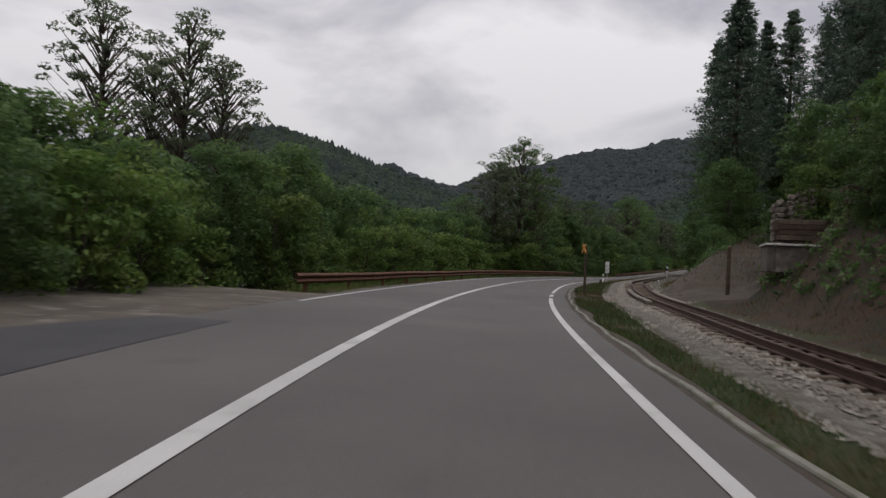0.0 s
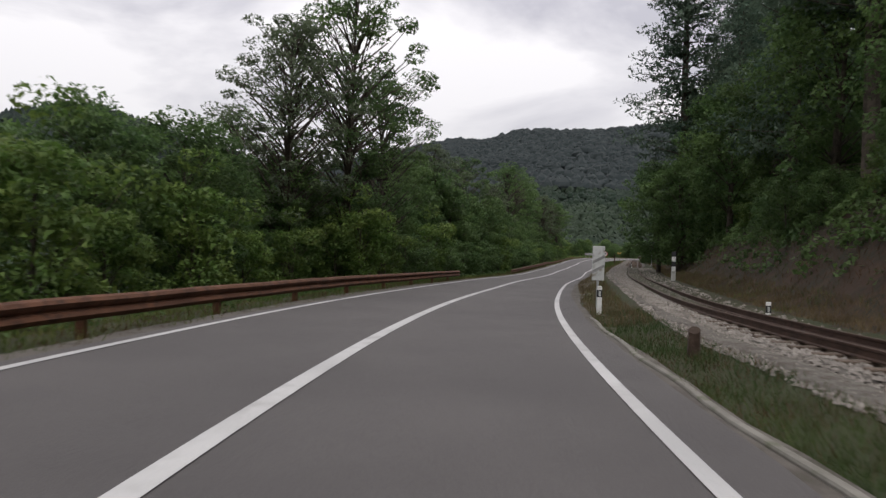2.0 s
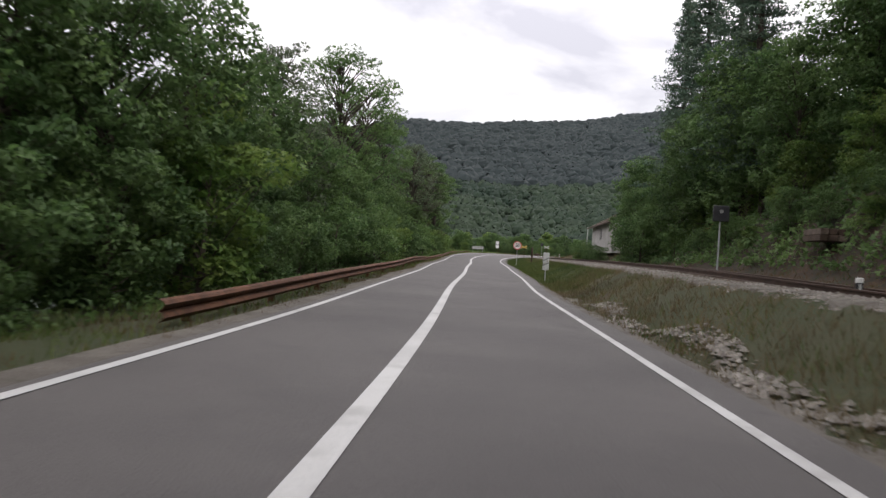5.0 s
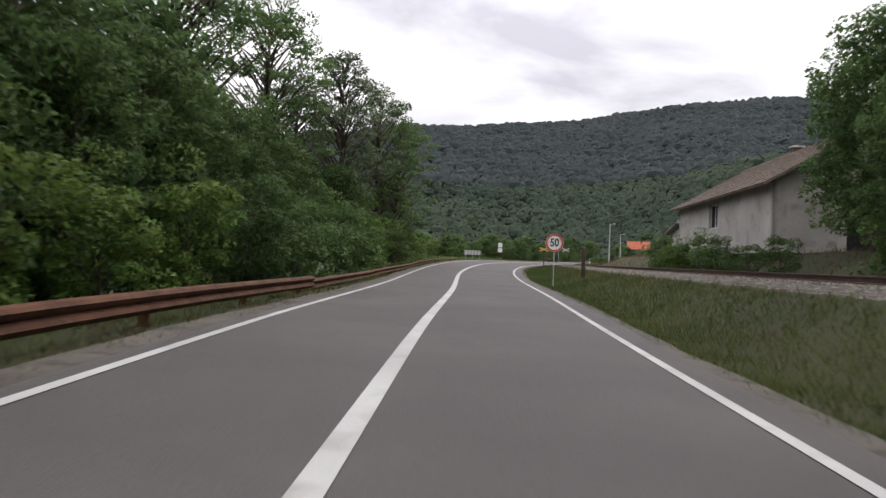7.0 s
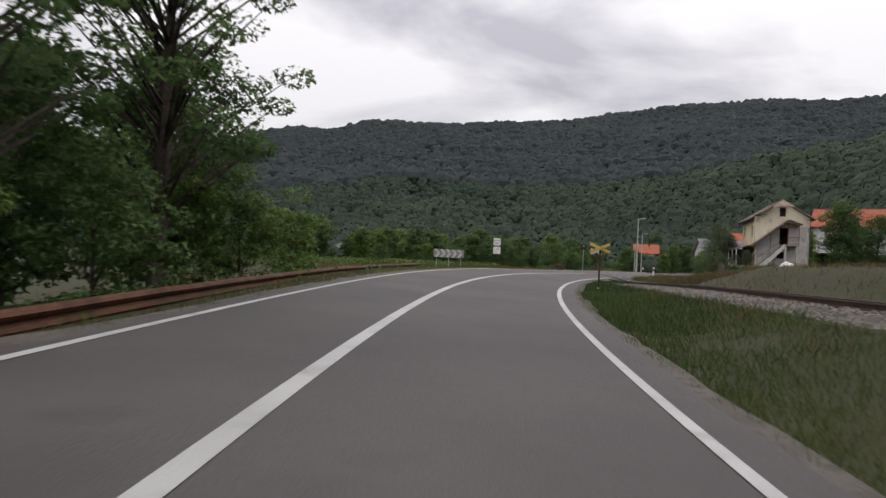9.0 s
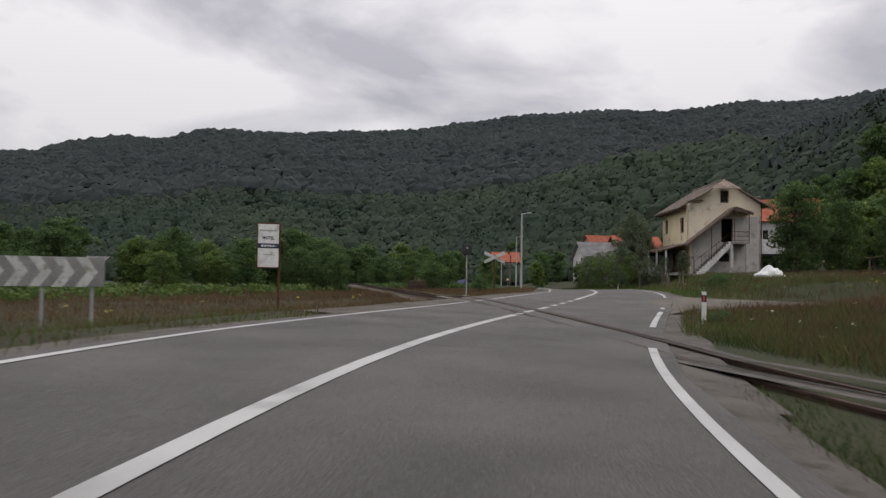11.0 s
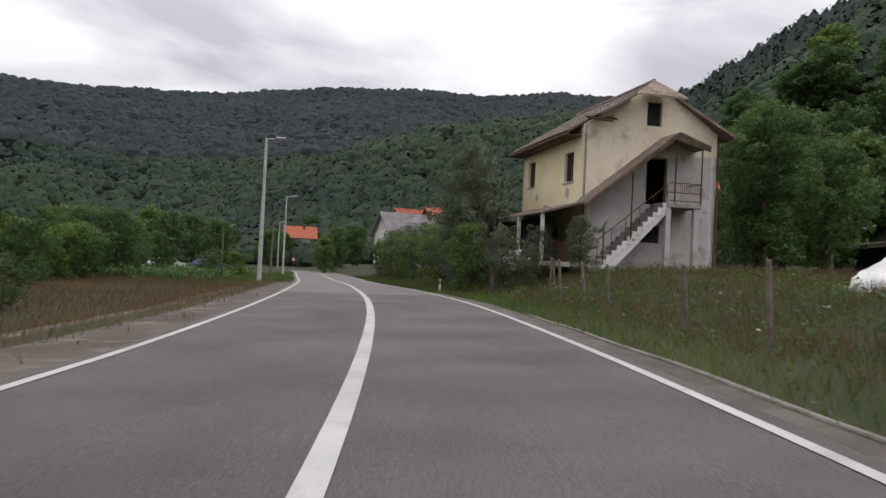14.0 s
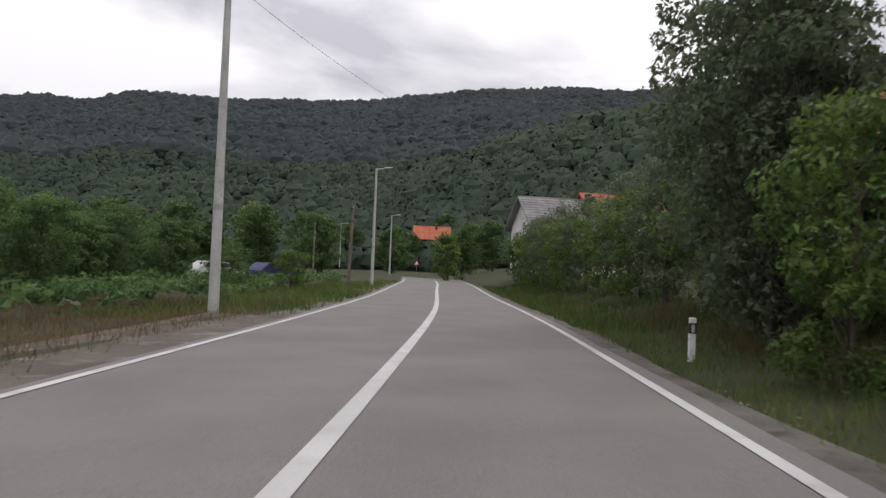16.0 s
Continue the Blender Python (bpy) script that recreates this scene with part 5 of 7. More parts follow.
    for n in range(7):
        bm = bmesh.new()
        box(bm, -0.55, 0.75, -0.07, 0.07, -0.02, 0.02, 0.0, Matrix.Translation((0.2 + n * 0.13, -0.55 + n * 0.16, EAVE + 0.12 + 0.05 * n)) @ pose(0, 0, 0, r.uniform(-8, 8), r.uniform(-14, 10), r.uniform(-25, 25)))
        part("broken_board", bm, M_TIMBER, t)
    # the outside stair
    n_step, u0, u1, z0, z1 = 13, 0.4, 3.6, z(3.65), z(6.7)
    st = part("stair_string", solid_poly([(u0, z0 - 0.3), (u0 + 0.45, z0 - 0.3), (u1 + 0.05, z1 - 0.42), (u1 + 0.05, z1 - 0.14), (u1 - 0.1, z1 - 0.14), (u0, z0 + 0.05)], -1.2, -0.02), M_PLASTER_W, t, "white painted stair string")
    for n in range(n_step):
        f = n / n_step
        x0, zz = u0 + (u1 - u0) * f, z0 + (z1 - z0) * (n + 1) / n_step
        part("step", boxed(x0, x0 + (u1 - u0) / n_step + 0.03, -1.22, -0.02, zz - (z1 - z0) / n_step - 0.02, zz - 0.004 * (n % 2), 0.01), M_STEP, st)
        part("step_face", boxed(x0 - 0.004, x0 + (u1 - u0) / n_step * 0.98, -1.235, -1.222, zz - (z1 - z0) / n_step * 1.6, zz - 0.012), M_PLASTER_W, st)
    part("landing", boxed(3.55, 5.3, -1.3, -0.02, z1 - 0.2, z1, 0.015), M_STEP, t)
    for x in (3.65, 5.1):
        part("landing_pier", boxed(x - 0.13, x + 0.13, -1.25, -1.0, -0.3, z1 - 0.205, 0.015), M_PLASTER_G, t, "stained grey pier")
    # handrail, posts and balcony bars
    bm = bmesh.new()
    tube(bm, (u0 - 0.2, -1.15, z0 + 1.15), (u1, -1.15, z1 + 0.85), 0.022, 0.022, 6)
    part("handrail", bm, M_RUST, t)
    for n in range(6):
        f = n / 5
        x, zz = u0 - 0.2 + (u1 - u0 + 0.2) * f, z0 + (z1 - z0) * f
        part("baluster", tubed((x, -1.15, zz - 0.05), (x, -1.15, zz + 1.15 - 0.3 * f), 0.016, 0.016, 6), M_RUST, t)
    for zz in (0.95, 0.5, 0.12):
        part("rail_bar", tubed((3.65, -1.25, z1 + zz), (5.25, -1.25, z1 + zz), 0.02, 0.02, 6), M_RUST, t)
    part("rail_bar", tubed((5.25, -1.25, z1 + 0.95), (5.25, -0.02, z1 + 0.95), 0.02, 0.02, 6), M_RUST, t)
    for n in range(11):
        x = 4.2 + n * 0.1
        part("baluster", tubed((x, -1.25, z1), (x, -1.25, z1 + 0.95), 0.01, 0.01, 5), M_RUST, t)
    # canopy over the stair
    lo, ap, rt = (-0.6, z(6.3)), (3.95, z(9.9)), (5.6, z(9.35))
    roof_slope("canopy_slope", (lo[0], 0.0, lo[1]), (lo[0], -1.45, lo[1]), (ap[0], -1.45, ap[1]), (ap[0], 0.0, ap[1]), 0.07, M_TILE_OLD, t, "brown sheeted canopy above the stair", ridges=4)
    roof_slope("canopy_slope", (rt[0], -1.45, rt[1]), (rt[0], 0.0, rt[1]), (ap[0], 0.0, ap[1]), (ap[0], -1.45, ap[1]), 0.07, M_TILE_OLD, t, ridges=2)
    part("canopy_side", solid_poly([(lo[0], lo[1] - 0.16), (ap[0], ap[1] - 0.16), (ap[0], ap[1]), (lo[0], lo[1])], -1.43, -1.38), M_TIMBER, t)
    part("canopy_gable", solid_poly([(ap[0] - 0.1, ap[1] - 0.3), (rt[0], rt[1] - 0.16), (rt[0], rt[1]), (ap[0], ap[1])], -1.43, -1.38), M_TIMBER, t)
    for x, zt in ((1.75, z(8.1)), (3.9, z(9.75)), (5.25, z(9.35))):
        zb = z0 + (z1 - z0) * min(max((x - u0) / (u1 - u0), 0), 1)
        part("canopy_post", tubed((x, -1.3, zb), (x, -1.3, zt), 0.035, 0.035, 8), M_RUST, t)
    # porch on the yellow side
    roof_slope("porch_roof", (-2.5, 8.6, z(5.85)), (-2.5, -1.2, z(5.85)), (-0.01, -1.2, z(6.55)), (-0.01, 8.6, z(6.55)), 0.06, M_TILE_OLD, t, "brown sheeted porch roof", ridges=9)
    part("porch_slab", boxed(-2.5, -0.02, -1.0, 8.6, z(3.5), z(3.72), 0.02), M_CONCRETE, t)
    # added black sheet for the shade under the porch roof
    part("porch_shade", boxed(-1.4, -1.3, 0.6, 8.4, z(3.73), z(5.9)), M_DARK, t)
    for yy in (-0.9, 2.3, 5.4, 8.4):
        part("porch_post", boxed(-2.45, -2.3, yy - 0.07, yy + 0.07, z(3.73), z(5.86), 0.01), M_PLASTER_W, t)
    for n in range(14):
        part("porch_bar", tubed((-2.3 + n * 0.13, -0.95, z(3.7)), (-2.3 + n * 0.13, -0.95, z(4.6)), 0.012, 0.012, 5), M_RUST, t)
    part("porch_rail", tubed((-2.35, -0.95, z(4.6)), (-0.5, -0.95, z(4.6)), 0.02, 0.02, 6), M_RUST, t)
    part("porch_wall", boxed(-2.48, -2.36, 0.2, 8.5, z(3.73), z(4.25), 0.015), M_PLASTER_W, t)
    # downpipe
    part("downpipe", tubed((W + 0.06, -0.06, 0.0), (W + 0.06, -0.06, EAVE - 0.3), 0.045, 0.045, 8), M_TIMBER, t)
    # bared and fallen plaster on the yellow side
    for y0, z0b, w, h in ((0.15, 6.45, 0.5, 0.5), (1.9, 6.8, 0.5, 0.75), (4.6, 6.5, 0.9, 0.35), (6.2, 7.0, 0.4, 0.5)):
        pts = [(y0 + w * (0.5 + 0.5 * math.cos(a) * r.uniform(0.6, 1.1)), z(z0b) + h * (0.5 + 0.5 * math.sin(a) * r.uniform(0.6, 1.1))) for a in [i * 0.698 for i in range(9)]]
        bm = solid_poly(pts, -0.006, 0.0)
        ob = part("bare_patch", bm, M_PLASTER_G, t)
        ob.matrix_basis = pose(-0.001, 0, 0, 0, 0, 90) @ Matrix.Diagonal((1, -1, 1, 1))
    return t


stair_house()
# satellite dish on a bent red tripod in front of the porch
dish = thing("satellite_dish", pose(134.7, 243.8, 3.75, 0, 0, 30), "grey satellite dish on a rusty stand beside the stair foot", "satellite dish")
part("stand", tubed((0, 0, -0.1), (0, 0, 1.5), 0.03, 0.03), M_RUST, dish)
bm = bmesh.new()
bmesh.ops.create_uvsphere(bm, u_segments=18, v_segments=10, radius=0.75)
bmesh.ops.delete(bm, geom=[v for v in bm.verts if v.co.z > -0.45], context="VERTS")
bmesh.ops.transform(bm, matrix=Matrix.Translation((0, 0.1, 1.6)) @ pose(0, 0, 0, -65, 0, 0) @ Matrix.Translation((0, 0, 0.55)), verts=bm.verts)
bmesh.ops.solidify(bm, geom=bm.faces[:], thickness=0.015)
part("bowl", bm, M_GALV, dish)
part("feed_arm", tubed((0, 0.0, 1.35), (0, -0.55, 1.6), 0.015, 0.015), M_GALV, dish)


def simple_house(x, y, z0, yaw, w, d, h, rise, wall_mat, roof_mat, label, name="house", windows=(), over=0.5, gable_mat=None, row=0.4, chimney=True, door=None):
    """A gabled house; ridge along local y; windows: (wall, from, to, bottom, top) on walls 'f' (y=0), 'l' (x=0), 'r' (x=w)."""
    t = thing(name, pose(x, y, z0, 0, 0, yaw), label, "house")
    TH = 0.28
    pick = lambda k: [q[1:] for q in windows if q[0] == k]
    wall_mesh("wall", w, h, TH, pick("f"), wall_mat, t, Matrix.Identity(4), gable=True)
    wall_mesh("wall", w, h, TH, [], wall_mat, t, pose(w, d, 0, 0, 0, 180), gable=True)
    wall_mesh("wall", d, h, TH, [(d - b, d - a, c, e) for a, b, c, e in pick("l")], wall_mat, t, pose(0, d, 0, 0, 0, -90))
    wall_mesh("wall", d, h, TH, pick("r"), wall_mat, t, pose(w, 0, 0, 0, 0, 90))
    for y0, y1 in ((0, TH), (d - TH, d)):
        part("gable", solid_poly([(0, h), (w, h), (w / 2, h + rise)], y0, y1), gable_mat or wall_mat, t)
    k = rise / (w / 2)
    ez, pk = h - over * k + 0.05, h + rise + 0.05
    roof_slope("roof_slope", (-over, -over, ez), (-over, d + over, ez), (w / 2, d + over, pk), (w / 2, -over, pk), 0.09, roof_mat, t, row=row)
    roof_slope("roof_slope", (w + over, d + over, ez), (w + over, -over, ez), (w / 2, -over, pk), (w / 2, d + over, pk), 0.09, roof_mat, t, row=row)
    bm = bmesh.new()
    tube(bm, (w / 2, -over, pk + 0.1), (w / 2, d + over, pk + 0.1), 0.1, 0.1, 6)
    part("ridge", bm, roof_mat, t)
    # added black box inside, so the rooms look unlit
    part("room_shade", boxed(TH + 0.3, w - TH - 0.3, TH + 0.3, d - TH - 0.3, 0.1, h - 0.1), M_DARK, t)
    for q in windows:
        a, b, c, e = q[1:]
        m = {"f": pose(a, 0, c), "l": pose(0, b, c, 0, 0, -90), "r": pose(w, a, c, 0, 0, 90)}[q[0]]
        window_unit(t, m, b - a, e - c, 0.12, frame_mat=M_WHITE)
    if chimney:
        ch = part("chimney", boxed(w / 2 + 0.5, w / 2 + 1.0, d * 0.6, d * 0.6 + 0.5, h + rise * 0.4, h + rise + 0.7, 0.02), M_TIMBER, t)
        part("chimney_cap", boxed(w / 2 + 0.42, w / 2 + 1.08, d * 0.6 - 0.08, d * 0.6 + 0.58, h + rise + 0.71, h + rise + 0.8, 0.01), M_CONCRETE, ch)
    return t


def from_north(az):
    """The yaw that turns local y towards an azimuth."""
    return -az


# barn beside the track, the long wall along the rails
barn_yaw = from_north(26.3)
simple_house(66.6, 156.6, 2.5, barn_yaw, 8.0, 17.0, 3.05, 2.3, M_PLASTER_G, M_TILE_OLD, "long grey rendered barn with a worn tiled roof beside the track", "barn", windows=(("l", 8.3, 10.0, 1.4, 2.7), ("f", 3.0, 5.0, 0.1, 2.4)), over=0.55)
# outbuilding with a tin roof behind it
simple_house(83.5, 184.2, 2.7, from_north(110), 5.0, 7.5, 1.9, 0.7, M_PLASTER_G, M_TILE_GREY, "low grey outbuilding with a dull sheeted roof", "outbuilding", windows=(("f", 1.6, 2.8, 0.8, 1.6),), over=0.5, chimney=False, row=0.0)
# red roofed white house behind the abandoned one
simple_house(178.4, 257.4, 7.1, from_north(-33), 9.0, 12.0, 4.9, 3.0, M_PLASTER_W, M_TILE_RED, "white house with a bright red tiled roof", windows=(("l", 1.2, 3.0, 2.0, 3.4), ("l", 6.0, 7.6, 2.0, 3.4), ("f", 2.0, 3.6, 1.7, 3.0)), over=0.7)
# grey roofed house and the orange roofed one next to it
simple_house(177.6, 304.0, 2.7, from_north(115), 7.0, 10.0, 4.5, 2.7, M_PLASTER_W, M_TILE_GREY, "white house with a grey sheeted roof behind bushes", windows=(("f", 1.2, 2.3, 2.8, 4.0), ("f", 4.6, 5.8, 2.8, 4.0), ("r", 2, 3.2, 2.6, 3.8), ("r", 6, 7.2, 2.6, 3.8)), over=0.6)
simple_house(194.8, 312.3, 5.3, from_north(110), 7.0, 9.5, 3.5, 3.4, M_PLASTER_W, M_TILE_RED, "house with an orange tiled roof and dark gable", windows=(("f", 2.4, 3.7, 1.2, 2.4), ("r", 3, 4.2, 1.2, 2.4)), gable_mat=M_TIMBER, over=0.7)
simple_house(216.0, 341.0, 8.0, from_north(110), 7.0, 12.0, 3.6, 2.8, M_PLASTER_W, M_TILE_RED, "small house with a dull red roof by the woods", over=0.6)
# far house at the end of the village
simple_house(238.0, 406.0, 6.0, from_north(125), 7.0, 8.0, 3.6, 2.8, M_PLASTER_W, M_TILE_RED, "far white house with an orange-red roof among trees", windows=(("r", 1.6, 2.8, 1.2, 2.4), ("r", 5, 6.2, 1.2, 2.4)), over=0.7)
# far white houses across the meadow
for k, (x, y, dz) in enumerate(((131, 445, 2.0), (122, 450, 2.0), (116, 456, 1.5))):
    simple_house(x, y, z_at(x, y) + dz * 0, from_north(20 + 35 * k), 7.5, 8.5, 4.6, 2.4, M_PLASTER_W, M_TILE_GREY, "small distant white house beyond the meadow", windows=(("f", 1.5, 2.6, 1.0, 2.1), ("f", 4.6, 5.7, 1.0, 2.1), ("f", 4.6, 5.7, 3.0, 4.1), ("l", 2, 3.1, 1.0, 2.1)), over=0.5, chimney=False)


def shed(x, y, yaw):
    z0 = z_at(x, y)
    t = thing("shed", pose(x, y, z0, 0, 0, yaw), "ramshackle stone and plank shed with a tin lean-to roof", "shed")
    part("wall", boxed(0, 2.2, 0, 0.35, -0.3, 2.0, 0.03), M_STONE, t)
    part("wall", boxed(4.6, 5.6, 0, 0.35, -0.3, 2.0, 0.03), M_PLASTER_W, t)
    part("rear_wall", boxed(0, 9.0, 3.6, 3.9, -0.3, 2.2, 0.03), M_STONE, t)
    # added black sheet for the shade inside the open bay
    part("room_shade", boxed(2.25, 4.55, 1.0, 1.1, -0.2, 1.9), M_DARK, t)
    roof_slope("roof", (-0.4, -0.5, 2.1), (2.9, -0.5, 2.1), (2.9, 4.2, 3.9), (-0.4, 4.2, 3.9), 0.05, M_SHEET, t, "pale tin roof", ridges=6)
    roof_slope("lean_to", (2.95, -0.8, 1.9), (9.5, -0.8, 1.8), (9.5, 4.2, 2.5), (2.95, 4.2, 2.5), 0.05, M_TILE_OLD, t, ridges=8)
    for xx in (6.6, 8.0, 9.3):
        part("post", boxed(xx - 0.07, xx + 0.07, -0.6, -0.46, -0.3, 1.82, 0.01), M_OLD_WOOD, t)
    return t


shed(171.0, 246.5, from_north(150))

# heap under a white sheet in the meadow
r = random.Random(3)
hx, hy = 126.9, 231.3
hz = z_at(hx, hy)
tarp = thing("covered_heap", pose(hx, hy, hz, 0, 0, -40), "small heap covered with a white plastic sheet in the meadow", "covered heap")
bm = bmesh.new()
bmesh.ops.create_icosphere(bm, subdivisions=4, radius=1.0)
for v in bm.verts:
    k = 1 + 0.16 * noise.noise(v.co * 2.1) + 0.07 * noise.noise(v.co * 6.0)
    v.co = Vector((v.co.x * 1.15 * k, v.co.y * 0.9 * k, max(v.co.z, -0.12) * 0.95 * k - 0.02 - 0.35 * abs(v.co.x) * max(v.co.z, 0)))
part("sheet", bm, M_TARP, tarp, smooth=True)
for k in range(5):
    a = k * 1.3
    bm = bmesh.new()
    bmesh.ops.create_icosphere(bm, subdivisions=1, radius=0.13)
    bmesh.ops.transform(bm, matrix=Matrix.Translation((1.15 * math.cos(a), 0.95 * math.sin(a), 0.05)) @ Matrix.Diagonal((1.3, 1, 0.7, 1)), verts=bm.verts)
    part("stone", bm, M_STONE, tarp)

# fence posts along the meadow
fence_spots = [(119.5, 233.2), (122.3, 236.4), (124.9, 238.6), (126.4, 240.4), (116.8, 230.8), (129.4, 242.6), (131.6, 244.3)]
fp = None
for k, (x, y) in enumerate(fence_spots):
    lean = r.uniform(-7, 7)
    if fp is None or k % 3 == 0:
        fp = stump(x, y, 1.25 + 0.1 * (k % 2), 0.085, M_OLD_WOOD, "leaning rough wooden fence post in tall grass", "fence_post", lean)
        tagged(fp, group="fence posts along the meadow", category="fence post")
    else:
        copy_thing(fp, pose(x, y, z_at(x, y), r.uniform(-8, 8), r.uniform(-8, 8), r.uniform(0, 90)))

# stacked sleepers and rubble wall by the dirt crossing
def timber_stack(x, y, yaw, rows, per, length, label):
    t = thing("timber_stack", pose(x, y, z_at(x, y), 0, 0, yaw), label, "timber stack")
    rr = random.Random(int(x * 10))
    for a in range(rows):
        for b in range(per):
            off = rr.uniform(-0.12, 0.12)
            part("beam", boxed(-length / 2 + off, length / 2 + off, b * 0.26, b * 0.26 + 0.23, a * 0.19, a * 0.19 + 0.18, 0.012), M_TAR_WOOD if (a + b) % 3 else M_SLEEPER, t)
    return t


timber_stack(12.9, 27.2, -25, 4, 4, 2.4, "stack of old dark railway sleepers beside the dirt track")
timber_stack(13.4, 23.6, -12, 3, 3, 2.2, "low stack of weathered dark timber")
timber_stack(44.9, 112.6, 60, 2, 3, 1.6, "few old sleepers dumped below the embankment")


def stone_wall(points, height, label):
    t = thing("stone_wall", Matrix.Identity(4), label, "stone wall", kind="")
    rr = random.Random(11)
    bm = bmesh.new()
    bmesh.ops.create_icosphere(bm, subdivisions=1, radius=0.5)
    for v in bm.verts:
        v.co *= 1 + 0.25 * noise.noise(v.co * 3)
        v.co = Vector([max(-0.42, min(0.42, c)) for c in v.co])
    me = to_mesh("stone", bm, M_STONE)
    for (x0, y0), (x1, y1) in zip(points, points[1:]):
        L = math.hypot(x1 - x0, y1 - y0)
        n = int(L / 0.42)
        for a in range(int(height / 0.26)):
            for k in range(n):
                f = (k + rr.uniform(0.2, 0.8)) / n
                x, y = x0 + (x1 - x0) * f, y0 + (y1 - y0) * f
                ob = new("stone", me)
                ob.parent = t
                ob.matrix_basis = pose(x + rr.uniform(-0.05, 0.05), y + rr.uniform(-0.05, 0.05), z_at(x, y) + 0.1 + a * 0.25, rr.uniform(-15, 15), rr.uniform(-15, 15), rr.uniform(0, 90)) @ Matrix.Diagonal((rr.uniform(0.5, 0.75), rr.uniform(0.4, 0.6), rr.uniform(0.3, 0.42), 1))
    return t


stone_wall([(20.2, 33.0), (14.9, 34.5), (18.7, 41.2), (22.4, 47.6)], 2.1, "rough dry stone retaining wall of brown rubble")


def parked_car(x, y, z0, yaw, body, label, screen=M_BLACK):
    t = thing("parked_car", pose(x, y, z0, 0, 0, yaw), label, "car")
    glass = M_BLACK
    side = [(-2.0, 0.35), (2.0, 0.35), (2.05, 0.75), (1.9, 0.9), (1.0, 1.0), (0.45, 1.42), (-1.2, 1.45), (-1.85, 1.0), (-2.05, 0.8)]
    bm = solid_poly(side, -0.8, 0.8)
    bmesh.ops.bevel(bm, geom=bm.edges[:], offset=0.06, segments=2, affect="EDGES")
    part("body", bm, body, t)
    part("windscreen", solid_poly([(0.98, 1.01), (0.5, 1.38), (0.52, 1.41), (1.05, 1.02)], -0.68, 0.68), screen, t)
    for s in (-0.81, 0.8):
        part("side_window", solid_poly([(0.8, 1.02), (0.4, 1.36), (-1.1, 1.38), (-1.55, 1.02)], s, s + 0.012), glass, t)
    for xx in (-1.3, 1.3):
        for s in (-0.82, 0.66):
            bm = bmesh.new()
            tube(bm, (xx, s, 0.32), (xx, s + 0.16, 0.32), 0.32, 0.32, 18)
            wh = part("wheel", bm, M_BLACK, t)
            bm = bmesh.new()
            tube(bm, (xx, s - 0.006, 0.32), (xx, s + 0.166, 0.32), 0.19, 0.19, 14)
            part("rim", bm, M_GALV, wh)
    for s in (-0.62, 0.38):
        part("headlight", boxed(2.0, 2.07, s, s + 0.24, 0.62, 0.76, 0.02), M_SHEET, t)
    return t


parked_car(150.5, 300.5, z_at(150.5, 300.5), 20, M_BLUE, "dark blue car parked on the grass beneath trees")
parked_car(147.0, 303.0, z_at(147.0, 303.0), 12, M_SIGN_BACK, "pale grey car parked beside bushes")
# the pale screen colour replaces the sky mirrored in the glass
parked_car(34.5, 71.8, z_at(34.5, 71.8), -121, M_BLACK, "dark car up the dirt track, sky glare coloured into its windscreen", M_SIGN_BACK)
# warning triangle and rubble where the side road joins
wt = thing("warning_sign", facing(196.0, 346.0, z_at(196.0, 346.0), 215), "small white triangular warning sign with a red rim", "road sign")
part("post", tubed((0, 0.03, -0.2), (0, 0.03, 2.0), 0.03, 0.03), M_GALV, wt)
part("plate", solid_poly([(-0.45, 1.4), (0.45, 1.4), (0, 2.2)], -0.01, 0.01), M_RED, wt)
part("face", solid_poly([(-0.3, 1.49), (0.3, 1.49), (0, 2.02)], -0.014, -0.011), M_WHITE, wt)


def timber_crate(x, y, yaw):
    """Low dark crate of boards, full of broken timber, standing in the field by the track."""
    t = thing("timber_crate", pose(x, y, z_at(x, y), 0, 0, yaw), "low dark wooden crate of boards in the dry field", "crate")
    r = random.Random(8)
    for side, w in ((-0.6, 0.05), (0.6, 0.05)):
        for k in range(4):
            part("board", boxed(-1.05, 1.05, side - w / 2, side + w / 2, 0.06 + k * 0.19, 0.23 + k * 0.19 + r.uniform(-0.01, 0.01), 0.006), M_TAR_WOOD, t)
    for x0 in (-1.02, 1.02):
        for k in range(4):
            part("board", boxed(x0 - 0.025, x0 + 0.025, -0.57, 0.57, 0.06 + k * 0.19, 0.23 + k * 0.19, 0.006), M_TAR_WOOD, t)
        for y0 in (-0.53, 0.53):
            part("post", boxed(x0 * 0.94 - 0.04, x0 * 0.94 + 0.04, y0 - 0.04, y0 + 0.04, 0.0, 0.92, 0.008), M_TAR_WOOD, t)
    part("bottom", boxed(-1.0, 1.0, -0.57, 0.57, 0.03, 0.08, 0.004), M_TAR_WOOD, t)
    for k in range(9):
        bm = bmesh.new()
        box(bm, -0.6, 0.6, -0.05, 0.05, -0.04, 0.04, 0.01, pose(r.uniform(-0.3, 0.3), r.uniform(-0.45, 0.45), 0.55 + 0.05 * k, r.uniform(-8, 8), r.uniform(-14, 14), r.uniform(-35, 35)))
        part("broken_timber", bm, M_OLD_WOOD, t)
    return t


timber_crate(114.0, 257.8, 72)


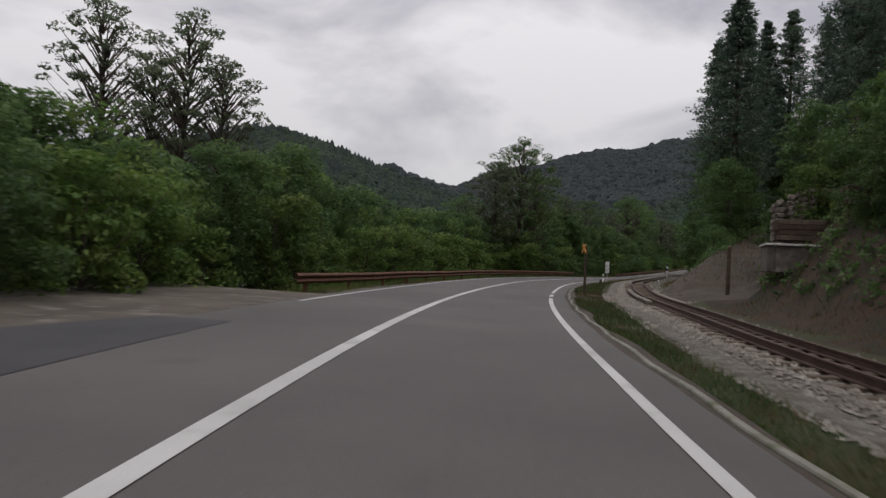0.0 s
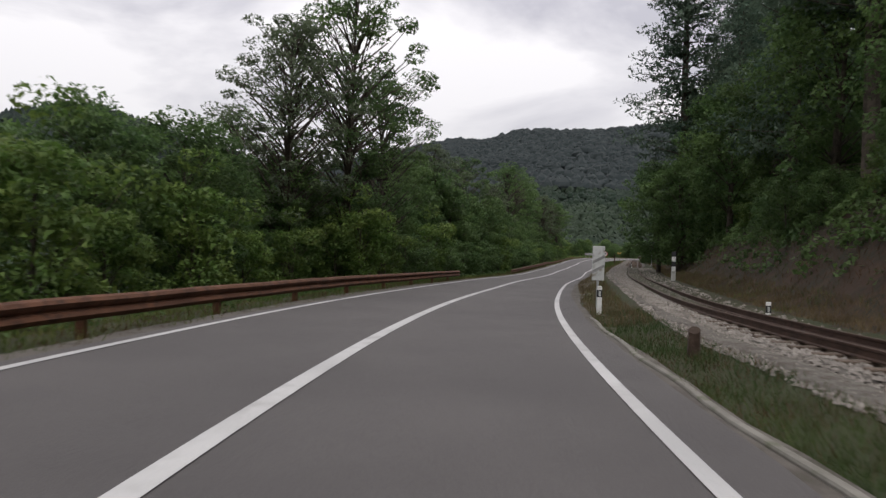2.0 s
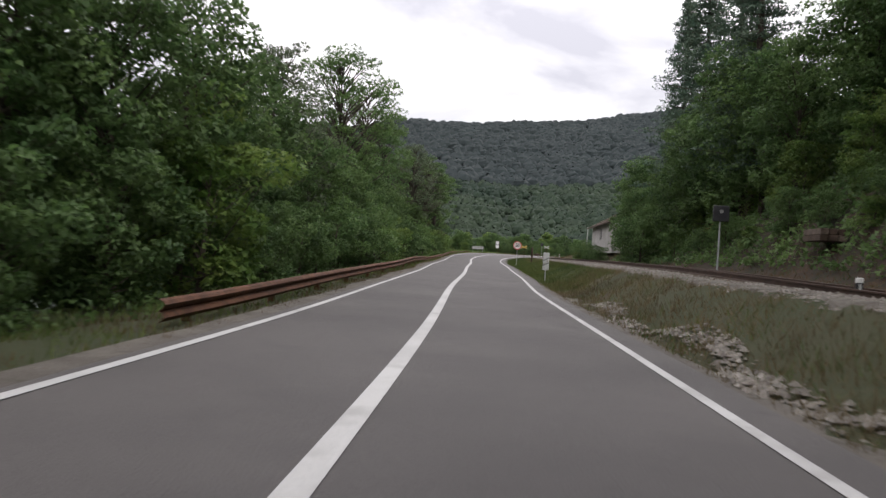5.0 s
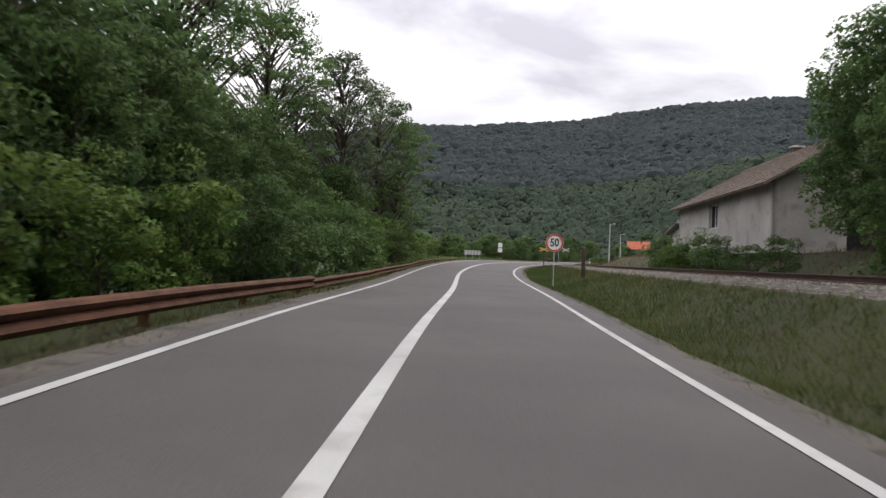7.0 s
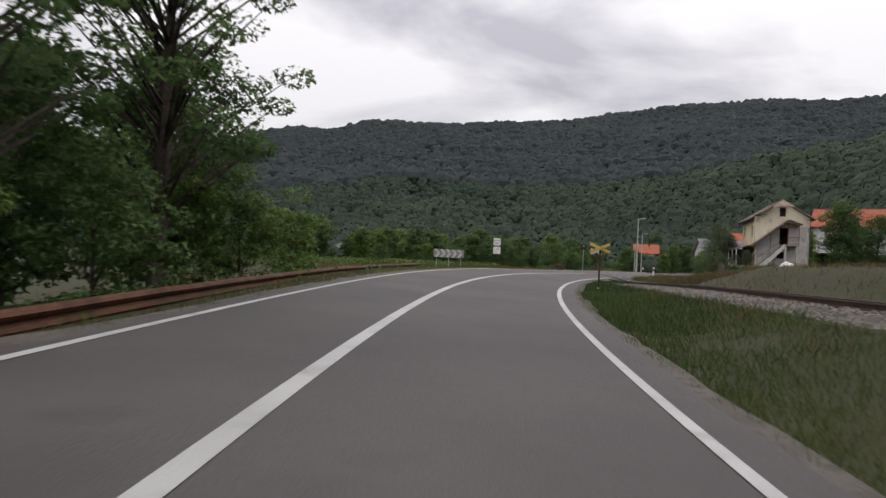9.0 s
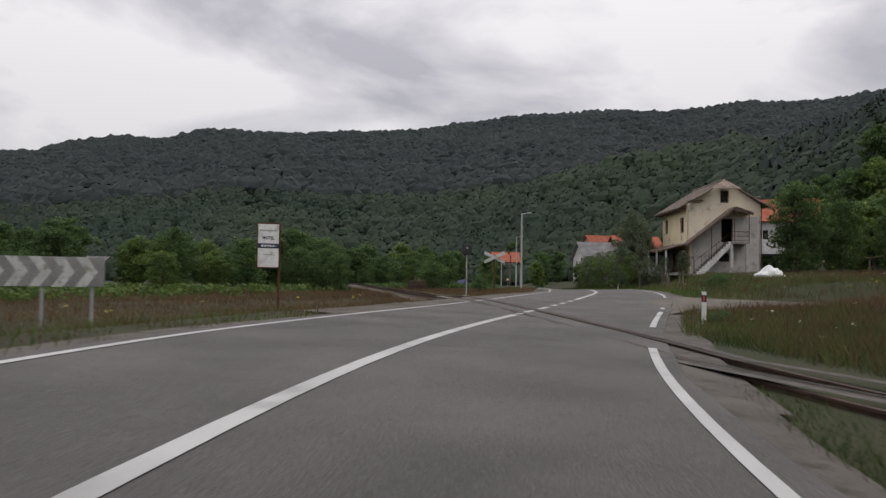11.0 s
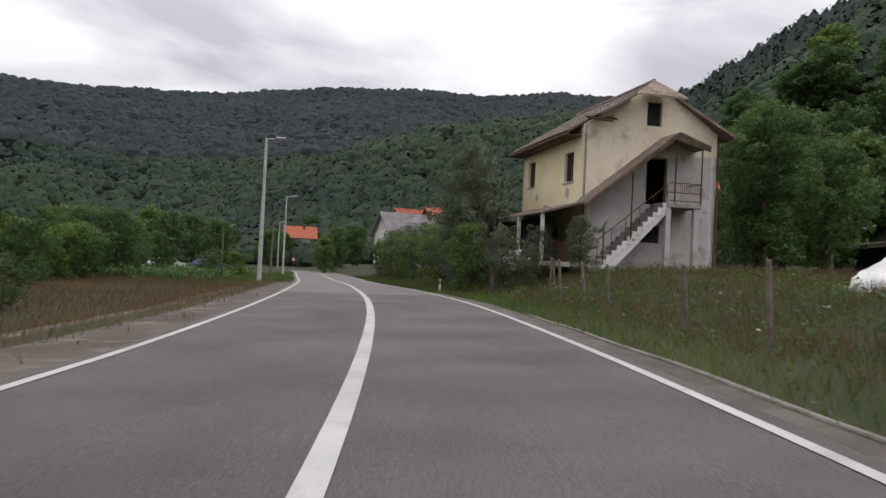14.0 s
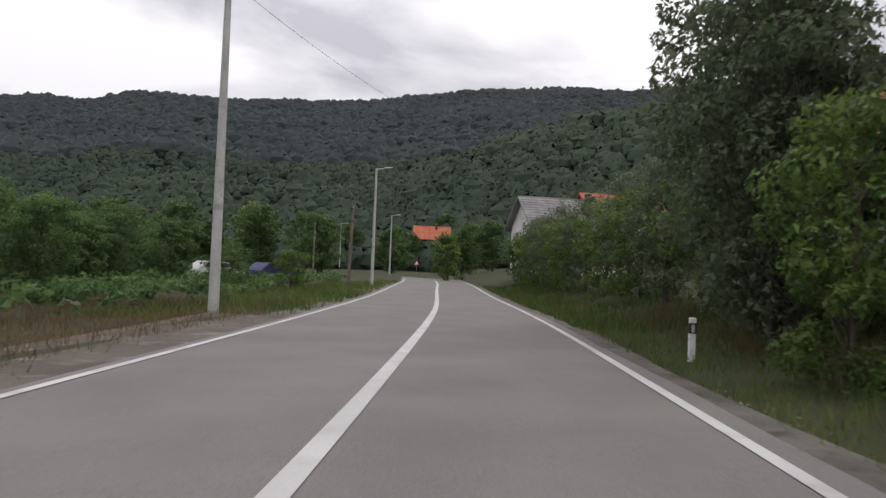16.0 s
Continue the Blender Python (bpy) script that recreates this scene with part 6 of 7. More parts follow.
def parapet(x, y, yaw):
    """Low open masonry box beside the dirt crossing."""
    t = thing("stone_parapet", pose(x, y, z_at(x, y) - 0.1, 0, 0, yaw), "low dark masonry box beside the dirt crossing", "masonry")
    for nm, a in (("wall", (-1.5, 1.5, -0.85, -0.6)), ("wall", (-1.5, 1.5, 0.6, 0.85)), ("wall", (-1.5, -1.25, -0.597, 0.597)), ("wall", (1.25, 1.5, -0.597, 0.597))):
        part(nm, boxed(*a, -0.2, 0.72, 0.03), M_STONE_DARK, t)
    for a in ((-1.58, 1.58, -0.92, -0.55), (-1.58, 1.58, 0.55, 0.92), (-1.58, -1.2, -0.547, 0.547), (1.2, 1.58, -0.547, 0.547)):
        part("coping", boxed(*a, 0.722, 0.8, 0.015), M_CONCRETE, t)
    return t


# dark brown masonry with paler blotches
M_STONE_DARK = mat("dark_masonry", (0.05, 0.042, 0.036), (0.11, 0.095, 0.08), 1.2, 0.95, 0.7, 9.0, stain=(0.16, 0.14, 0.12))
parapet(12.3, 27.6, 70)

# ---- trees ----
def limb_mesh(name, segs, material, sides=6):
    """Tapered limbs: rows of start, end, radii."""
    bm = bmesh.new()
    for a, b, r0, r1 in segs:
        tube(bm, a, b, r0, r1, sides + 2 if r0 > 0.12 else 3, caps=False)
    return to_mesh(name, bm, material)


def leaf_blades(r, centres, radii, per, size, flat=0.35, shell=0.55, long=1.5):
    """Pointed leaves scattered through ellipsoid clumps; they tend to lie flat."""
    k = len(centres)
    n = k * per
    u = r.normal(0, 1, (n, 3))
    u /= np.linalg.norm(u, axis=1)[:, None]
    rad = r.uniform(0, 1, n) ** (1 / 3) * (1 - shell) + shell * r.uniform(0.75, 1.0, n)
    c = np.repeat(centres, per, 0) + u * rad[:, None] * np.repeat(radii, per, 0)
    nrm = r.normal(0, 1, (n, 3)) * (1, 1, 1)
    nrm[:, 2] += 1.2 * (1 - flat) + 0.5
    nrm += u * 0.6
    nrm /= np.linalg.norm(nrm, axis=1)[:, None]
    a = np.cross(nrm, r.normal(0, 1, (n, 3)))
    a /= np.linalg.norm(a, axis=1)[:, None]
    b = np.cross(nrm, a)
    s = (size * r.uniform(0.55, 1.4, n))[:, None]
    droop = np.array((0, 0, -0.25)) * s
    v = np.stack([c - a * s * long / 2 - b * s * 0.5, c + a * s * long * 0.62 + droop, c - a * s * long * 0.3 + b * s * 0.75], 1).reshape(-1, 3)
    soft = u * 0.8 + r.normal(0, 0.35, (n, 3)) + np.array((0, 0, 0.55))
    t = v.reshape(-1, 3, 3)
    face = np.cross(t[:, 1] - t[:, 0], t[:, 2] - t[:, 0])
    wrong = (face * soft).sum(1) < 0
    t[wrong] = t[wrong][:, ::-1]
    return t.reshape(-1, 3), soft / np.linalg.norm(soft, axis=1)[:, None]


def make_broadleaf(seed, height, spread, clumps, per, leaf, material, airy=0.0, trunk_to=0.35, low=0.12, long=1.7):
    """trunk and crown meshes of a broad-leaved tree standing on the origin."""
    r = np.random.RandomState(seed)
    segs, tips = [], []
    lean = r.normal(0, 0.03, 2)
    top = np.array((lean[0] * height, lean[1] * height, height * 0.8))
    r0 = 0.018 * height + 0.03
    knots = [np.array((0, 0, -0.3)), np.array((lean[0] * height * 0.3, lean[1] * height * 0.3, height * trunk_to)), top * np.array((0.8, 0.8, 0.78)), top]
    for k, (a, b) in enumerate(zip(knots, knots[1:])):
        segs.append((a, b, r0 * (1, 0.68, 0.36)[k], r0 * (0.68, 0.36, 0.1)[k]))
    count = int(clumps)
    cen, rad = [], []
    for k in range(count):
        f = (k + 0.5) / count
        z = height * (low + (1 - low) * f ** 0.85)
        g = (z / height - low) / (1 - low)
        wide = spread * (0.55 + 0.75 * g) * np.sqrt(max(1 - g ** 2.6, 0.02)) * r.uniform(0.35, 1.1)
        ang = k * 2.399 + r.normal(0, 0.5)
        c = np.array((math.cos(ang) * wide + lean[0] * z, math.sin(ang) * wide + lean[1] * z, z + r.normal(0, 0.25)))
        cr = spread * r.uniform(0.17, 0.34) * (1 - 0.5 * airy)
        cen.append(c)
        rad.append((cr * 1.15, cr * 1.15, cr * (0.75 - 0.25 * airy)))
        zb = max(z - wide * 0.75 - 0.4, height * 0.15)
        base = np.array((lean[0] * zb, lean[1] * zb, zb))
        if k % (1 if airy else 2) == 0:
            segs.append((base, base * 0.35 + c * 0.65 + np.array((0, 0, 0.05 * height * r.uniform(-0.3, 0.6))), r0 * 0.22, r0 * 0.12))
            segs.append((base * 0.35 + c * 0.65, c, r0 * 0.12, r0 * 0.03))
    trunk = limb_mesh("trunk", segs, M_BARK, 5)
    leaves, facing_out = leaf_blades(r, np.array(cen), np.array(rad), per, leaf, long=long)
    crown = np_mesh("crown", leaves, 3, [material], normals=facing_out)
    return trunk, crown


def make_pine(seed, height, spread, whorls, per, bare=0.25):
    r = np.random.RandomState(seed)
    segs = [((0, 0, -0.3), (0.1, 0.05, height * 0.5), 0.013 * height, 0.009 * height), ((0.1, 0.05, height * 0.5), (0.05, 0.1, height * 0.98), 0.009 * height, 0.02)]
    cen, rad = [], []
    for k in range(whorls):
        f = k / (whorls - 1)
        z = height * (bare + (1 - bare) * f)
        reach = spread * (1 - f) ** 0.75 * (0.75 + 0.3 * math.sin(k * 2.1)) + 0.25
        for j in range(6):
            ang = j * 1.047 + k * 0.6 + r.normal(0, 0.2)
            rr = reach * r.uniform(0.65, 1.1)
            for q in (0.45, 0.78, 1.0):
                cen.append((math.cos(ang) * rr * q, math.sin(ang) * rr * q, z + rr * q * 0.08 + r.normal(0, 0.15)))
                rad.append((0.22 * reach + 0.22, 0.22 * reach + 0.22, 0.2))
            if j % 2 == 0:
                segs.append(((0, 0, z - 0.1), (math.cos(ang) * rr, math.sin(ang) * rr, z + rr * 0.1), 0.05, 0.012))
    trunk = limb_mesh("trunk", segs, M_BARK, 5)
    leaves, facing_out = leaf_blades(r, np.array(cen), np.array(rad), per, 0.08, flat=0.2, long=3.0)
    crown = np_mesh("crown", leaves, 3, [M_NEEDLE], normals=facing_out)
    return trunk, crown


def tree_thing(name, meshes, m, label, group):
    t = thing(name, m, label, "tree", group)
    for nm, me in zip(("trunk", "crown"), meshes):
        ob = new(nm, me)
        ob.parent = t
    return t


KINDS = {}
for k in range(3):
    KINDS["broad", k] = make_broadleaf(20 + k, 9.0, 2.9, 88, 150, 0.1, M_LEAF)
    KINDS["locust", k] = make_broadleaf(40 + k, 12.0, 3.6, 130, 120, 0.066, M_LEAF_GREY if k == 2 else M_LEAF, airy=0.85, trunk_to=0.4, low=0.26, long=2.2)
    KINDS["pine", k] = make_pine(60 + k, 19.0, 3.3, 23, 40, bare=(0.22, 0.3, 0.15)[k])
    KINDS["bush", k] = make_broadleaf(80 + k, 3.2, 1.9, 36, 150, 0.07, M_LEAF_PALE if k == 1 else M_LEAF, trunk_to=0.2, low=0.02)
    KINDS["mid", k] = make_broadleaf(100 + k, 9.0, 3.3, 64, 84, 0.2, M_LEAF_PALE if k == 2 else M_LEAF)
KINDS["ash", 0] = make_broadleaf(47, 12.0, 2.5, 130, 32, 0.08, M_LEAF_GREY, airy=0.95, trunk_to=0.4, low=0.3, long=2.4)
KINDS["fruit", 0] = make_broadleaf(121, 5.0, 2.0, 24, 56, 0.075, M_LEAF_GREY, airy=0.7, low=0.35)
KINDS["fruit", 1] = make_broadleaf(122, 6.0, 2.1, 70, 150, 0.07, M_LEAF_GREY, low=0.15)
KINDS["fruit", 2] = make_broadleaf(123, 4.0, 1.7, 50, 150, 0.065, M_LEAF_PALE, low=0.08)
SAY = {"broad": ("leafy_tree", "dense dark green leafy tree at the roadside", "leafy trees"), "locust": ("locust_tree", "tall airy locust tree with feathery foliage", "locust trees"),
       "pine": ("pine_tree", "tall dark black pine on the bank", "pines on the bank"), "bush": ("bush", "rounded leafy green bush in the undergrowth", "bushes"),
       "mid": ("woodland_tree", "leafy green tree at the valley edge", "trees at the valley edge"), "ash": ("ash_tree", "tall thin feathery tree standing far behind the hedge", "tall trees behind the hedge"), "fruit": ("fruit_tree", "small garden tree beside the house fence", "garden trees")}
HIGH = {"broad": 9.0, "locust": 12.0, "pine": 19.0, "bush": 3.2, "mid": 9.0, "ash": 12.0}
first = {}
tr = random.Random(31)


def plant(kind, x, y, height, k=None, sink=0.1, wide=1.0):
    k = tr.randrange(3) if k is None else k
    if off_ramp(np.array([(x, y)]))[0][0] < 1.9 + 0.12 * min(height, 10):
        return None
    base = {"fruit": (5.0, 6.0, 4.0)[k]}.get(kind) or HIGH[kind]
    s = height / base
    m = pose(x, y, z_at(x, y) - sink, 0, 0, tr.uniform(0, 360))
    if (kind, k) not in first:
        t = tree_thing(SAY[kind][0], KINDS[kind, k], m, SAY[kind][1], SAY[kind][2])
        first[kind, k] = t
    else:
        t = copy_thing(first[kind, k], m)
    t.scale = (s * wide, s * wide, s)
    return t


def beside(y, d):
    """A point d metres right of the centre line at a station."""
    f = lambda col: float(np.interp(y, CENTRE[:, 1], col))
    return f(CENTRE[:, 0]) + f(ACROSS[:, 0]) * d, y + f(ACROSS[:, 1]) * d


def by_track(y, e):
    f = lambda col: float(np.interp(y, LINE[:, 1], col))
    return f(LINE[:, 0]) + f(LINE_ACROSS[:, 0]) * e, y + f(LINE_ACROSS[:, 1]) * e


# left of the road, from the lay-by to the meadow
for x, y, h, kind in ((-11.8, 41.0, 7.4, "locust"), (-15.0, 33.0, 6.4, "locust"), (-13.5, 25.5, 6.0, "locust"), (8.2, 76.0, 13.4, "locust"), (5.6, 72.5, 11.0, "locust"),
                      (10.8, 82.5, 11.2, "locust"), (3.0, 79.0, 10.0, "locust"), (12.0, 92.0, 9.4, "locust"), (17.4, 101.0, 10.8, "locust"), (22.6, 113.0, 11.5, "locust"), (30.4, 131.0, 10.8, "locust"), (37.6, 147.0, 13.2, "locust"),
                      (42.8, 160.0, 13.6, "locust"), (47.5, 170.5, 12.4, "locust"), (50.5, 178.0, 10.6, "locust"), (59.6, 185.6, 9.4, "locust"), (56.4, 180.5, 10.2, "locust"), (52.4, 173.5, 10.6, "locust")):
    plant(kind, x, y, h * (1.14 if y > 140 else 1.0))
for y, d, h in ((146, -10.5, 10.0), (151, -9.8, 9.5)):
    plant("broad", *beside(y, d), h, wide=1.05)
for x, y, h in ((-33.5, 79.0, 29.0), (-26.5, 78.0, 28.0), (-21.2, 77.0, 23.0), (-30.0, 83.0, 25.0)):
    plant("ash", x, y, h, 0)
y = -6.0
while y < 70:
    tall = 5.2 if y < 44 else 4.6
    plant("broad", *beside(y, (-9.2 if y < 24 else -8.8) + tr.uniform(-1.2, 1.0)), tall + tr.uniform(-0.8, 1.2), wide=1.15)
    # past the lay-by the pale kinds carry the hedge's hazy veil in leaf colour
    plant("bush", *beside(y + 1.7, (-7.5 if y < 24 else -6.9) + tr.uniform(-0.6, 0.6)), 2.7 + tr.uniform(-0.6, 0.9), 1 if y > 24 else None)
    if tr.random() < 0.75:
        plant("mid", *beside(y + 1.0, (-16.5 if y < 24 else -13.5) + tr.uniform(-2, 2)), tall + 0.9 + tr.uniform(-0.5, 0.8), 2 if y > 20 else None, wide=1.1)
    y += 3.4
y = 70.0
while y < 189:
    plant("broad", *beside(y, -7.6 + tr.uniform(-0.9, 0.9)), (5.0 if y < 95 else 6.4 if y < 140 else 5.6) + tr.uniform(-1.0, 1.2))
    plant("bush", *beside(y + 1.4, -5.7 + tr.uniform(-0.4, 0.5)), 2.6 + tr.uniform(-0.6, 1.2))
    if tr.random() < 0.8:
        plant("mid", *beside(y + 1.9, -11.5 + tr.uniform(-1.5, 1.5)), (5.8 if y < 95 else 7.4) + tr.uniform(-1.2, 1.4))
    y += 3.3
for y in range(-4, 186, 8):
    plant("mid", *beside(y, -20 + tr.uniform(-3, 3)), 9.5 + tr.uniform(-1.5, 1.5))
# right bank above the track
for x, y, h in ((31.8, 88.0, 23.8), (35.5, 83.5, 21), (30.5, 76.5, 20), (34.0, 69.0, 21), (28.5, 62.5, 19.5), (39.5, 93.5, 21.5), (41.5, 77, 21), (36.5, 58, 21), (27.8, 51.0, 19), (32.0, 43.5, 21), (40.0, 48.0, 21), (44.5, 100.5, 19.5), (45, 66, 21), (48.0, 88, 20),
                (24.0, 22.0, 18), (28.0, 30.0, 19), (25.5, 44.0, 19), (29.5, 54.5, 20), (26.0, 69.0, 18), (57.5, 131.0, 18), (60.0, 137.0, 18.5), (62.6, 142.5, 17.5), (54.0, 126.0, 17), (33.0, 20.0, 19), (21.0, 12.0, 17), (38, 34, 20), (26, 4, 17), (44, 56, 20)):
    if off_ramp(np.array([(x, y)]))[0][0] > 3:
        plant("pine", x, y, h * 1.12, sink=0.3, wide=0.9)
for x, y, h in ((27.5, 72.0, 7.5), (29.6, 79.0, 8.0), (33.0, 86.0, 8.5), (29.9, 85.0, 7.0), (31.0, 89.5, 7.5), (21.6, 57.2, 6.0), (24.6, 64.8, 8.5)):
    plant("broad", x, y, h, wide=1.1)
y = -6.0
while y < 140:
    if not 26 < y < 37 and off_ramp(np.array([by_track(y, 8.5)]))[0][0] > 3.4:
        e = 8.5 if y < 118 else 7.0
        plant("broad", *by_track(y, e + tr.uniform(-1.0, 2.0)), (5.6 if 38 < y < 92 else 7.5 if y < 100 else 8.5) + tr.uniform(-1.5, 1.5))
        plant("bush", *by_track(y + 1.2, 6.3 + tr.uniform(-0.7, 0.9)), 2.5 + tr.uniform(-0.7, 1.0), 1 if y > 55 else None)
        if tr.random() < 0.7:
            plant("mid", *by_track(y + 2.0, 13.5 + tr.uniform(-2, 3)), (6.0 if 38 < y < 92 else 9.5) + tr.uniform(-1.5, 1.5))
    y += 3.5
for y in (110, 114, 118, 122, 126, 130, 134):
    plant("mid", *by_track(y, 16 + tr.uniform(-3, 4)), 10.5 + tr.uniform(-1.5, 1.5))
    plant("mid", *by_track(y + 2, 24 + tr.uniform(-3, 4)), 11 + tr.uniform(-1.5, 1.5))
for y, e, h in ((108, 9.0, 15), (113, 9.5, 14.5), (118, 10.5, 14), (124, 11.5, 13), (103, 10, 15.5)):
    plant("locust", *by_track(y, e), h)
for x, y, h, kind in ((64.8, 150.4, 8.2, "broad"), (67.2, 152.6, 7.5, "broad"), (61.8, 146.8, 5.5, "broad"), (66.9, 163.0, 1.2, "bush"), (69.6, 167.0, 1.3, "bush"), (71.6, 170.6, 1.0, "bush"), (64.4, 155.6, 1.3, "bush"), (62.6, 152.2, 1.5, "bush"), (58.0, 141.2, 3.0, "bush"), (55.5, 137.0, 3.4, "bush")):
    plant(kind, x, y, h)
# yellow-green growth over the rubble wall by the dirt crossing
for x, y, h in ((16.4, 34.3, 3.0), (18.2, 33.7, 4.2), (20.4, 33.2, 5.2), (22.8, 32.0, 5.6)):
    plant("bush", x, y, h, 1, sink=0.3)
for y, e, h in ((128, 6.5, 8.0), (132, 6.3, 8.5), (136, 6.0, 7.5), (140, 5.6, 6.5), (144, 5.2, 5.0), (147, 5.0, 3.6)):
    plant("broad", *by_track(y, e), h, wide=1.15)
for k in range(10):
    plant("bush", 65.2 + 0.443 * 1.7 * k, 157.6 + 0.896 * 1.7 * k, (1.0, 1.7, 1.3, 2.0, 0.9)[k % 5])
for x, y, h in ((98.6, 242.5, 2.5), (100.3, 247.3, 3.0), (103.4, 253.5, 3.6), (106.2, 260.5, 4.4)):
    plant("broad", x, y, h, wide=1.2)
# hedges along both sides of the track beyond the crossing
for n in range(33):
    plant("broad", *by_track(244 + 2.6 * n, -4.6 - tr.uniform(0, 5.5)), (3.0 if n < 9 else 4.6) + tr.uniform(-1.2, 1.4), wide=1.25)
for n in range(24):
    plant("broad", *by_track(272 + 2.6 * n, 6.5 + tr.uniform(0, 4.5)), 3.6 + tr.uniform(-0.9, 1.2), wide=1.3)
# taller growth above the signal
for y, e, h in ((100, 8.5, 11.5), (104, 8.0, 12.5), (108, 8.5, 12.5), (112, 8.0, 12.0), (116, 9.0, 11.5), (121, 8.5, 10.0)):
    plant("broad", *by_track(y, e), h, wide=0.95)
for y, d, h in ((92, -9.5, 9.0), (97, -9.0, 9.5), (102, -9.5, 8.5)):
    plant("broad", *beside(y, d), h)
plant("bush", 117.5, 229.1, 0.85, 0, wide=1.3)
# round the abandoned house
for x, y, h, k in ((137.6, 253.4, 5.6, 1), (134.6, 251.2, 3.4, 2), (130.3, 246.2, 4.6, 0), (137.9, 253.9, 7.6, 1), (140.1, 255.6, 7.4, 1), (133.4, 248.2, 3.0, 1), (142.4, 256.4, 5.6, 1),
                   (134.6, 246.9, 2.6, 1), (134.5, 244.8, 2.6, 1), (132.6, 246.2, 2.1, 1), (141.0, 256.0, 6.6, 1)):
    plant("fruit", x, y, h, k, wide=0.8)
for n, y in enumerate(range(261, 300, 3)):
    plant("fruit", *beside(y, 7.7 + tr.uniform(-0.3, 0.5)), (5.0, 4.4, 4.8, 4.2)[n % 4], 1 + n % 2)
for x, y, h in ((147.3, 241.5, 9.2), (149.8, 242.8, 8.4), (152.5, 240.0, 7.6), (157.0, 246.0, 6.5), (166.0, 244.0, 8.0), (176.0, 240.0, 8.5), (172, 236, 9), (184, 246, 9.5), (163, 262, 7.0), (169, 270, 8.0), (180, 272, 8.5), (190, 262, 10), (196, 250, 10.5), (188, 236, 10), (168, 225, 8), (178, 222, 9), (160, 216, 7), (190, 215, 9.5),
                (200, 232, 11), (205, 262, 11), (205, 280, 11), (196, 290, 9), (186, 288, 7), (210, 300, 10), (222, 318, 10), (176, 312, 5.0), (186, 322, 6), (174, 298.5, 4.0), (172, 292, 4.4), (180, 296, 4.6), (198, 330, 7), (210, 350, 8), (150, 234, 5.5), (182, 206, 9), (196, 200, 10)):
    plant("broad" if x < 162 else "mid", x, y, h)
# trees across the meadow, left of the railway and beyond the lamps
for k in range(80):
    f = tr.random()
    x, y = 66 + 104 * f + tr.uniform(-10, 10), 268 + 84 * f + tr.uniform(-2, 34)
    if abs(float(np.interp(y, LINE[:, 1], LINE[:, 0])) - x) < 4.5 or (140 < x < 156 and 292 < y < 306):
        continue
    plant("mid", x, y, (5.6 if k % 2 else 3.6) + tr.uniform(-1.6, 3.0), wide=1.2)
for x, y, h in ((100.5, 256.0, 4.6), (97.0, 249.5, 3.8), (94.0, 246.0, 3.2), (104.0, 262.0, 5.2), (91, 252, 4.2), (118.5, 262.0, 2.6), (122.0, 268.0, 3.0), (112.5, 246.5, 1.2), (134.0, 286.0, 3.4), (139.5, 290, 3.6), (128, 281, 3.0), (87, 239, 2.2), (80, 232, 1.8), (140.0, 283.0, 2.2), (146.0, 288.5, 2.4), (170, 330, 7), (166, 338, 8), (178, 344, 8),
                (186, 338, 3.5), (196, 354, 7), (206, 366, 8), (218, 378, 7.5), (226, 392, 6), (214, 396, 8), (244, 398, 7), (250, 410, 9), (160, 352, 9), (176, 362, 10), (192, 376, 10), (208, 386, 9)):
    plant("mid" if h > 3.1 else "bush", x, y, h)

# more undergrowth at the foot of the right bank
for y in (-2, 4.5, 11, 18, 24, 49, 57, 66, 76, 87, 98):
    plant("bush", *by_track(y, 5.0 + tr.uniform(-0.3, 0.8)), 1.3 + tr.uniform(-0.5, 0.6))
for y in (38, 41, 45):
    plant("bush", *by_track(y, 3.6 + tr.uniform(-0.1, 0.3)), 1.2 + tr.uniform(-0.2, 0.5))
# trees climbing the nearer slope behind the houses
for k in range(84):
    az, rad = (math.radians(tr.uniform(52, 116)), tr.uniform(74, 172)) if k < 62 else (math.radians(tr.uniform(66, 100)), tr.uniform(80, 160))
    x, y = MIDDLE[0] + rad * math.sin(az), MIDDLE[1] + rad * math.cos(az)
    if math.hypot(x - 178, y - 257) < 9 or math.hypot(x - 176, y - 305) < 10 or math.hypot(x - 195, y - 312) < 10 or math.hypot(x - 139, y - 247) < 13:
        continue
    if abs(along(np.array([(x, y)]), CENTRE, ACROSS)[2][0]) < 24:
        continue
    plant("mid", x, y, 8.0 + tr.uniform(-2, 3), wide=1.15)

# low growth in the meadow, round the delineator and down the earth bank
for x, y, h in ((118.6, 229.2, 0.7), (115.6, 227.4, 0.9), (92.75, 210.75, 0.42), (93.5, 211.0, 0.38)):
    plant("bush", x, y, h, 0, wide=1.3)
for y in range(104, 150, 3):
    plant("bush", *by_track(y, 4.0 + tr.uniform(-0.4, 0.5)), 1.25 + tr.uniform(-0.4, 0.5))
for y in range(44, 118, 3):
    x_b, y_b = by_track(y, 5.0 + tr.uniform(-0.5, 0.9))
    if off_ramp(np.array([(x_b, y_b)]))[0][0] > 2.0:
        plant("bush", x_b, y_b, 1.7 + tr.uniform(-0.5, 0.7))
for k in range(18):
    az, rad = math.radians(66 + 1.5 * k), 96 + (k * 37) % 58
    plant("mid", MIDDLE[0] + rad * math.sin(az), MIDDLE[1] + rad * math.cos(az), 7.5 + (k * 5) % 4, k % 2, wide=1.2)
for x, y, h in ((24.0, 62.4, 19), (37.3, 81.5, 21), (42.6, 84.3, 20), (44.4, 79.6, 21)):
    plant("pine", x, y, h * 1.1, sink=0.3, wide=1.05)

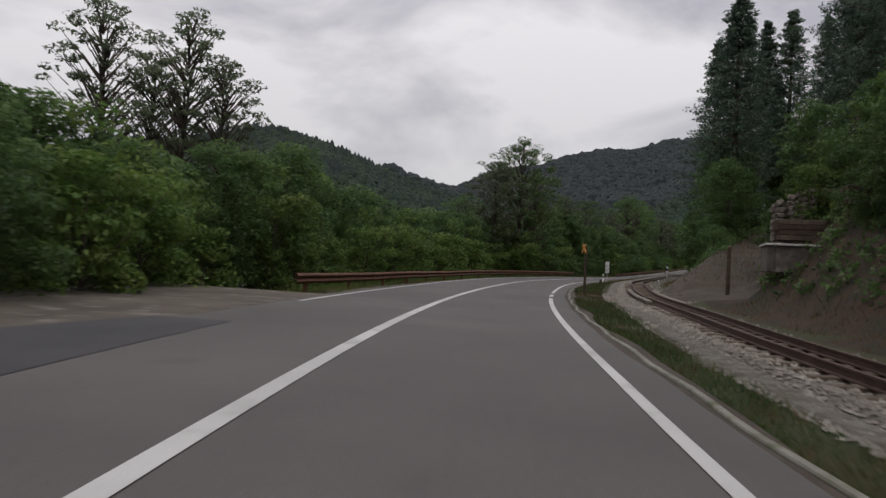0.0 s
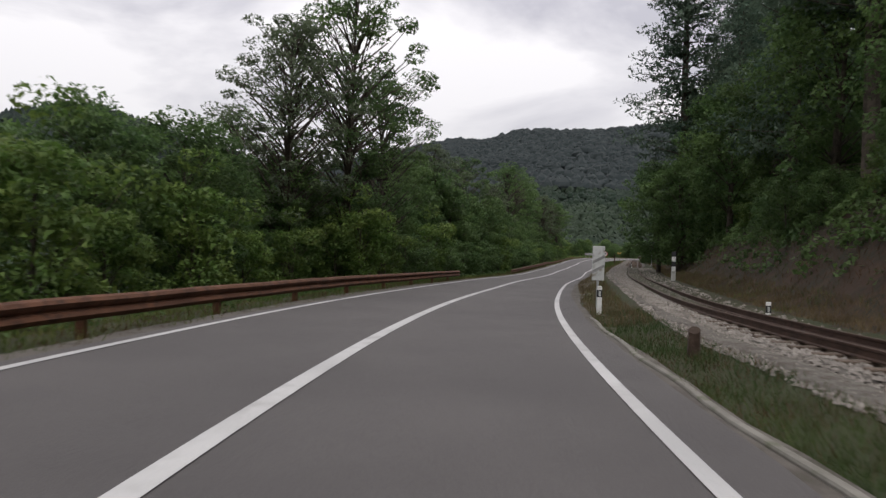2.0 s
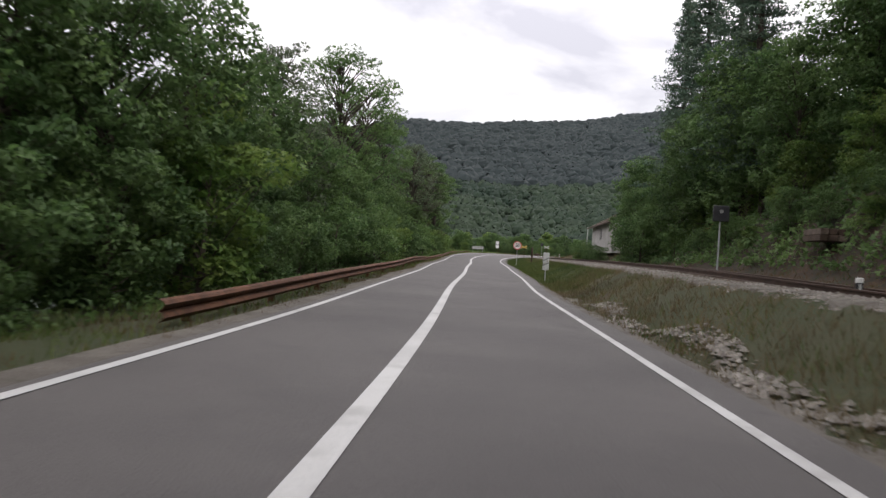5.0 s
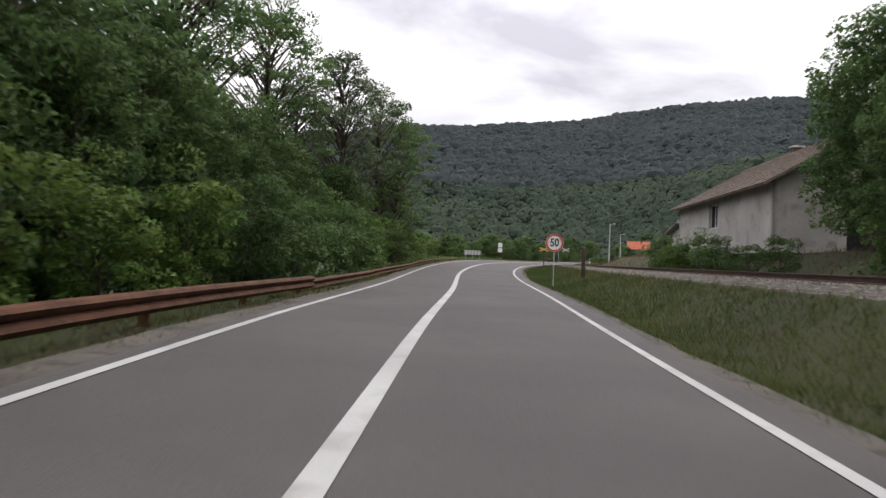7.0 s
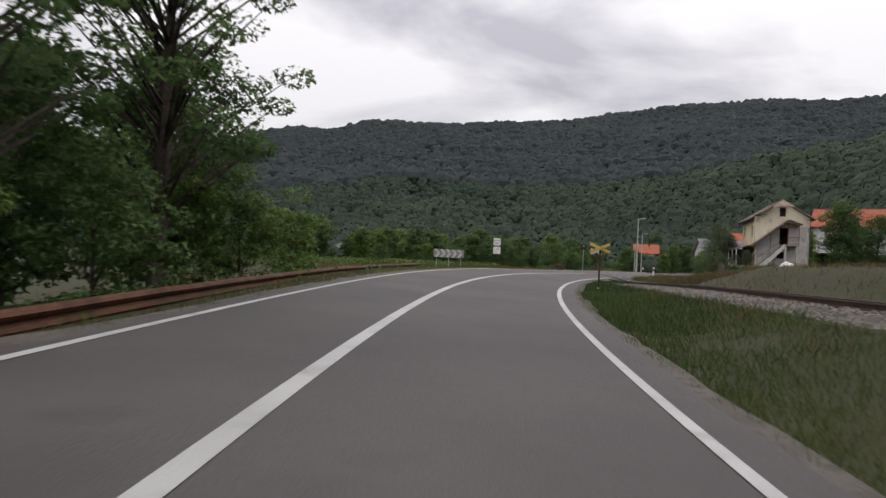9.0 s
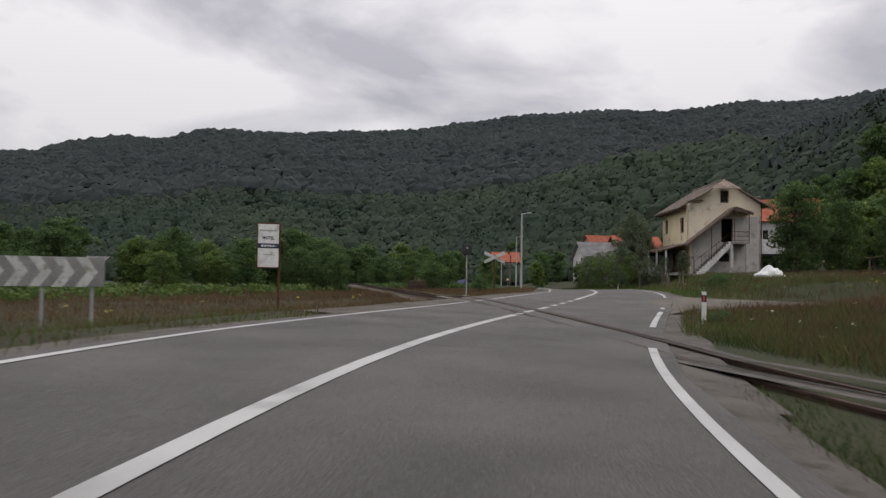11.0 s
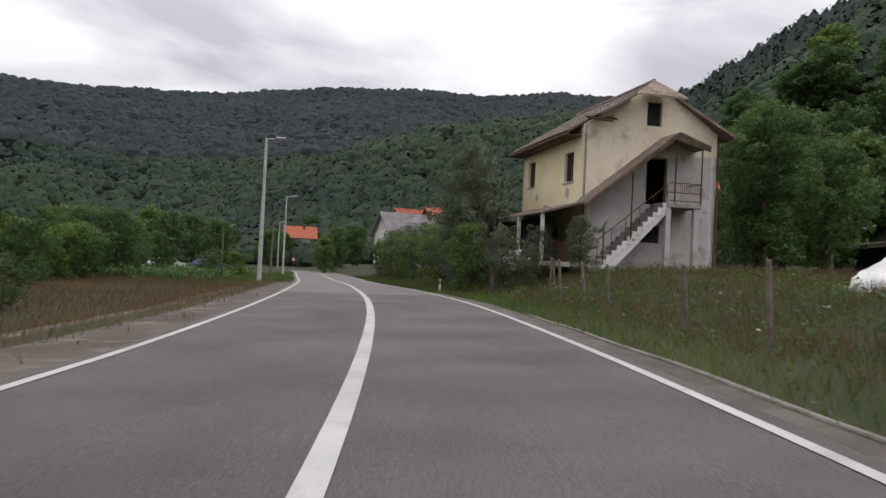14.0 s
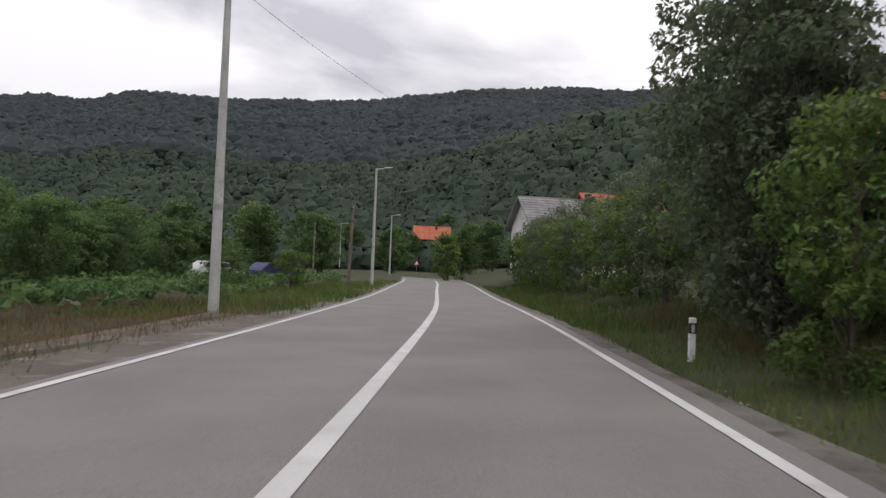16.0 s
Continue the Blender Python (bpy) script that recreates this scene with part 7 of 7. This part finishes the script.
# ---- woods on the hills ----
def far_woods(name, count, seed, material, cone, label, r_lo, r_hi, az_lo, az_hi, size, per=0, leaf=0.5):
    """Many small rounded or pointed crowns, one closed lump each, clothed in leaf clumps where per is given."""
    r = np.random.RandomState(seed)
    az = np.radians(r.uniform(az_lo, az_hi, count))
    rr = np.sqrt(r.uniform(r_lo ** 2, r_hi ** 2, count))
    x, y = MIDDLE[0] + rr * np.sin(az), MIDDLE[1] + rr * np.cos(az)
    _, _, far = along(np.stack([x, y], 1), CENTRE, ACROSS)
    R = np.interp(np.degrees(az), RIDGE[:, 0], RIDGE[:, 1])
    ok = (far > 70) & (rr < R + 12) & (np.hypot(x - 178, y - 257) > 16) & (np.hypot(x - 176, y - 305) > 16) & (np.hypot(x - 195, y - 312) > 16)
    x, y, rr = x[ok], y[ok], rr[ok]
    z = lie(x, y)
    n = len(x)
    h = size * r.uniform(0.6, 1.4, n)
    sides, levels = 5, ((0.3, 0.0), (0.56, 0.3), (0.46, 0.66), (0.14, 0.92)) if not cone else ((0.22, 0.0), (0.36, 0.25), (0.24, 0.62), (0.04, 1.0))
    k_l = len(levels)
    co = np.empty((n, k_l, sides, 3))
    turn = r.uniform(0, 6.28, n)[:, None]
    for q, (w, zz) in enumerate(levels):
        a = np.arange(sides)[None] * 2 * np.pi / sides + turn
        k = w * r.uniform(0.7, 1.3, (n, sides)) * h[:, None]
        co[:, q, :, 0], co[:, q, :, 1] = x[:, None] + np.cos(a) * k, y[:, None] + np.sin(a) * k
        co[:, q, :, 2] = z[:, None] - 0.8 + h[:, None] * (zz + r.uniform(-0.07, 0.07, (n, sides)))
    one = []
    for q in range(k_l - 1):
        for c in range(sides):
            one.append((q * sides + c, q * sides + (c + 1) % sides, (q + 1) * sides + (c + 1) % sides, (q + 1) * sides + c))
    one = np.array(one)
    faces = (np.arange(n)[:, None, None] * (k_l * sides) + one[None]).reshape(-1, 4)
    me = bpy.data.meshes.new(name)
    me.vertices.add(n * k_l * sides)
    me.vertices.foreach_set("co", co.astype(np.float32).ravel())
    me.loops.add(len(faces) * 4)
    me.loops.foreach_set("vertex_index", faces.astype(np.int32).ravel())
    me.polygons.add(len(faces))
    me.polygons.foreach_set("loop_start", np.arange(len(faces), dtype=np.int32) * 4)
    me.polygons.foreach_set("use_smooth", np.ones(len(faces), bool))
    me.materials.append(material)
    me.update(calc_edges=True)
    out = co - co.mean((1, 2))[:, None, None]
    out = out / np.linalg.norm(out, axis=-1)[..., None] * 0.45 + r.normal(0, 0.15, co.shape) + np.array((0, 0, 1.0))
    me.normals_split_custom_set_from_vertices((out / np.linalg.norm(out, axis=-1)[..., None]).reshape(-1, 3).tolist())
    if per:
        mid = np.stack([x, y, z - 0.8 + h * 0.5], 1)
        v, soft = leaf_blades(r, mid, np.stack([h * 0.52, h * 0.52, h * 0.5], 1), per, leaf, shell=0.8)
        tagged(new("woods_foliage", np_mesh("woods_foliage", v, 3, [material], normals=soft)), "leaf clumps of the hillside trees", "woods", kind="stuff")
    return tagged(new(name, me), label, "woods", kind="stuff")


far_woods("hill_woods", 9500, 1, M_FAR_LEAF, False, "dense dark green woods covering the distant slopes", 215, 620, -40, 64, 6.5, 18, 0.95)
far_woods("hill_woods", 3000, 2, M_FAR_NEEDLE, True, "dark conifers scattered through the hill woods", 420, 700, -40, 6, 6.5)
# ridge woods wear the haze-tinted colour
far_woods("hill_woods", 12000, 5, M_FAR_HAZE, False, "dark woods on the high distant ridge, tinted bluish for haze", 600, 1210, -12, 66, 11.0)
far_woods("hill_woods", 2600, 6, M_FAR_HAZE, False, "uneven tree tops along the high distant crest", 1165, 1212, -12, 66, 9.0)
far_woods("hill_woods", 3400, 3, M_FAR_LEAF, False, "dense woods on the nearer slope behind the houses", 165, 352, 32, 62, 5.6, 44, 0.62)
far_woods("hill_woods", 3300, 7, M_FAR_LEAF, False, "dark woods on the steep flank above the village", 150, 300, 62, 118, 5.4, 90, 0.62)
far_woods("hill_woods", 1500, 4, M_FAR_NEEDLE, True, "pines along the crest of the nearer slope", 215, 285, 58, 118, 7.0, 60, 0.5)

# ---- grass ----
def grass(name, count, y0, y1, d0, d1, h0, h1, wide, material, label, seed, patch=0.0, lean=0.9, clear_track=1.7, category="grass", lane=4.2):
    """Single bent blades between two stations of the road and two ways across it."""
    r = np.random.RandomState(seed)
    ys, d = r.uniform(y0, y1, count), r.uniform(d0, d1, count)
    f = lambda col: np.interp(ys, CENTRE[:, 1], col)
    x, y = f(CENTRE[:, 0]) + f(ACROSS[:, 0]) * d, ys + f(ACROSS[:, 1]) * d
    p = np.stack([x, y], 1)
    i, dd, _ = along(p, CENTRE, ACROSS)
    j, e, _ = along(p, LINE, LINE_ACROSS)
    ty = LINE[j, 1]
    ok = (np.abs(e) > clear_track) & (dd > WR[i] + 0.62) | (dd < -WL[i] - 0.38) & (np.abs(e) > clear_track)
    ok &= ~((np.abs(ty - 33) < lane) & (dd > 0)) & ~((dd > 0) & (ys > 216.6) & (ys < 227) & (dd < WR[i] + 0.2 + np.interp(ys, EXIT_Y, EXIT_D)))
    ok &= lumps(x, y, 3.2, seed) + r.normal(0, 0.12, count) > patch - 1
    x, y = x[ok], y[ok]
    n = len(x)
    z = lie(x, y) - 0.02
    h = r.uniform(h0, h1, n) * (0.75 + 0.35 * lumps(x, y, 2.1, seed + 1))
    a, b = r.uniform(0, 6.28, n), r.uniform(0, 6.28, n)
    w = wide * r.uniform(0.6, 1.3, n) / 2
    sx, sy = np.cos(a) * w, np.sin(a) * w
    lx, ly = np.cos(b) * h * lean * r.uniform(0.1, 1, n), np.sin(b) * h * lean * r.uniform(0.1, 1, n)
    v = np.stack([np.stack([x - sx, y - sy, z], 1), np.stack([x + sx, y + sy, z], 1), np.stack([x + lx, y + ly, z + h], 1)], 1)
    return tagged(new(name, np_mesh(name, v.reshape(-1, 3), 3, [material])), label, category, kind="stuff")


grass("grass", 110000, -8, 60, 3.5, 6.4, 0.05, 0.22, 0.011, M_GRASS_DEEP, "short green grass between the asphalt and the ballast", 11, 0.55, clear_track=1.65)
grass("grass", 90000, 56, 128, 3.5, 9.5, 0.1, 0.36, 0.013, M_GRASS_DRY, "brownish dry grass on the verge by the railway", 12, 0.6, clear_track=1.8)
grass("grass", 30000, 60, 128, 3.6, 9.5, 0.10, 0.34, 0.014, M_GRASS, "green tufts among the dry verge grass", 13, 1.0, clear_track=1.8)
grass("grass", 150000, 122, 194, 3.5, 9.0, 0.08, 0.32, 0.012, M_GRASS, "green grass strip between road and railway", 14, 0.45, clear_track=2.0)
grass("grass", 16000, 130, 205, 6.0, 16, 0.18, 0.42, 0.035, M_GRASS_DRY, "dry grass along the railway embankment", 15, 0.85, clear_track=1.8)
grass("grass", 52000, 21, 212, -6.2, -3.0, 0.1, 0.36, 0.016, M_GRASS, "ragged grass under the crash barrier", 16, 0.85)
grass("grass", 60000, 21, 212, -4.6, -2.6, 0.05, 0.22, 0.015, M_GRASS_RED, "dry grass litter beside the edge line", 17, 0.9)
grass("grass", 110000, 222, 264, 3.5, 17, 0.12, 0.42, 0.013, M_GRASS, "tall unmown green meadow grass", 18, 0.5)
grass("grass", 110000, 205, 266, 5.2, 24, 0.25, 0.72, 0.014, M_GRASS_RED, "tall dry meadow grass gone to seed", 19, 0.85)
grass("grass", 170000, 208, 270, -26, -4.2, 0.1, 0.42, 0.013, M_GRASS_RED, "reddish dry grass across the fallow field", 20, 0.45)
grass("grass", 9000, 205, 272, -24, -3.4, 0.1, 0.3, 0.022, M_GRASS, "green grass patches in the fallow field", 21, 1.0)
grass("grass", 26000, 205, 223, 3.8, 16, 0.25, 0.6, 0.014, M_GRASS_RED, "tall brown grass around the delineator by the crossing", 22, 0.8)
grass("grass", 16000, 262, 300, 3.5, 8, 0.2, 0.5, 0.04, M_GRASS, "green verge grass below the garden trees", 23, 0.8)
grass("grass", 14000, 262, 300, -9, -3.4, 0.2, 0.5, 0.04, M_GRASS, "verge grass below the street lamps", 24, 0.85)


def undergrowth(name, count, y0, y1, e0, e1, h, size, material, label, seed, line=LINE, across=LINE_ACROSS, ramp=2.6):
    """Low leafy growth on the bank above the track."""
    r = np.random.RandomState(seed)
    ys, e = r.uniform(y0, y1, count), r.uniform(e0, e1, count)
    f = lambda col: np.interp(ys, line[:, 1], col)
    x, y = f(line[:, 0]) + f(across[:, 0]) * e, ys + f(across[:, 1]) * e
    ok = (np.abs(along(np.stack([x, y], 1), LINE, LINE_ACROSS)[1]) > 2.2) & (off_ramp(np.stack([x, y], 1))[0] > ramp) & (lumps(x, y, 2.6, seed) + r.normal(0, 0.1, count) > -0.12)
    x, y = x[ok], y[ok]
    c = np.stack([x, y, lie(x, y) + 0.05 + h * (0.5 + 0.5 * lumps(x, y, 1.7, seed + 3))], 1)
    v, nrm = leaf_blades(r, c, np.full((len(c), 3), 0.28) * (1, 1, 0.7), 9, size)
    return tagged(new(name, np_mesh(name, v, 3, [material], normals=nrm)), label, "undergrowth", kind="stuff")


undergrowth("undergrowth", 6400, -6, 122, 3.4, 10.5, 0.3, 0.11, M_LEAF, "low dark leafy undergrowth on the earth bank", 5)
undergrowth("undergrowth", 5200, 40, 112, 4.2, 9.0, 0.45, 0.1, M_LEAF, "dense leafy growth climbing the bank above the track", 15, ramp=1.7)
undergrowth("undergrowth", 420, 226, 250, 5, 13, 0.3, 0.06, M_LEAF, "leafy bramble patches in the meadow", 16, CENTRE, ACROSS)
undergrowth("undergrowth", 3000, 96, 150, 2.9, 6.5, 0.35, 0.09, M_LEAF, "green shrubs creeping down the earth bank", 17)
undergrowth("undergrowth", 900, 8, 30, 5.5, 13, 0.5, 0.13, M_LEAF_PALE, "yellow-green growth above the stone wall", 6)
undergrowth("undergrowth", 3600, 258, 306, -30, -8, 0.9, 0.13, M_LEAF, "bushy green growth beyond the street lamps", 7, CENTRE, ACROSS)
undergrowth("undergrowth", 2400, 206, 232, -34, -15, 0.5, 0.1, M_LEAF_PALE, "weedy green growth behind the roadside boards", 8, CENTRE, ACROSS)
undergrowth("undergrowth", 900, 226, 258, 5, 14, 0.2, 0.05, M_LEAF, "leafy weeds among the meadow grass", 9, CENTRE, ACROSS)
undergrowth("undergrowth", 1100, 40, 205, -5.4, -4.0, 0.2, 0.06, M_LEAF, "leafy weeds below the crash barrier", 10, CENTRE, ACROSS)
grass("grass", 60000, -8, 124, 6.5, 15, 0.08, 0.34, 0.016, M_GRASS_RED, "dry reddish stalks and litter on the earth bank", 35, 0.7, clear_track=1.9)
grass("grass", 22000, -8, 124, 7.5, 15, 0.1, 0.36, 0.02, M_GRASS_DEEP, "sparse green growth on the earth bank", 36, 0.95, clear_track=2.6)
grass("grass", 34000, -8, 60, 3.5, 6.4, 0.06, 0.24, 0.011, M_GRASS_RED, "brown stalks among the short verge grass", 40, 0.85, clear_track=1.65)
grass("grass", 15000, 27, 40, 3.5, 5.6, 0.03, 0.13, 0.011, M_GRASS_RED, "short trodden brown grass by the dirt crossing", 37, 0.75, clear_track=1.2, lane=0)
grass("grass", 9000, 27, 40, 3.5, 5.2, 0.03, 0.12, 0.011, M_GRASS, "trodden green grass by the dirt crossing", 38, 0.9, clear_track=1.2, lane=0)
grass("grass", 26000, 207, 218, 3.5, 8.5, 0.12, 0.42, 0.012, M_GRASS, "green grass and weeds round the delineator post", 39, 0.6)
grass("grass", 50000, 182, 216, 3.7, 9.0, 0.08, 0.28, 0.013, M_GRASS_DEEP, "low green grass beside the approach to the crossing", 31, 0.5, clear_track=1.5)
grass("grass", 16000, 192, 207.5, 3.5, 6.6, 0.06, 0.2, 0.013, M_GRASS_DEEP, "low green grass creeping up to the rails", 33, 0.3, clear_track=0.55)


def flower_heads(name, count, y0, y1, d0, d1, h0, h1, size, material, label, seed):
    """Small flat flower heads on thin stems."""
    r = np.random.RandomState(seed)
    out, which = [], []
    for k in range(count):
        ys, d = r.uniform(y0, y1), r.uniform(d0, d1)
        x, y = beside(ys, d)
        if abs(along(np.array([(x, y)]), LINE, LINE_ACROSS)[1][0]) < 1.8:
            continue
        z, h = z_at(x, y), r.uniform(h0, h1)
        s = size * r.uniform(0.6, 1.3)
        for q in range(5):
            cx, cy, cz = x + r.normal(0, s * 0.6), y + r.normal(0, s * 0.6), z + h + r.normal(0, s * 0.25)
            t = r.uniform(0, 6.28)
            for m in range(4):
                a = t + m * 1.571
                out.append((cx + math.cos(a) * s * 0.45, cy + math.sin(a) * s * 0.45, cz + r.normal(0, s * 0.08)))
        out += [(x - 0.004, y, z), (x + 0.004, y, z), (x + 0.003, y, z + h), (x - 0.003, y, z + h)]
        which += [0] * 5 + [1]
    return tagged(new(name, np_mesh(name, np.array(out), 4, [material, M_GRASS], which)), label, "flowers", kind="stuff")


flower_heads("wild_flowers", 45, 222, 250, 4.2, 12, 0.35, 0.7, 0.05, M_FLOWER, "white umbel flowers in the meadow grass", 1)
flower_heads("wild_flowers", 30, 190, 214, 4.4, 8, 0.3, 0.6, 0.05, M_FLOWER, "white umbel flowers near the crossing", 2)
flower_heads("wild_flowers", 26, 222, 234, 9, 16, 0.7, 1.15, 0.09, M_YELLOW_FLOWER, "yellow flowering weeds in the meadow", 3)
flower_heads("wild_flowers", 14, 206, 222, -10, -5, 0.2, 0.4, 0.06, M_YELLOW_FLOWER, "yellow weeds below the roadside sign", 4)
